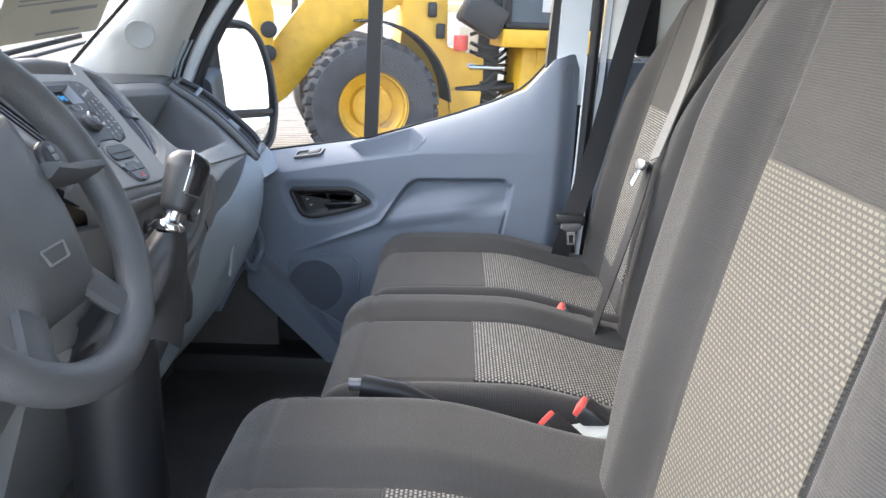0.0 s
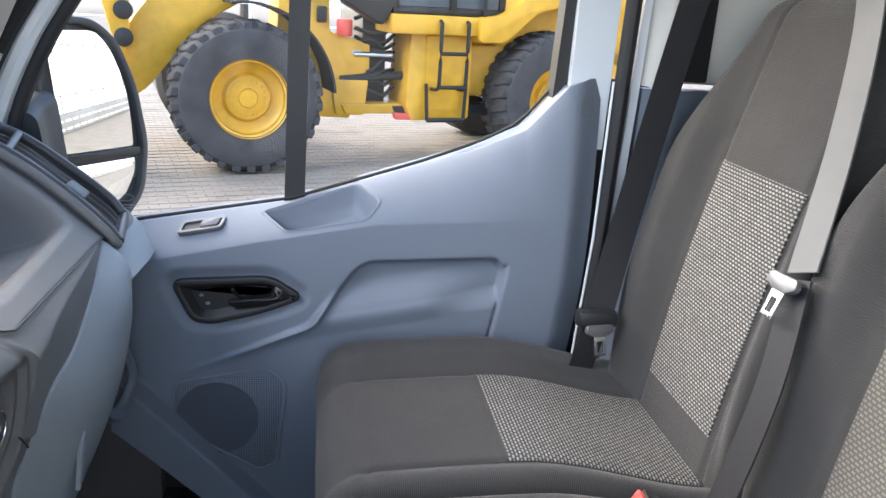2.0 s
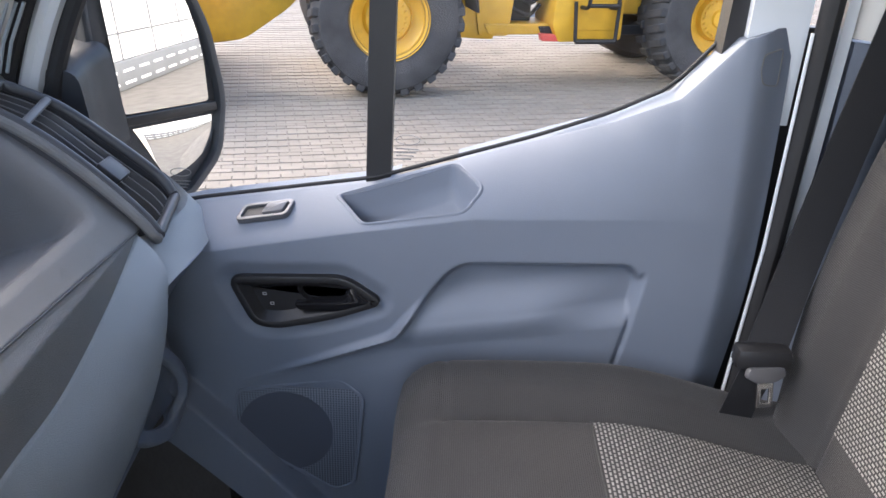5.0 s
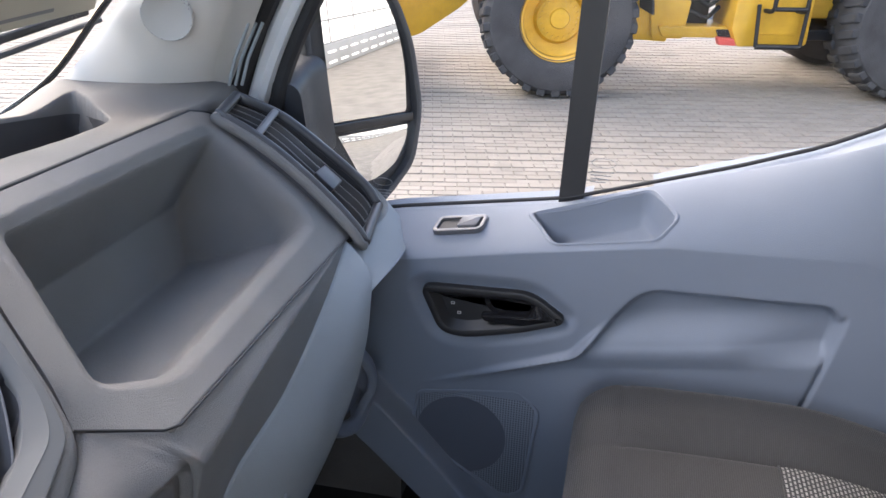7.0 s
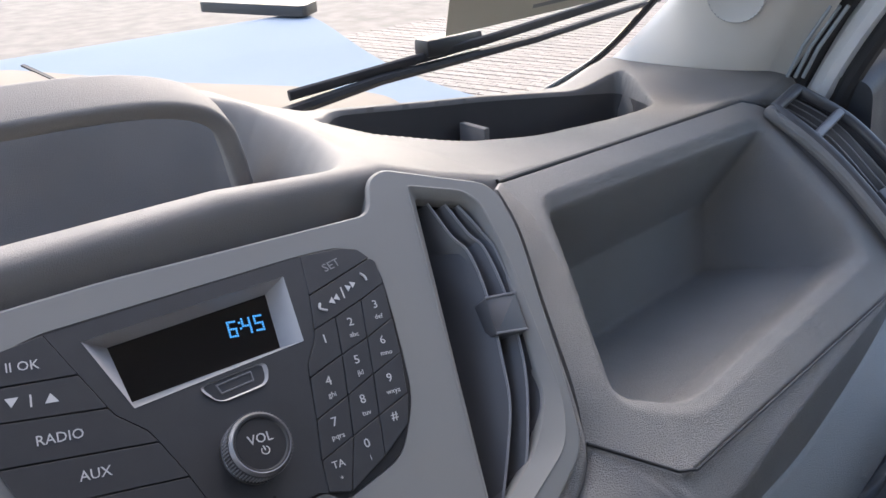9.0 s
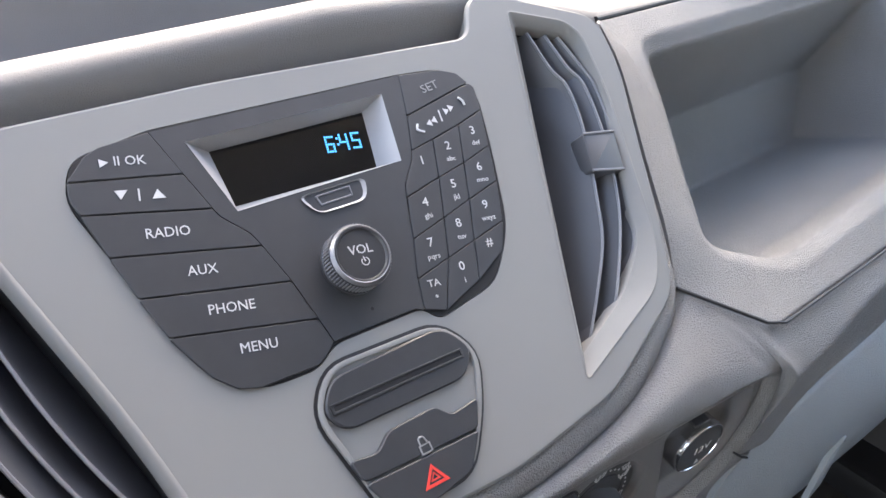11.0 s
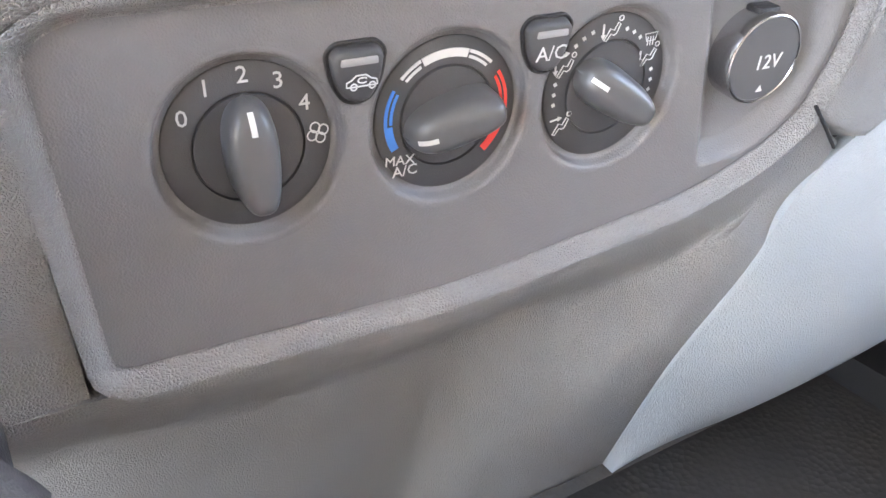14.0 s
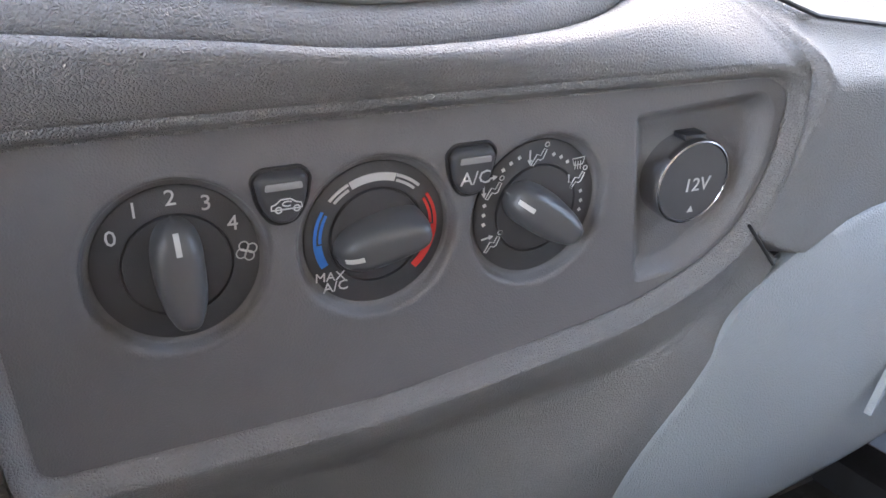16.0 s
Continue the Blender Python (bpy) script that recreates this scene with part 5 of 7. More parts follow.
def _pillar(u, v):
    p = along(W_ED, u).lerp(along(D_ED, u), v)
    return p + Vector((0.035, -0.03, 0.01)) * math.sin(math.pi * v) ** 0.7


part("windscreen_pillar", sheet(_pillar, 50, 16, 0.02, (0, 1, 0.2)), headliner, cab, "light grey windscreen pillar trim", angle=70)
part("pillar_seal", sweep([p + Vector((0.016, 0.01, 0)) for p in D_ED], disc(0.016, 10), False, (0, 1, 0)), rubber, cab)
part("pillar_paint", sweep([p + Vector((0.045, 0.03, 0)) for p in D_ED], disc(0.018, 10), False, (0, 1, 0)), white_paint, cab)
part("pillar_seal_outer", sweep([p + Vector((0.075, 0.035, 0)) for p in D_ED], disc(0.012, 10), False, (0, 1, 0)), rubber, cab)
part("pillar_speaker", lathe([(0.034, -0.006), (0.034, 0.0015), (0.0325, 0.003), (0.031, 0.002), (0.0, 0.0022)], 40), grille_light, cab, "round perforated pillar speaker", m=look((-0.7325, 0.8300, 1.652), (-1.02, 1.76, 1.90)))
for k in range(3):
    part("pillar_vent_slat", sweep([(-0.688 + 0.008 * k, 0.895 + 0.004 * k, 1.55), (-0.672 + 0.008 * k, 0.89 + 0.004 * k, 1.59), (-0.645 + 0.008 * k, 0.888 + 0.004 * k, 1.64)], disc(0.0025, 6), False, (0, 1, 0)), trim_light, cab)


# windscreen
def _screen(u, v):
    y = -0.83 + 1.66 * u
    bow = 1 - ((y) / 0.83) ** 2
    x0, z0 = -1.0 - 0.14 * bow, 1.47
    x1, z1 = -0.22 - 0.08 * bow, 2.30
    return (x0 + (x1 - x0) * v, y, z0 + (z1 - z0) * v + 0.03 * math.sin(math.pi * v))


screen = part("windscreen", sheet(_screen, 24, 16), pane, cab, "clear windscreen")
screen.visible_shadow = False
part("screen_border", sweep([p + Vector((-0.02, 0.0, 0.0)) for p in W_ED], disc(0.005, 8, 0.003), False, (0, 1, 0)), black_gloss, cab)
part("header_rail", box(-0.36, -0.2, -0.86, 0.86, 2.26, 2.34, 0.02), headliner, cab)
part("left_screen_pillar", sweep([(-1.0, -0.83, 1.45), (-0.7, -0.85, 1.8), (-0.22, -0.80, 2.3)], disc(0.05, 12), False, (0, 1, 0)), headliner, cab)

sticker = thing("windscreen_sticker", "beige paper sticker with small print inside the windscreen", "sticker")
STK = face((-0.887, 0.668, 1.640), (0.42, 0.88, 0.17), (0.60, -0.33, 0.73), (0.70, -0.30, -0.60))
part("paper", box(-0.13, 0.16, 0.0, 0.16, -0.0004, 0.0004, 0), paper, sticker, smooth=False, m=STK)
for k, (x0, x1, yy, hh) in enumerate(((-0.02, 0.10, 0.014, 0.006), (0.0, 0.13, 0.07, 0.010), (-0.09, 0.12, 0.10, 0.004), (-0.09, 0.08, 0.112, 0.004), (-0.09, 0.10, 0.124, 0.004))):
    part("print_line", box(x0, x1, yy, yy + hh, 0.0005, 0.0008, 0), print_grey, sticker, smooth=False, m=STK)
wiper = thing("wiper", "black windscreen wiper lying at the foot of the windscreen", "wiper")
part("wiper_arm", sweep([(-0.985, 0.30, 1.56), (-0.96, 0.47, 1.585), (-0.93, 0.70, 1.60), (-0.90, 0.92, 1.625)], lambda t: disc(0.008 - 0.004 * t, 8), False), black_plastic, wiper)
part("wiper_blade", sweep([(-0.98, 0.36, 1.585), (-0.94, 0.62, 1.61), (-0.905, 0.90, 1.64)], disc(0.0035, 8, 0.006), False), rubber, wiper)
part("spray_nozzle", box(-0.972, -0.945, 0.53, 0.62, 1.60, 1.622, 0.005), black_plastic, wiper)

# ---- bonnet and cowl outside the windscreen ----
front = thing("bonnet", "pale white van bonnet outside the windscreen", "bonnet", kind="structure")
# white bonnet: blue sky reflection put into its colour, and darkened
bonnet_paint = material("sky_tinted_white_paint", (0.20, 0.245, 0.30), 0.9, vary=0.06, vary_scale=2, spec=0.05)
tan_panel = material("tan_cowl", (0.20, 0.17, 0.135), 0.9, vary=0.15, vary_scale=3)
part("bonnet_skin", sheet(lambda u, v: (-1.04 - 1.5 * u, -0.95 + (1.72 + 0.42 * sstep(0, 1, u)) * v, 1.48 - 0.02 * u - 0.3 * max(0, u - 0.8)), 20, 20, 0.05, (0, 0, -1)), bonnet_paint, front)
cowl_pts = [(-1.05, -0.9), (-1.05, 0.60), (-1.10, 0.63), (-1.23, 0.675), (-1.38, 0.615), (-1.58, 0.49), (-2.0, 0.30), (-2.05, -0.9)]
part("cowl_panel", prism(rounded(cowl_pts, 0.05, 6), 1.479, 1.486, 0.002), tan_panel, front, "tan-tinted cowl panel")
part("cowl_joint", box(-2.0, -1.3, 0.335, 0.343, 1.484, 1.488, 0), cavity, front)
part("bonnet_grille", prism(rounded([(-2.5, 0.95), (-2.5, 1.15), (-2.2, 1.18), (-2.12, 1.08)], 0.03), 1.47, 1.50, 0.005), black_plastic, front)

# ---- door mirror ----
mirror_black = material("weathered_black_plastic", (0.040, 0.043, 0.050), 0.5, grain=0.0002, grain_scale=900, vary=0.2, vary_scale=20)
mir = thing("door_mirror", "tall black door mirror with two glasses on the passenger door", "door mirror")
MU, MV = Vector((0.095, 0.145, 0)).normalized(), Vector((-0.06, 0.04, 1)).normalized()
MW = MU.cross(MV).normalized()
MI = face((-0.615, 1.10, 1.44), MU, MV, MW)
SHELL = rounded(mm((-28, -120), (90, -165), (175, -100), (200, 0), (185, 120), (150, 205), (100, 245), (-20, 255), (-45, 200), (-45, -60)), 0.03)
part("mirror_shell", join(prism(SHELL, -0.10, -0.008, 0.004), ring_prism(SHELL, inset(SHELL, 0.014), -0.02, 0.008, 0.005)), mirror_black, mir, m=MI)
part("mirror_glass", prism(rounded(mm((3, 4), (166, -2), (168, 90), (140, 195), (105, 222), (-6, 225)), [0.006, 0.008, 0.04, 0.05, 0.05, 0.01]), -0.008, -0.002), mirror_mat, mir, "flat main mirror glass", m=MI, smooth=False)
part("mirror_bar", prism(rounded(mm((-10, 2), (178, -4), (178, -20), (-10, -14)), 0.004), -0.008, 0.004, 0.002), black_plastic, mir, m=MI)
def _low(u, v):
    a = Vector((14, -22)).lerp(Vector((180, -27)), u)
    b = Vector((60, -115)).lerp(Vector((160, -115 + 40 * u)), u)
    p = a.lerp(b, v) / 1000
    return (p.x, p.y, -0.002 - 0.008 * ((u - 0.5) ** 2 + (v - 0.5) ** 2))
part("lower_mirror_glass", sheet(_low, 14, 14, 0.004, (0, 0, -1)), mirror_mat, mir, "curved lower mirror glass", m=MI)
part("mirror_foot", sweep(smooth_path([(-0.655, 0.965, 1.46), (-0.662, 1.03, 1.47), (-0.652, 1.09, 1.48)], 4), lambda t: rounded([(-0.055 + 0.01 * t, -0.085), (0.055 - 0.01 * t, -0.085), (0.045, 0.085), (-0.045, 0.085)], 0.025, 5), False), mirror_black, mir, angle=40)
part("mirror_arm", sweep(smooth_path([(-0.680, 0.990, 1.33), (-0.678, 0.99, 1.55), (-0.668, 0.99, 1.80)], 4), rounded([(-0.042, -0.04), (0.042, -0.04), (0.036, 0.035), (-0.036, 0.035)], 0.022, 5), False, (1, 0, 0)), mirror_black, mir, angle=40)

# ---- outer air vent at the end of the dash ----
ov = thing("air_vent", "black curved air vent at the end of the dash", "air vent")
OVC = smooth_path([(-0.6445, 0.8085, 1.547), (-0.599, 0.834, 1.507), (-0.5445, 0.8445, 1.458), (-0.489, 0.852, 1.408), (-0.462, 0.850, 1.3835)], 6)
OVT = [0.034, 0.044, 0.047, 0.054, 0.052]
OVN = Vector((0.62, -0.10, 0.78))


def _ov(side, out, grow=0.0):
    pts = []
    n = len(OVC)
    for i, p in enumerate(OVC):
        w = curve([(k / 4, v) for k, v in enumerate(OVT)], i / (n - 1)) + grow
        dome = 0.010 * math.sin(math.pi * i / (n - 1))
        pts.append(p + Vector((-0.15 * side * w, side * w, 0.10 * side * w)) + OVN * (out + dome))
    return pts


loop = _ov(-1, 0.0) + _ov(1, 0.0)[::-1]
outer = _ov(-1, -0.004, 0.008) + _ov(1, -0.004, 0.008)[::-1]
part("vent_frame", sweep(loop, disc(0.0070, 12), True, OVN), vent_mat, ov, "dark grey vent frame")
part("vent_skirt", sweep(outer, disc(0.007, 10), True, OVN), dash_dark, ov)
cav = [_ov(-1, -0.030), _ov(1, -0.030)]
# near-black sheet in place of the shade deep in this vent
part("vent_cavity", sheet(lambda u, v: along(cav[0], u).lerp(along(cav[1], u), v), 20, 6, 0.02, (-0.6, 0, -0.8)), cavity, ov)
for s_ in (-1, 1):
    wa, wb = _ov(s_, 0.0), _ov(s_, -0.032)
    part("vent_wall", sheet(lambda u, v: along(wa, u).lerp(along(wb, u), v), 20, 3, 0.004, (0, s_, 0)), vent_mat, ov)
for k in range(4):
    q = -0.62 + 0.42 * k
    edge = [p + Vector((0, 0.004 * math.sin(9 * i_ / len(OVC)), 0)) for i_, p in enumerate(_ov(q, -0.007))]
    low = _ov(q - 0.30, -0.03)
    sl = part("slat", sheet(lambda u, v: along(edge, 0.02 + 0.92 * u).lerp(along(low, 0.02 + 0.92 * u), v), 24, 3, 0.0016, (0, 1, 0)), vent_mat, ov)
    # edge highlight of the slat, painted as a paler tube
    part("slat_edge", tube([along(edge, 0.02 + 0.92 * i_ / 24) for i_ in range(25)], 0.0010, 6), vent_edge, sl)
ba, bb = along(_ov(-0.95, 0.004), 0.21), along(_ov(0.95, 0.004), 0.21)
part("vent_bar", sweep([ba, bb], disc(0.0055, 8, 0.003), False, OVN), switch_grey, ov, "grey cross bar")
ct = along(_ov(0.0, 0.0), 0.58)
part("vent_tab", move(box(-0.017, 0.017, -0.018, 0.018, -0.016, -0.002, 0.003), Matrix.Translation(ct) @ Matrix.Rotation(radians(40), 4, 'Y')), vent_mat, ov)
# cup holder rim beside the vent
part("cup_holder", move(lathe([(0.040, -0.03), (0.040, 0.0), (0.036, 0.003), (0.033, 0.0), (0.033, -0.05), (0.0, -0.05)], 36), Matrix.Translation((-0.53, 0.928, 1.425)) @ Matrix.Rotation(radians(20), 4, 'Y') @ Matrix.Scale(0.6, 4)), trim_blue, dash)

# outside of the van below the windows
# black backing added behind the trim, standing in for shade below it
part("door_lower", box(-0.70, 0.33, 0.952, 0.964, 0.60, 1.10, 0.002), black_plastic, door, "black backing added behind the door trim")
part("door_skin", box(-0.70, 0.33, 0.978, 0.99, 0.55, 1.335, 0.004), white_paint, door)
part("nose_body", box(-2.45, -1.03, -0.90, 0.74, 0.45, 1.42, 0.06, 3), white_paint, front)
part("lower_body", box(-1.0, 0.80, -0.95, 0.97, 0.38, 0.62, 0.03), white_paint, cab)
for wy in (-0.86, 0.62):
    part("van_tyre", lathe([(0.20, 0.02), (0.30, 0.0), (0.335, 0.03), (0.34, 0.10), (0.335, 0.17), (0.30, 0.20), (0.20, 0.18)], 40), rubber, front, m=pose(-1.55, wy, 0.34, -90, 0, 0))
for wy in (-0.86, 0.62):
    part("van_tyre", lathe([(0.20, 0.02), (0.30, 0.0), (0.335, 0.03), (0.34, 0.10), (0.335, 0.17), (0.30, 0.20), (0.0, 0.18)], 40), rubber, cab, m=pose(0.45, wy, 0.34, -90, 0, 0))
# ---- seats ----


def fabric(name, color, rib=0.0026):
    m = bpy.data.materials.new(name)
    m.use_nodes = True
    nt = m.node_tree
    bs = nt.nodes["Principled BSDF"]
    bs.inputs["Roughness"].default_value = 0.9
    bs.inputs["Specular IOR Level"].default_value = 0.25
    bs.inputs["Sheen Weight"].default_value = 0.12
    bs.inputs["Sheen Roughness"].default_value = 0.4
    tc = nt.nodes.new("ShaderNodeTexCoord")
    w = nt.nodes.new("ShaderNodeTexWave")
    w.bands_direction = 'Y'
    w.inputs["Scale"].default_value = 0.314 / rib
    w.inputs["Distortion"].default_value = 0.6
    w.inputs["Detail Scale"].default_value = 40
    nt.links.new(tc.outputs["Object"], w.inputs["Vector"])
    n = nt.nodes.new("ShaderNodeTexNoise")
    n.inputs["Scale"].default_value = 900
    nt.links.new(tc.outputs["Object"], n.inputs["Vector"])
    n2 = nt.nodes.new("ShaderNodeTexNoise")
    n2.inputs["Scale"].default_value = 9
    n2.inputs["Detail"].default_value = 5
    nt.links.new(tc.outputs["Object"], n2.inputs["Vector"])
    mx = nt.nodes.new("ShaderNodeMix")
    mx.data_type = 'RGBA'
    mx.inputs[6].default_value = (*[c * 0.65 for c in color], 1)
    mx.inputs[7].default_value = (*[c * 1.3 for c in color], 1)
    ad = nt.nodes.new("ShaderNodeMath")
    ad.operation = 'MULTIPLY_ADD'
    ad.inputs[1].default_value = 0.45
    nt.links.new(w.outputs["Fac"], ad.inputs[0])
    ml = nt.nodes.new("ShaderNodeMath")
    ml.operation = 'MULTIPLY'
    ml.inputs[1].default_value = 0.6
    nt.links.new(n2.outputs[0], ml.inputs[0])
    nt.links.new(ml.outputs[0], ad.inputs[2])
    nt.links.new(ad.outputs[0], mx.inputs[0])
    nt.links.new(mx.outputs[2], bs.inputs["Base Color"])
    bp = nt.nodes.new("ShaderNodeBump")
    bp.inputs["Distance"].default_value = 0.0006
    bp.inputs["Strength"].default_value = 0.6
    hs = nt.nodes.new("ShaderNodeMath")
    hs.operation = 'ADD'
    nt.links.new(w.outputs["Fac"], hs.inputs[0])
    nt.links.new(n.outputs[0], hs.inputs[1])
    nt.links.new(hs.outputs[0], bp.inputs["Height"])
    nt.links.new(bp.outputs[0], bs.inputs["Normal"])
    return m


def weave(name, soft=0.0):
    """Dark cloth with rows of pale stitched dashes."""
    m = bpy.data.materials.new(name)
    m.use_nodes = True
    nt = m.node_tree
    bs = nt.nodes["Principled BSDF"]
    bs.inputs["Roughness"].default_value = 0.85
    bs.inputs["Specular IOR Level"].default_value = 0.25
    tc = nt.nodes.new("ShaderNodeTexCoord")
    b = nt.nodes.new("ShaderNodeTexBrick")
    b.inputs["Color1"].default_value = (0.33 - 0.15 * soft, 0.32 - 0.155 * soft, 0.30 - 0.16 * soft, 1)
    b.inputs["Color2"].default_value = (0.23 - 0.08 * soft, 0.223 - 0.08 * soft, 0.21 - 0.08 * soft, 1)
    b.inputs["Mortar"].default_value = (0.05 + 0.035 * soft, 0.05 + 0.032 * soft, 0.05 + 0.026 * soft, 1)
    b.inputs["Scale"].default_value = 1.0
    b.inputs["Brick Width"].default_value = 0.0082
    b.inputs["Row Height"].default_value = 0.0052
    b.inputs["Mortar Size"].default_value = 0.0015
    b.inputs["Mortar Smooth"].default_value = 0.3
    nt.links.new(tc.outputs["Object"], b.inputs["Vector"])
    nt.links.new(b.outputs["Color"], bs.inputs["Base Color"])
    bp = nt.nodes.new("ShaderNodeBump")
    bp.inputs["Distance"].default_value = 0.0012
    bp.inputs["Strength"].default_value = 0.7
    bp.invert = True
    nt.links.new(b.outputs["Fac"], bp.inputs["Height"])
    nt.links.new(bp.outputs[0], bs.inputs["Normal"])
    return m


seat_cloth = fabric("dark_ribbed_cloth", (0.046, 0.0448, 0.0445))
insert_cloth = weave("patterned_seat_cloth")
soft_cloth = weave("faded_seat_cloth", 1.0)


def cushion_z(w, d, x, y, off, ins):
    """x across, y forward from the backrest; the top of a cushion."""
    e = abs(x - off) - ins / 2
    z = 0.020 * sstep(0.0, 0.055, e) - 0.038 * sstep(0.27, 0.0, y)
    z += 0.012 * math.sin(math.pi * min(1, max(0, y / d)))
    z -= edge_drop(w / 2 - abs(x), 0.045) + edge_drop(d - y, 0.07)
    z -= 0.005 * math.exp(-((e - 0.003) / 0.004) ** 2) * sstep(d - 0.03, d - 0.08, y)
    z -= 0.004 * math.exp(-((y - d + 0.065) / 0.004) ** 2)
    return z


def back_half(w, h, y):
    """Half the width of a backrest at a height."""
    return w / 2 - 0.07 * sstep(h - 0.30, h, y) - 0.045 * sstep(0.24, 0.0, y)


def back_n(w, h, x, y, off, ins):
    """x across, y up the backrest; how far its face stands forward."""
    e = abs(x - off) - ins / 2
    n = 0.035 * sstep(0.01, 0.065, e) * sstep(h, h - 0.3, y) + 0.015 * math.sin(math.pi * min(1, y / h))
    n -= edge_drop(back_half(w, h, y) - abs(x), 0.05) + edge_drop(h - y, 0.045)
    n -= 0.005 * math.exp(-((e - 0.003) / 0.004) ** 2)
    return n


def seat(name, label, x, y, z, w, d=0.54, h=0.675, ins=0.245, lean=12.0, off=0.0, front=0.28, base=True, rise=0.36, back_ins=None, bw=None, posts=False, loop=False, back_cloth=None):
    s = thing(name, label, "car seat", pose(x, y, z, 0, 0, 90))
    bi, bw, low = back_ins or ins - 0.025, bw or w, 0.05
    h += low
    part("cushion", sheet(lambda u, v: ((u - 0.5) * w, d * v, cushion_z(w, d, (u - 0.5) * w, d * v, off, ins)), 90, 80, 0.15, (0, 0, -1)), seat_cloth, s, angle=70)
    part("cushion_insert", sheet(lambda u, v: (off + (u - 0.5) * ins, front * v + 0.005, cushion_z(w, d, off + (u - 0.5) * ins, front * v + 0.005, off, ins) + 0.002), 24, 24, 0.004, (0, 0, -1)),
         insert_cloth, s, "grey cloth insert with pale woven dashes", angle=70)
    seam = [Vector((off + (k / 16 - 0.5) * ins, front + 0.007, cushion_z(w, d, off + (k / 16 - 0.5) * ins, front + 0.007, off, ins) + 0.0012)) for k in range(17)]
    part("cushion_seam", tube(seam, 0.0022, 6), seat_cloth, s)
    a = radians(lean)
    bm_ = Matrix(((-1, 0, 0, 0), (0, -math.sin(a), math.cos(a), low * math.sin(a)), (0, math.cos(a), math.sin(a), -0.03 - low * math.cos(a)), (0, 0, 0, 1)))
    def face(u, v):
        yy = h * v
        xx = (u - 0.5) * 2 * back_half(bw, h, yy)
        return xx, yy, back_n(bw, h, xx, yy, -off, bi)
    part("backrest", sheet(face, 90, 90, 0.09, (0, 0, -1)), seat_cloth, s, m=bm_, angle=70)
    def ins_face(u, v):
        xx, yy = -off + (u - 0.5) * (bi - 0.012 + 0.012 * v), 0.055 + low + rise * v
        return xx, yy, back_n(bw, h, xx, yy, -off, bi) + 0.002
    part("backrest_insert", sheet(ins_face, 20, 28, 0.004, (0, 0, -1)), back_cloth or insert_cloth, s, "grey cloth insert with pale woven dashes", m=bm_, angle=70)
    if base:
        part("seat_base", box(-w / 2 + 0.03, w / 2 - 0.03, 0.02, d - 0.08, FLOOR_Z - z + 0.001, -0.14, 0.01), black_plastic, s)
    if posts:
        for sx in (-0.062, 0.062):
            guide = part("headrest_guide", lathe([(0.0, 0.010), (0.014, 0.010), (0.016, 0.006), (0.016, -0.012)], 20), black_plastic, s, "black headrest guide", m=bm_ @ Matrix.Translation((sx, h - 0.004, -0.045)) @ Matrix.Rotation(radians(-90), 4, 'X'))
            part("post_socket", lathe([(0.0065, 0.012), (0.0065, 0.0), (0.0, 0.0)], 14), chrome, guide)
    if loop:
        part("panel_seam", tube([Vector((sx, 0.505, back_n(bw, h, sx, 0.505, -off, bi) + 0.001)) for sx in [-off - 0.105 + 0.21 * k / 12 for k in range(13)]], 0.0022, 6), seat_cloth, s, m=bm_)
        part("pull_strap", sweep(smooth_path([(-0.045, 0.535, back_n(bw, h, -0.045, 0.535, -off, bi) + 0.002), (-0.043, 0.50, back_n(bw, h, -0.045, 0.50, -off, bi) + 0.014), (-0.042, 0.455, back_n(bw, h, -0.045, 0.455, -off, bi) + 0.006)], 6), [(-0.017, -0.001), (0.017, -0.001), (0.017, 0.001), (-0.017, 0.001)], False, (0, 0, 1)), belt_black, s, "black webbing pull strap", m=bm_)
    return s


seat("passenger_seat", "dark ribbed cloth van seat with pale woven insert beside the door", 0.385, 0.635, 1.170, 0.45, off=-0.035, posts=True)
seat("passenger_seat", "dark ribbed cloth middle van seat with pale woven insert", 0.385, 0.190, 1.170, 0.43, d=0.57, off=-0.030, front=0.31, loop=True, back_cloth=soft_cloth)
seat("driver_seat", "dark ribbed cloth driver's seat with pale woven insert", 0.25, -0.44, 1.21, 0.66, d=0.51, h=0.74, ins=0.28, off=-0.02, bw=0.56, front=0.285, rise=0.385, lean=11.0, back_cloth=soft_cloth)
# ---- wheel loader across the yard ----
LO = pose(-0.815, 7.18, 0, 0, 0, 14.7)
loader = thing("wheel_loader", "yellow wheel loader with black tyres parked on the paving", "wheel loader", LO)


def side(pts, y0, y1, bevel=0.012, r=0.03):
    """A plate seen from the side: (x, z) outline between y0 and y1 (y0 nearest)."""
    bm = prism(rounded(pts, r), -y1, -y0, bevel)
    return move(bm, Matrix(((1, 0, 0, 0), (0, 0, -1, 0), (0, 1, 0, 0), (0, 0, 0, 1))))


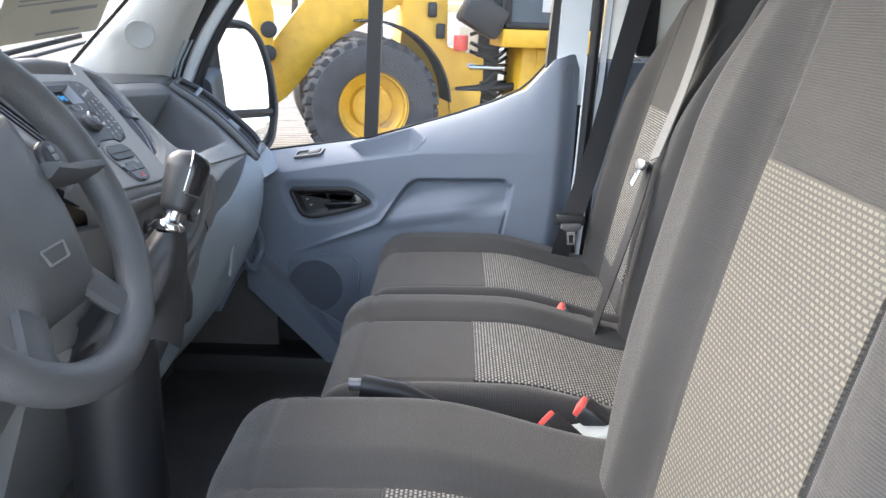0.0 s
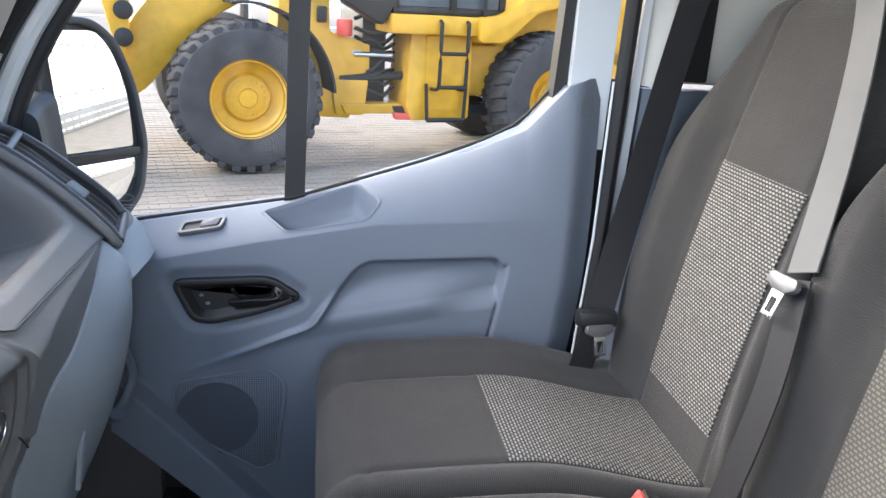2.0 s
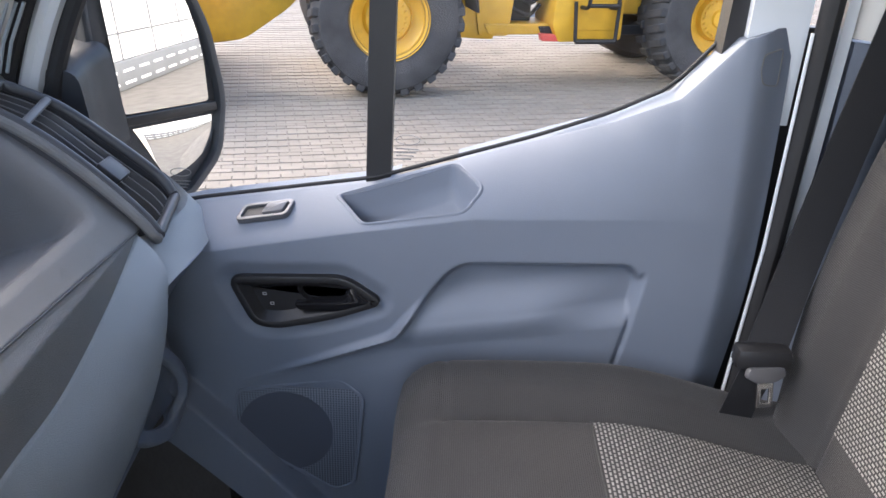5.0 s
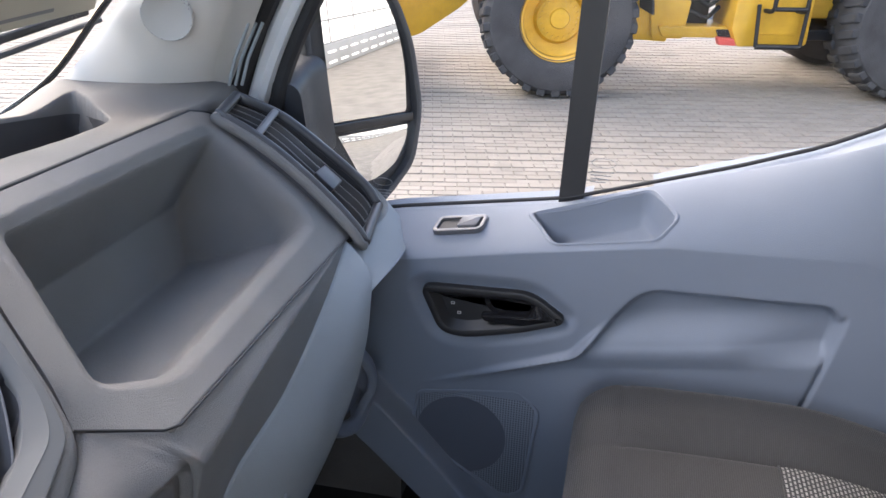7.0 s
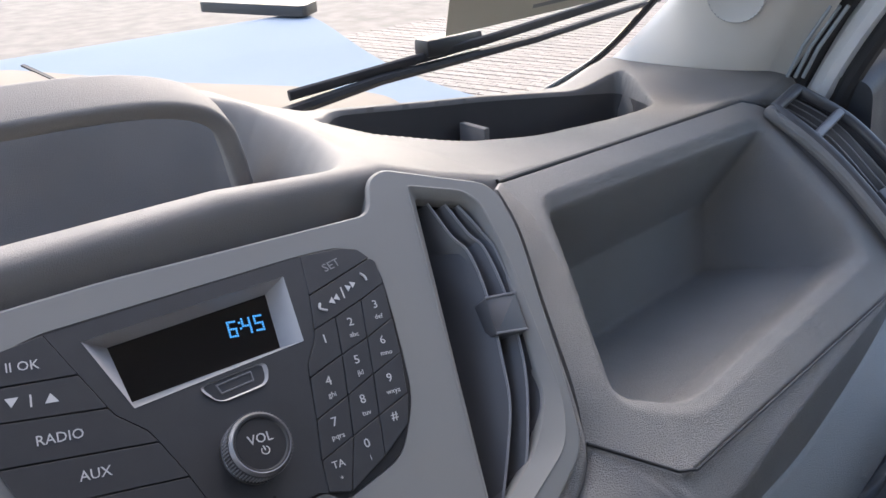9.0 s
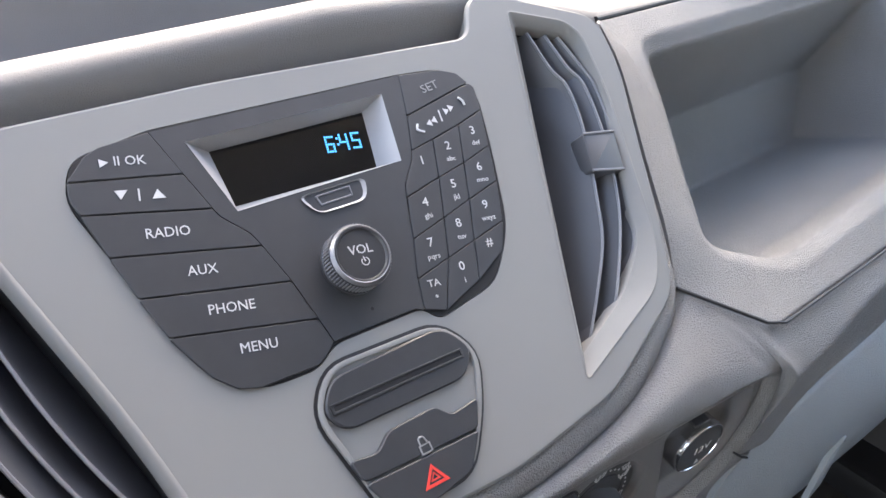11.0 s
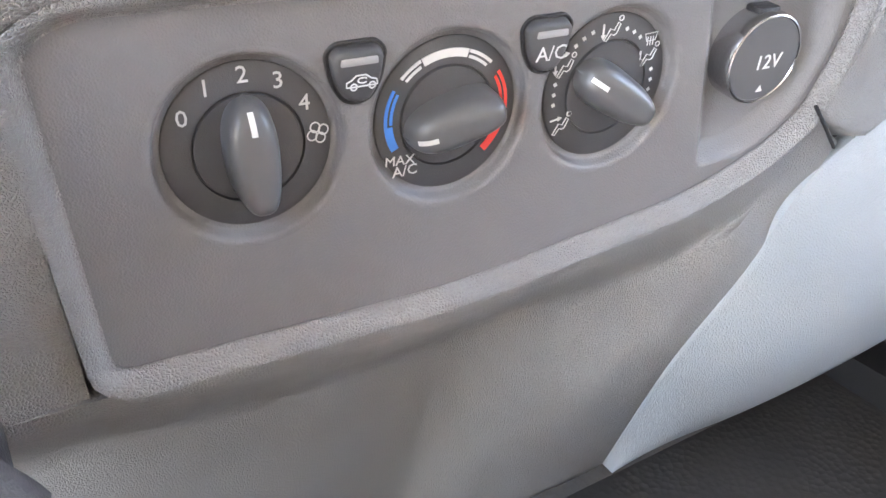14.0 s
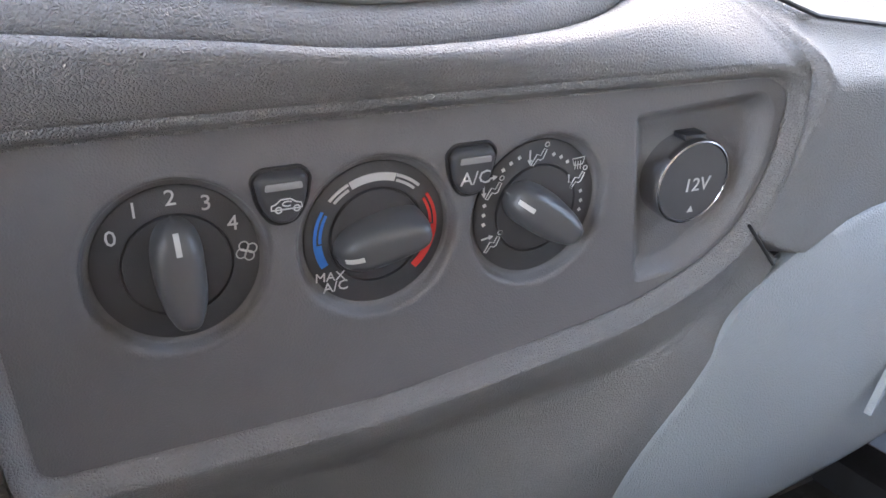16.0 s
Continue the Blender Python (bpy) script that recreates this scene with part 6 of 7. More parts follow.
def loader_wheel(x, y0, flip=False):
    t = part("tyre", lathe([(0.36, 0.06), (0.40, 0.0), (0.55, -0.035), (0.68, -0.01), (0.735, 0.05), (0.745, 0.12), (0.745, 0.48), (0.735, 0.54), (0.66, 0.60), (0.36, 0.54)], 72), tyre_mat, loader, "worn black loader tyre", m=pose(x, y0, 0.72, -90, 0, 0) @ Matrix.Diagonal((0.93, 0.93, 1, 1)))
    bms = []
    for k in range(30):
        a = 2 * math.pi * k / 30
        for s in (0, 1):
            lug = box(-0.045, 0.045, 0.0, 0.25, 0.70, 0.775, 0.012, 1)
            for v in lug.verts:
                v.co.x += (0.06 * (v.co.y / 0.25)) * (1 if s else -1)
                if v.co.y < 0.05:
                    v.co.z -= 0.02
            if s:
                for v in lug.verts:
                    v.co.y = 0.60 - v.co.y
            bms.append(move(lug, Matrix.Rotation(a + (math.pi / 30 if s else 0), 4, 'Y')))
    part("tread", join(*bms), tyre_mat, t, m=pose(0, 0, 0, 90, 0, 0))
    rim = part("rim", lathe([(0.40, -0.01), (0.39, 0.02), (0.365, 0.03), (0.36, 0.10), (0.33, 0.13), (0.25, 0.16), (0.235, 0.13), (0.22, 0.11), (0.10, 0.10), (0.09, 0.07), (0.0, 0.065)], 56), yellow, loader, "yellow wheel rim", m=pose(x, y0, 0.72, -90, 0, 0) @ Matrix.Diagonal((0.93, 0.93, 1, 1)))
    for k in range(20):
        a = 2 * math.pi * k / 20
        part("wheel_nut", cyl(0.016, 0.03, 6), yellow, rim, m=Matrix.Translation((0.185 * math.cos(a), 0.185 * math.sin(a), 0.085)))


for wx in (0.0, 3.35):
    loader_wheel(wx, 0.0)
for wx in (0.0, 3.35):
    part("far_tyre", lathe([(0.36, 0.06), (0.55, 0.0), (0.70, 0.0), (0.765, 0.08), (0.765, 0.5), (0.66, 0.58), (0.36, 0.54)], 48), tyre_mat, loader, m=pose(wx, 1.75, 0.72, -90, 0, 0) @ Matrix.Diagonal((0.93, 0.93, 1, 1)))
part("axle", box(-0.12, 0.12, 0.4, 2.0, 0.62, 0.92, 0.05), yellow, loader)
part("axle", box(3.23, 3.47, 0.4, 2.0, 0.62, 0.92, 0.05), yellow, loader)
# lifting arm, bell crank and front frame
part("lift_arm", side([(-2.2, 0.35), (-2.25, 0.62), (-1.25, 0.98), (-0.98, 1.36), (-0.62, 1.82), (-0.1, 2.2), (0.55, 2.5), (1.0, 2.55), (1.0, 2.1), (0.35, 1.75), (-0.35, 1.35), (-0.85, 0.75), (-1.3, 0.45)], 0.62, 0.78, 0.015, 0.1), yellow, loader)
part("bell_crank", side([(-1.42, 2.5), (-1.2, 2.5), (-0.98, 1.62), (-1.0, 1.2), (-1.12, 1.1), (-1.22, 1.55)], 0.45, 0.60, 0.012, 0.06), yellow, loader)
for cx, cz in ((-1.04, 1.46), (-1.20, 2.03), (-1.05, 1.22)):
    part("pin", move(cyl(0.085, 0.20, 24, None, 0.01), pose(cx, 0.62, cz, 90, 0, 0)), dark_steel, loader)
part("tilt_cylinder", sweep([(-1.15, 0.6, 2.25), (0.2, 0.6, 2.35)], disc(0.09, 16), False), yellow, loader)
part("front_frame", side([(0.40, 1.90), (0.58, 2.45), (0.87, 2.45), (0.89, 1.34), (1.32, 1.22), (1.32, 0.87), (1.14, 0.85), (1.12, 0.46), (0.74, 0.48), (0.62, 0.75), (0.35, 1.25)], 0.50, 0.95, 0.015, 0.03), yellow, loader)
part("frame_plate", side([(0.90, 0.86), (1.30, 0.86), (1.26, 0.50), (0.96, 0.50)], 0.46, 0.50, 0.008, 0.03), yellow, loader)
for px, pz in ((0.66, 2.12), (0.70, 1.72), (0.80, 1.50), (0.80, 2.02)):
    part("grease_block", box(px - 0.05, px + 0.05, 0.44, 0.50, pz - 0.08, pz + 0.08, 0.02), dark_steel, loader)
part("data_plate", box(1.12, 1.22, 0.49, 0.50, 1.12, 1.16, 0.002), print_white, loader)
part("fender", sweep([(0.83 * math.cos(radians(a)), 0.30, 0.72 + 0.87 * math.sin(radians(a))) for a in range(100, -2, -6)], [(-0.28, -0.010), (0.28, -0.010), (0.28, 0.010), (-0.28, 0.010)], False, (0, 0, 1)), rubber, loader, "black rubber front fender", angle=30)
# bucket, set down ahead of the machine
def _bucket(u, v):
    a = radians(-20 + 200 * u)
    return (-2.35 + 0.55 * math.sin(a) - 0.30 * math.cos(a) * 0.6, -0.35 + 2.9 * v, 0.60 - 0.55 * math.cos(a))
part("bucket_shell", sheet(_bucket, 24, 6, 0.03, (0, 0, -1)), yellow, loader)
part("bucket_side", side([(-2.95, 0.04), (-2.1, 0.05), (-1.75, 0.35), (-1.72, 0.8), (-2.0, 1.15), (-2.3, 1.2)], -0.36, -0.30, 0.008, 0.06), yellow, loader)
part("bucket_lip", box(-3.15, -2.3, -0.38, 2.58, 0.0, 0.05, 0.01), dark_steel, loader)
part("bucket_link", side([(-1.75, 0.9), (-1.05, 1.05), (-1.0, 1.25), (-1.75, 1.1)], 0.45, 0.55, 0.01, 0.04), yellow, loader)
# joint with hoses
part("joint_block", box(1.28, 1.55, 0.65, 1.5, 0.55, 1.55, 0.03), dark_steel, loader)
for k in range(9):
    z = 0.75 + 0.09 * k
    part("hose", tube(smooth_path([(1.18, 0.60, z), (1.32, 0.50 + 0.04 * math.sin(k * 2.1), z + 0.08 * math.sin(k * 1.7)), (1.46, 0.48, z - 0.05 * math.cos(k)), (1.62, 0.62, z + 0.03)], 5), 0.022, 8), rubber, loader)
part("steer_cylinder", sweep([(1.0, 0.52, 0.86), (1.75, 0.48, 0.92)], disc(0.045, 14), False), dark_steel, loader)
part("cylinder_rod", sweep([(1.15, 0.50, 1.12), (1.55, 0.47, 1.12)], disc(0.03, 12), False), chrome, loader)
part("joint_plate", side([(1.0, 0.62), (1.7, 0.62), (1.7, 0.52), (1.05, 0.52)], 0.42, 0.9, 0.01, 0.02), yellow, loader)
# rear body with cab platform and ladder
part("side_box", side([(1.70, 1.42), (2.40, 1.42), (2.40, 0.48), (1.74, 0.46), (1.66, 0.62)], 0.30, 0.85, 0.02, 0.03), yellow, loader)
part("side_door", side([(1.86, 1.34), (2.30, 1.34), (2.29, 0.58), (1.88, 0.58)], 0.285, 0.30, 0.008, 0.03), yellow, loader)
part("platform", box(1.42, 2.70, 0.12, 1.6, 1.36, 1.55, 0.02), yellow, loader)
part("under_guard", side([(1.55, 0.60), (2.9, 0.62), (2.85, 0.52), (1.6, 0.50)], 0.4, 1.4, 0.01, 0.02), dark_steel, loader)
part("red_bracket", side([(1.55, 0.54), (1.98, 0.51), (1.98, 0.46), (1.57, 0.47)], 0.32, 0.40, 0.006, 0.01), red_button, loader)
for lx in (1.94, 2.24):
    part("ladder_rail", tube(smooth_path([(lx, 0.24, 1.50), (lx, 0.10, 1.49), (lx, 0.08, 1.40), (lx, 0.08, 0.92), (lx, 0.12, 0.82), (lx, 0.28, 0.80)], 5), 0.02, 10), dark_steel, loader)
for lz in (1.18, 0.84):
    part("ladder_step", tube([(1.94, 0.08, lz), (2.24, 0.08, lz)], 0.02, 10), dark_steel, loader)
part("lower_step", join(tube([(1.86, 0.24, 0.86), (1.88, 0.22, 0.48)], 0.02, 8), tube([(2.32, 0.24, 0.86), (2.30, 0.22, 0.48)], 0.02, 8), tube([(1.88, 0.22, 0.48), (2.30, 0.22, 0.48)], 0.025, 8)), dark_steel, loader)
part("rear_fender", side([(2.36, 1.55), (2.62, 1.58), (2.82, 1.72), (3.06, 1.88), (4.1, 1.92), (4.1, 1.66), (3.35, 1.70), (3.02, 1.62), (2.80, 1.42), (2.66, 1.30), (2.36, 1.30)], 0.06, 0.62, 0.02, 0.06), yellow, loader)
part("engine_hood", box(2.75, 5.0, 0.50, 1.75, 0.95, 2.35, 0.12, 4), yellow, loader)
part("rear_frame", box(2.4, 4.6, 0.5, 1.7, 0.7, 1.25, 0.04), yellow, loader)
part("handrail", tube(smooth_path([(2.45, 0.16, 1.56), (2.47, 0.14, 2.1), (2.9, 0.14, 2.25), (4.2, 0.14, 2.2)], 5), 0.018, 8), rubber, loader)
# operator's cab
loader_glass = material("dark_cab_glass", (0.10, 0.125, 0.15), 0.10, vary=0.2, vary_scale=2)
part("cab_frame", box(1.45, 2.70, 0.20, 1.55, 1.55, 1.63, 0.02), dark_steel, loader)
for cx, cy in ((1.48, 0.22), (2.66, 0.22), (1.48, 1.52), (2.66, 1.52), (2.10, 0.21)):
    part("cab_post", box(cx - 0.035, cx + 0.035, cy - 0.035, cy + 0.035, 1.60, 3.05, 0.01), dark_steel, loader)
part("cab_roof", box(1.35, 2.85, 0.1, 1.65, 3.05, 3.21, 0.06, 3), yellow, loader)
for x0, x1 in ((1.52, 2.06), (2.14, 2.62)):
    part("cab_window", box(x0, x1, 0.205, 0.22, 1.63, 3.04, 0.004), loader_glass, loader)
part("cab_window", box(1.465, 1.48, 0.26, 1.48, 1.63, 3.04, 0.004), loader_glass, loader)
part("notice", box(1.86, 2.06, 0.19, 0.20, 1.74, 2.0, 0.002), print_white, loader, "white paper notice")
part("work_lamp", move(box(-0.24, 0.24, -0.14, 0.14, -0.17, 0.17, 0.05), pose(1.22, 0.30, 1.68, 0, 28, 0)), dark_steel, loader)
part("fire_extinguisher", move(cyl(0.08, 0.17, 20, None, 0.02), pose(1.02, 0.42, 1.30)), red_button, loader)
part("mud_flap", box(1.34, 1.46, 0.35, 0.42, 1.5, 2.1, 0.03), dark_steel, loader)

# ---- yard: paving stones, building behind, far trees ----
ground = thing("ground", "sandy block paving with oil stains", "paving", kind="structure")
joint_mat = material("paving_joint", (0.190, 0.170, 0.145), 0.9, vary=0.3, vary_scale=3)
part("paving_bed", sheet(lambda u, v: (-400 + 800 * u, -400 + 800 * v, -0.006), 2, 2), joint_mat, ground)


def stone_material():
    m = material("paving_stone", (0.46, 0.41, 0.355), 0.8, grain=0.001, grain_scale=90)
    nt = m.node_tree
    bs = nt.nodes["Principled BSDF"]
    gm, oi, tc = nt.nodes.new("ShaderNodeNewGeometry"), nt.nodes.new("ShaderNodeObjectInfo"), nt.nodes.new("ShaderNodeTexCoord")
    ad = nt.nodes.new("ShaderNodeMath")
    ad.operation = 'ADD'
    nt.links.new(gm.outputs["Random Per Island"], ad.inputs[0])
    nt.links.new(oi.outputs["Random"], ad.inputs[1])
    fr = nt.nodes.new("ShaderNodeMath")
    fr.operation = 'FRACT'
    nt.links.new(ad.outputs[0], fr.inputs[0])
    mx = nt.nodes.new("ShaderNodeMix")
    mx.data_type = 'RGBA'
    mx.inputs[6].default_value, mx.inputs[7].default_value = (0.205, 0.180, 0.152, 1), (0.240, 0.213, 0.182, 1)
    nt.links.new(fr.outputs[0], mx.inputs[0])
    n = nt.nodes.new("ShaderNodeTexNoise")
    n.inputs["Scale"].default_value = 1.6
    n.inputs["Detail"].default_value = 7
    geo = gm.outputs["Position"]
    nt.links.new(geo, n.inputs["Vector"])
    rp = nt.nodes.new("ShaderNodeMapRange")
    rp.inputs[1].default_value, rp.inputs[2].default_value, rp.inputs[3].default_value, rp.inputs[4].default_value = 0.58, 0.74, 0.0, 0.75
    nt.links.new(n.outputs[0], rp.inputs[0])
    st = nt.nodes.new("ShaderNodeMix")
    st.data_type = 'RGBA'
    st.inputs[7].default_value = (0.14, 0.125, 0.108, 1)
    nt.links.new(rp.outputs[0], st.inputs[0])
    nt.links.new(mx.outputs[2], st.inputs[6])
    nt.links.new(st.outputs[2], bs.inputs["Base Color"])
    return m


stone_mat = stone_material()
SA = radians(14.7)
LX, LY = 0.160, 0.080


def stone_place(i, j):
    x, y = (i + 0.5 * (j % 2)) * LX, j * LY
    return -1.0 + x * math.cos(SA) - y * math.sin(SA), 4.0 + x * math.sin(SA) + y * math.cos(SA)


stone = box(-LX / 2 + 0.003, LX / 2 - 0.003, -LY / 2 + 0.003, LY / 2 - 0.003, -0.06, 0.0, 0.004, 1)
verts, faces, near = [], [], []
for j in range(-50, 160):
    for i in range(-70, 82):
        x, y = stone_place(i, j)
        if -9 < x < 9 and 1.25 < y < 16:
            h = 0.003 * math.sin(i * 12.9 + j * 78.2)
            if -1.2 < x < 0.6 and 2.8 < y < 5.4 and len(near) < 300:
                near.append((x, y, h))
            else:
                b = len(verts)
                for dx, dy in ((-1, -1), (1, -1), (1, 1), (-1, 1)):
                    for k, z in ((1.0, -0.008), (0.93, h)):
                        ex, ey = dx * (LX / 2 - 0.003) - dx * (1 - k) * 0.05, dy * (LY / 2 - 0.003) - dy * (1 - k) * 0.05
                        verts.append((x + ex * math.cos(SA) - ey * math.sin(SA), y + ex * math.sin(SA) + ey * math.cos(SA), z))
                faces += [(b + 1, b + 3, b + 5, b + 7)] + [(b + 2 * q, b + (2 * q + 2) % 8, b + (2 * q + 3) % 8, b + 2 * q + 1) for q in range(4)]
me = bpy.data.meshes.new("paving_field")
me.from_pydata(verts, [], faces)
me.materials.append(stone_mat)
ob = new("paving_field", me)
ob.parent = ground
tagged(ob, kind="stuff")
first = part("paving_stone", stone, stone_mat, ground, smooth=False)
x, y, h = near[0]
first.matrix_basis = pose(x, y, h, 0, 0, 14.7)
for x, y, h in near[1:]:
    o = first.copy()
    scene.collection.objects.link(o)
    o.matrix_basis = pose(x, y, h, 0, 0, 14.7)

# long white hall, seen in the mirror
hall = thing("warehouse", "long white industrial hall with grey base and roof edge", "building", pose(8.0, -1.45, 0, 0, 0, 19.3))
hall_white = material("hall_cladding", (0.78, 0.79, 0.78), 0.6, vary=0.06, vary_scale=0.6)
hall_grey = material("hall_roof_edge", (0.17, 0.175, 0.18), 0.6, vary=0.2, vary_scale=0.6)
part("wall", box(0, 44, -22, 0, 0.52, 9.0, 0.05), hall_white, hall)
part("base_band", box(-0.1, 44.1, -22.1, 0.08, 0, 0.52, 0.02), hall_grey, hall)
part("roof_edge", box(-0.2, 44.2, -22.2, 0.2, 9.0, 9.6, 0.05), hall_grey, hall)
for k in range(22):
    part("panel_joint", box(0.9 + 2 * k, 0.94 + 2 * k, 0.0, 0.02, 0.52, 9.0, 0.0), hall_grey, hall, smooth=False)
for k in range(5):
    part("panel_joint", box(0, 44, 0.0, 0.018, 1.0 + 1.4 * k, 1.03 + 1.4 * k, 0.0), hall_grey, hall, smooth=False)
for k in range(48):
    for z in (0.10, 0.32):
        part("dock_strip", box(0.3 + 0.9 * k, 0.85 + 0.9 * k, 0.08, 0.10, z, z + 0.045, 0.0), hall_white, hall, smooth=False)
# trees and fence beyond the loader
leaf = material("far_foliage", (0.07, 0.11, 0.05), 0.9, vary=0.4, vary_scale=0.5)
bark = material("bark", (0.12, 0.10, 0.08), 0.9, vary=0.3)


def tree(x, y, h, seed):
    rnd = random.Random(seed)
    t = thing("tree", "leafy green tree beyond the yard", "tree", pose(x, y, 0), "trees beyond the yard")
    part("trunk", sweep([(0, 0, 0), (0.1, 0, h * 0.3), (0, 0.1, h * 0.7)], lambda q: disc(0.22 * (1 - 0.7 * q), 8), False, (1, 0, 0)), bark, t)
    vs, fs = [], []
    for k in range(2600):
        a, b, r = rnd.uniform(0, 2 * math.pi), rnd.uniform(-1, 1), rnd.random() ** 0.4
        lump = 1 + 0.25 * math.sin(3 * a + seed) + 0.2 * math.sin(5 * b * 2)
        c = Vector((math.cos(a) * math.sqrt(1 - b * b) * h * 0.30 * r * lump, math.sin(a) * math.sqrt(1 - b * b) * h * 0.30 * r * lump, h * 0.62 + b * h * 0.36 * r))
        d1, d2 = Vector((rnd.gauss(0, 1), rnd.gauss(0, 1), rnd.gauss(0, 1))).normalized(), Vector((rnd.gauss(0, 1), rnd.gauss(0, 1), rnd.gauss(0, 1))).normalized()
        n = len(vs)
        s = 0.16
        vs += [c, c + d1 * s, c + d1 * s + d2 * s, c + d2 * s]
        fs.append((n, n + 1, n + 2, n + 3))
    me = bpy.data.meshes.new("crown")
    me.from_pydata([tuple(v) for v in vs], [], fs)
    me.materials.append(leaf)
    new("crown", me).parent = t


for k, (tx, ty, th) in enumerate(((-14, 42, 9), (-9, 44, 10), (-4, 41, 8.5), (2, 43, 9.5), (8, 42, 9), (-20, 40, 9), (14, 44, 10))):
    tree(tx, ty, th, k + 3)
fence = thing("fence", "pale metal yard fence behind the loader", "fence")
for k in range(26):
    part("post", box(-22 + 1.6 * k, -21.92 + 1.6 * k, 30, 30.08, 0, 2.0, 0), hall_white, fence, smooth=False)
for z in (0.3, 1.0, 1.9):
    part("rail", box(-22, 20, 30.02, 30.06, z, z + 0.06, 0), hall_white, fence, smooth=False)
# ---- steering wheel ----
wheel_mat = material("dark_grey_wheel", (0.080, 0.082, 0.087), 0.5, grain=0.0004, grain_scale=700, vary=0.1)
a_ = radians(28.5)
SWM = face((-0.384, -0.394, 1.547), (0, 1, 0), (-math.sin(a_), 0, math.cos(a_)), (math.cos(a_), 0, math.sin(a_)))
sw = thing("steering_wheel", "dark grey four-spoke steering wheel with airbag boss", "steering wheel", SWM)
part("rim", tube([(0.172 * math.cos(s), 0.172 * math.sin(s), 0.0) for s in [2 * math.pi * k / 72 for k in range(72)]], 0.0195, 16, True), wheel_mat, sw)


def _boss(u, v):
    x, y = (u - 0.5) * 0.20, (v - 0.55) * 0.20
    e = 1 - max(abs(u - 0.5) * 2, abs(v - 0.5) * 2) ** 4
    s = 1.0 - 0.35 * sstep(0.5, 0.0, v)
    return (x * s, y, -0.015 + 0.030 * e)


part("airbag_cover", sheet(_boss, 24, 24, 0.03, (0, 0, -1)), wheel_mat, sw, angle=60)
part("emblem", ring_prism(rounded(mm((-22, -45), (22, -45), (18, -62), (-18, -62)), 0.003), rounded(mm((-19.5, -47), (19.5, -47), (16, -60), (-16, -60)), 0.002), 0.006, 0.0155), dash_dark, sw)
for sx in (-1, 1):
    part("spoke", sweep([(sx * 0.07, 0.02, -0.004), (sx * 0.12, 0.01, -0.006), (sx * 0.168, 0.004, 0)], lambda t: disc(0.010, 10, 0.030 - 0.008 * t), False, (0, 0, 1)), wheel_mat, sw)
    part("spoke", sweep([(sx * 0.04, -0.07, -0.01), (sx * 0.075, -0.12, -0.008), (sx * 0.09, -0.150, 0)], lambda t: disc(0.020, 10, 0.010), False, (0, 0, 1)), wheel_mat, sw)
    pad = part("switch_pad", move(cyl(0.022, 0.008, 24, 0.019, 0.002), Matrix.Translation((sx * 0.098, 0.028, 0.004))), black_plastic, sw)
    for q in range(3):
        part("switch_key", box(sx * 0.098 - 0.004, sx * 0.098 + 0.004, 0.016 + 0.009 * q, 0.023 + 0.009 * q, 0.0115, 0.0135, 0.001), dash_dark, pad)
part("column", sweep([(0, 0, -0.02), (0, -0.02, -0.12), (0, -0.04, -0.25)], disc(0.055, 20), False, (0, 1, 0)), black_plastic, sw)
part("column_stalk", tube([(0.04, 0.02, -0.07), (0.15, 0.03, -0.06), (0.19, 0.03, -0.055)], 0.009, 10), black_plastic, sw)

# instrument hood and lower driver's dash
hood = thing("instrument_hood", "dark grey instrument hood behind the steering wheel", "instrument hood")
part("hood_shell", sheet(lambda u, v: (-0.62 - 0.14 * v, -0.62 + 0.40 * u, 1.60 + 0.085 * math.sin(math.pi * u) ** 0.6 - 0.02 * v), 24, 8, 0.02, (0, 0, -1)), dash_dark, hood)
part("hood_face", sheet(lambda u, v: (-0.66 + 0.05 * v, -0.60 + 0.36 * u, 1.60 - 0.14 * v + 0.05 * math.sin(math.pi * u) * (1 - v)), 12, 8, 0.02, (-1, 0, 0)), black_gloss, hood)
part("driver_dash", sheet(lambda u, v: (-0.58 + 0.08 * math.sin(math.pi * v), -0.86 + 0.80 * u, 1.60 - 0.45 * v), 16, 16, 0.06, (-1, 0, 0)), dash_dark, dash, angle=70)
part("driver_dash_low", sheet(lambda u, v: (-0.56 - 0.10 * v, -0.86 + 0.66 * u, 1.16 - 0.24 * v), 8, 8, 0.06, (-1, 0, 0)), black_plastic, dash, angle=70)

# ---- gear lever ----
gear = thing("gear_lever", "black leather gear knob and boot with chrome collar", "gear lever")
KB = Vector((-0.340, -0.118, 1.455))
KT = Vector((-0.318, -0.075, 1.555))
ax = (KT - KB).normalized()
sx_ = Vector((0, 1, 0)).cross(ax).normalized()
GM = Matrix.Translation(KB) @ Matrix(((sx_.x, ax.cross(sx_).x, ax.x, 0), (sx_.y, ax.cross(sx_).y, ax.y, 0), (sx_.z, ax.cross(sx_).z, ax.z, 0), (0, 0, 0, 1)))
leather = material("black_leather", (0.022, 0.022, 0.024), 0.45, grain=0.00015, grain_scale=900, vary=0.2)
def _knob(u, v):
    a = 2 * math.pi * u
    z = 0.022 + 0.082 * v
    r = curve([(0, 0.014), (0.06, 0.0175), (0.4, 0.0215), (0.7, 0.0240), (0.82, 0.0232), (0.91, 0.0195), (0.97, 0.0125), (1, 0.002)], v)
    return (1.15 * r * math.cos(a), 0.92 * r * math.sin(a), z)
part("knob", sheet(_knob, 40, 30), leather, gear, m=GM, angle=80)
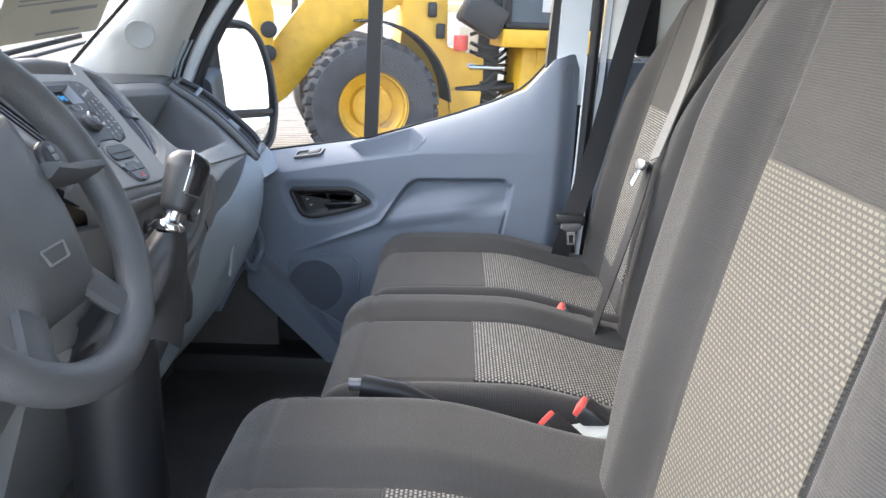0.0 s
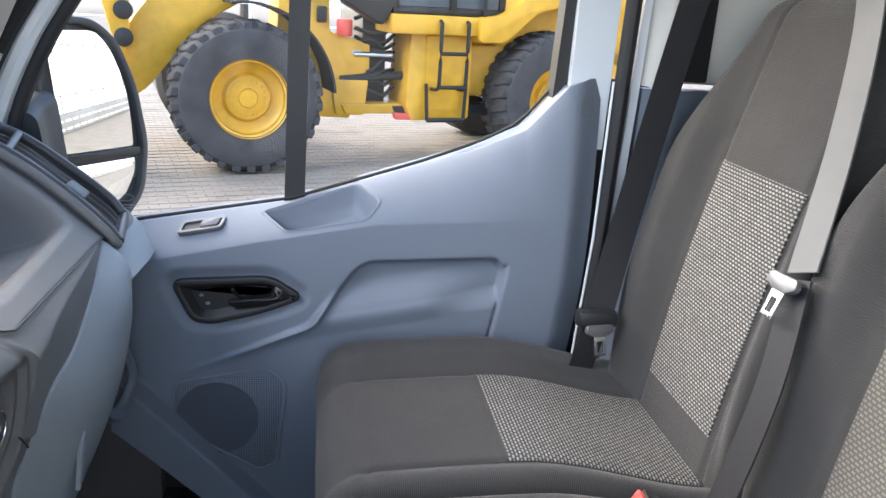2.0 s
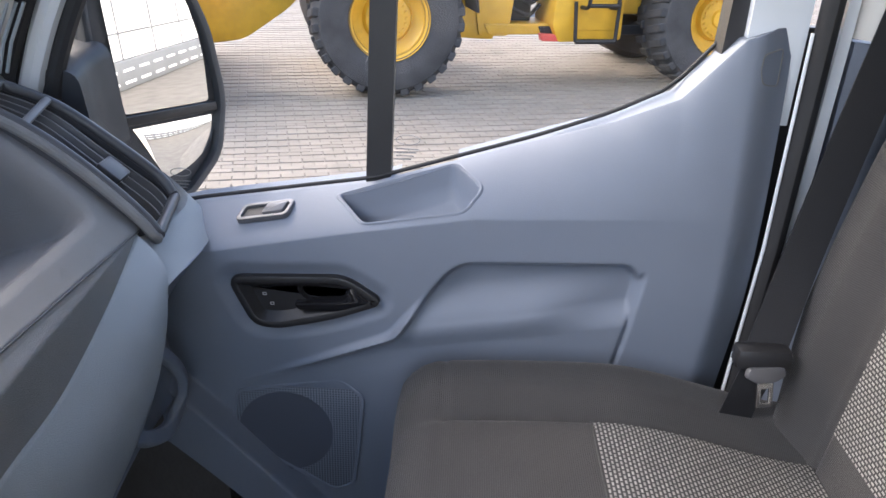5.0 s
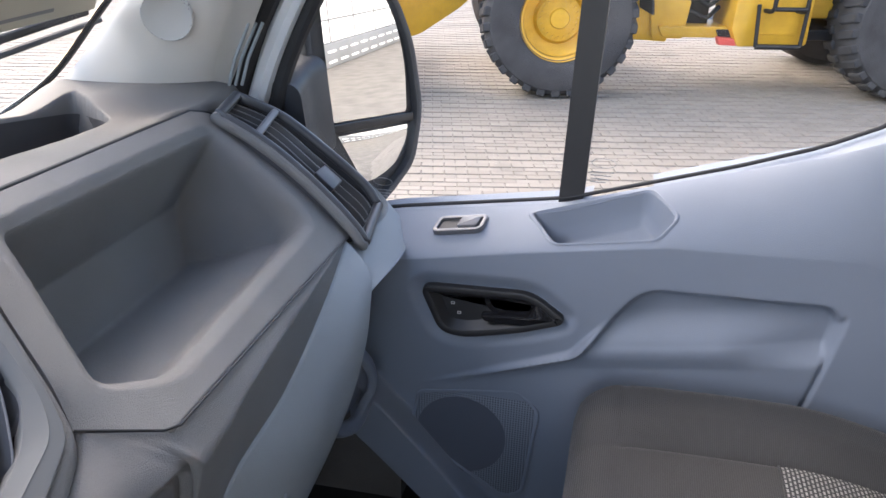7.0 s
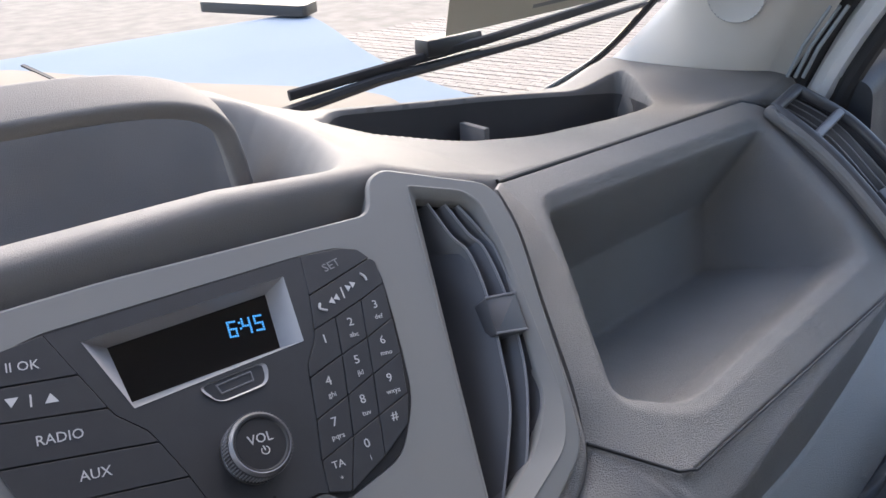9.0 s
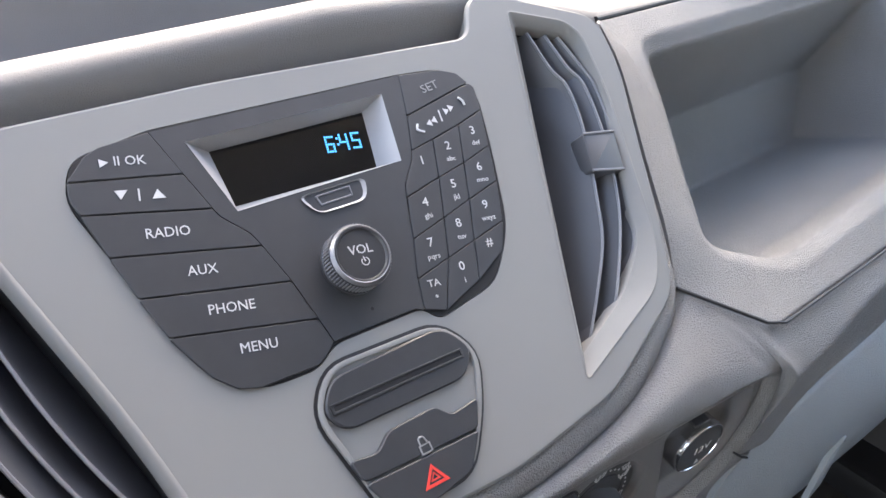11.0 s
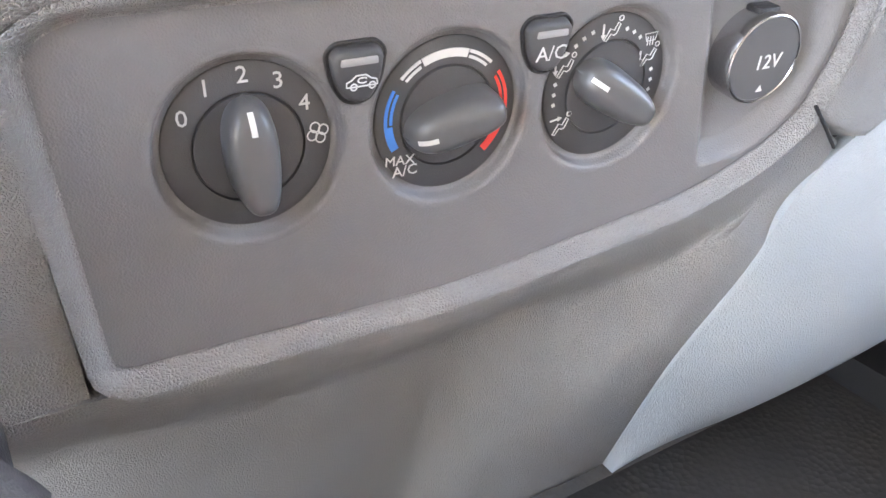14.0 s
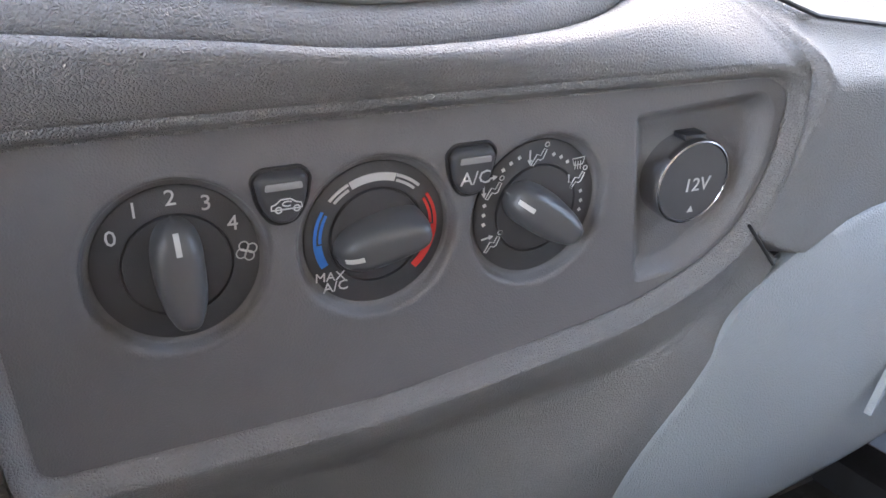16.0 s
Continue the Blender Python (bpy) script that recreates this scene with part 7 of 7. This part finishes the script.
def _cap(u, v):
    """Gloss plate over the crown and the rear of the knob."""
    p = Vector(_knob((-70 + 165 * u) / 360, 0.30 + 0.695 * v))
    return p + Vector((p.x, p.y, 0.25 * (p.z - 0.07))).normalized() * 0.0012


part("knob_cap", sheet(_cap, 28, 22, 0.001, (-1, 0, 0)), black_gloss, gear, "gloss black cap with shift pattern", m=GM, angle=70)
part("shift_pattern", join(*[box(-0.0096 + 0.0064 * k - 0.0005, -0.0096 + 0.0064 * k + 0.0005, -0.008, 0.008, 0.1005, 0.1024, 0) for k in range(4)], box(-0.010, 0.010, -0.0005, 0.0005, 0.1015, 0.1034, 0)), print_grey, gear, m=GM)
part("seam", tube([_cap(1.0, 1 - k / 20) for k in range(21)] + [_cap(1 - k / 16, 0.0) for k in range(1, 17)] + [_cap(0.0, k / 20) for k in range(1, 21)], 0.0011, 6), chrome, gear, "thin chrome line round the cap", m=GM)
part("collar", lathe([(0.016, -0.006), (0.0185, -0.003), (0.0190, 0.002), (0.0175, 0.006), (0.0125, 0.009), (0.0115, 0.014), (0.0120, 0.024), (0.0140, 0.030)], 36), chrome, gear, "chrome collar", m=GM)
def _boot(u, v):
    a = 2 * math.pi * u
    base = Vector((-0.385, -0.148, 1.325))
    c = KB.lerp(base, v)
    r = 0.020 + 0.055 * v ** 0.9
    f = 1 + 0.10 * math.sin(7 * a + 5 * v) * v + 0.05 * math.sin(3 * a + 9 * v)
    return c + Vector((r * f * math.cos(a) * 0.9, r * f * math.sin(a), 0.012 * math.sin(6 * a) * v))
part("boot", sheet(_boot, 48, 24), leather, gear, "wrinkled leather boot", angle=80)
def _housing(u, v):
    a = 2 * math.pi * u
    k = curve([(0, 0.75), (0.15, 1.0), (1, 1.05)], v)
    return (-0.42 + 0.06 * k * math.cos(a), -0.145 + 0.055 * k * math.sin(a), 1.33 - 0.44 * v + 0.03 * math.cos(a))
part("housing", sheet(_housing, 36, 12), black_plastic, gear, "black gear lever housing", angle=60)
part("reverse_collar", move(box(-0.010, 0.010, 0.020, 0.030, 0.030, 0.062, 0.004), Matrix.Identity(4)), black_gloss, gear, m=GM)

# ---- hand brake ----
brake = thing("hand_brake", "black hand brake lever beside the driver's seat", "hand brake")
part("grip", sweep([(-0.10, -0.055, 1.212), (-0.04, -0.055, 1.203), (0.06, -0.058, 1.155)], lambda t: disc(0.0165 - 0.003 * t, 14), False), black_plastic, brake)
part("button", sweep([(-0.118, -0.055, 1.213), (-0.100, -0.055, 1.213)], disc(0.009, 12), False), ring_grey, brake)
part("lever_base", sweep([(0.05, -0.058, 1.157), (0.16, -0.06, 1.02), (0.18, -0.06, 0.80)], disc(0.02, 10), False), black_plastic, brake)


# ---- belts and buckles ----
def strap(path, w, side=(0, 1, 0), t=0.0012):
    side = Vector(side).normalized()
    path = smooth_path(path, 6)
    bm = bmesh.new()
    rows = []
    for i, p in enumerate(path):
        d = (path[min(i + 1, len(path) - 1)] - path[max(0, i - 1)]).normalized()
        s = (side - d * side.dot(d)).normalized()
        n = d.cross(s)
        rows.append([bm.verts.new(p + s * a * w / 2 + n * b * t) for a, b in ((-1, -1), (1, -1), (1, 1), (-1, 1))])
    for a, b in zip(rows, rows[1:]):
        for j in range(4):
            bm.faces.new((a[j], a[(j + 1) % 4], b[(j + 1) % 4], b[j]))
    bm.faces.new(rows[0])
    bm.faces.new(rows[-1])
    return bm


def tongue(parent, m):
    o = rounded(mm((-24, 8), (24, 8), (27, -4), (12, -12), (-12, -12), (-27, -4)), 0.005)
    part("tongue_body", prism(o, -0.004, 0.004, 0.002), ring_grey, parent, m=m)
    part("tongue_plate", ring_prism(mm((-11, -8), (11, -8), (11, -44), (-11, -44)), mm((-5.5, -20), (5.5, -20), (5.5, -38), (-5.5, -38)), -0.0012, 0.0012, 0.0004), chrome, parent, "chrome belt tongue", m=m)


belt = thing("seat_belt", "pale grey seat belt hanging over the middle seat back", "seat belt")
part("webbing", strap([(0.525, 0.56, 1.86), (0.500, 0.50, 1.76), (0.452, 0.435, 1.62), (0.395, 0.375, 1.485)], 0.046, (0, 1, 0)), belt_grey, belt)
part("lower_webbing", strap([(0.388, 0.37, 1.478), (0.355, 0.335, 1.36), (0.318, 0.325, 1.22), (0.30, 0.335, 1.13)], 0.046, (0, 1, 0)), belt_black, belt, "black lower webbing")
ang = radians(20)
TM = Matrix(((0, math.sin(ang), -math.cos(ang), 0.372), (-1, 0.12, 0, 0.372), (0, math.cos(ang), math.sin(ang), 1.475), (0, 0, 0, 1)))
tongue(belt, TM)
belt2 = thing("seat_belt", "black seat belt hanging at the door pillar", "seat belt")
part("webbing", strap([(0.50, 0.865, 2.05), (0.43, 0.862, 1.70), (0.365, 0.835, 1.40), (0.315, 0.775, 1.262)], 0.050, (1, 0, 0)), belt_black, belt2)
part("anchor_webbing", strap([(0.312, 0.772, 1.245), (0.300, 0.770, 1.20), (0.29, 0.775, 1.14)], 0.046, (1, 0.1, 0)), belt_black, belt2, "stitched black anchor webbing")
part("belt_guide", box(0.275, 0.345, 0.755, 0.785, 1.245, 1.275, 0.008), black_plastic, belt2)
tongue(belt2, face((0.312, 0.752, 1.246), (0.98, 0.2, 0), (-0.05, 0.25, 0.97), (0.2, -0.95, 0.25)))


def buckle(x, y, z, turn, tilt, label):
    b = thing("belt_buckle", label, "belt buckle", pose(x, y, z, 0, tilt, turn), "belt buckles")
    part("body", box(-0.060, 0.002, -0.020, 0.020, -0.014, 0.014, 0.005), black_plastic, b)
    part("release_button", box(-0.003, 0.009, -0.0165, 0.0165, -0.0105, 0.0105, 0.003), red_button, b, "red release button")
    part("stalk", box(-0.16, -0.05, -0.01, 0.01, -0.003, 0.003, 0.002), black_plastic, b)


buckle(0.25, 0.384, 1.172, 175, -30, "black belt buckle with red button between passenger seats")
buckle(0.225, -0.045, 1.185, 160, -30, "black belt buckle with red button beside middle seat")
buckle(0.168, -0.092, 1.185, 150, -30, "black belt buckle with red button beside driver's seat")

# pale plastic cover between the driver's seat and the middle seat
part("seat_side_cover", sweep(smooth_path([(0.10, -0.075, 1.135), (0.20, -0.075, 1.150), (0.30, -0.072, 1.175)], 6), rounded([(-0.012, -0.03), (0.012, -0.03), (0.012, 0.022), (-0.012, 0.022)], 0.006), False, (0, 1, 0)), trim_light, bpy.data.objects["driver_seat"], "pale grey plastic seat side cover", m=bpy.data.objects["driver_seat"].matrix_basis.inverted())
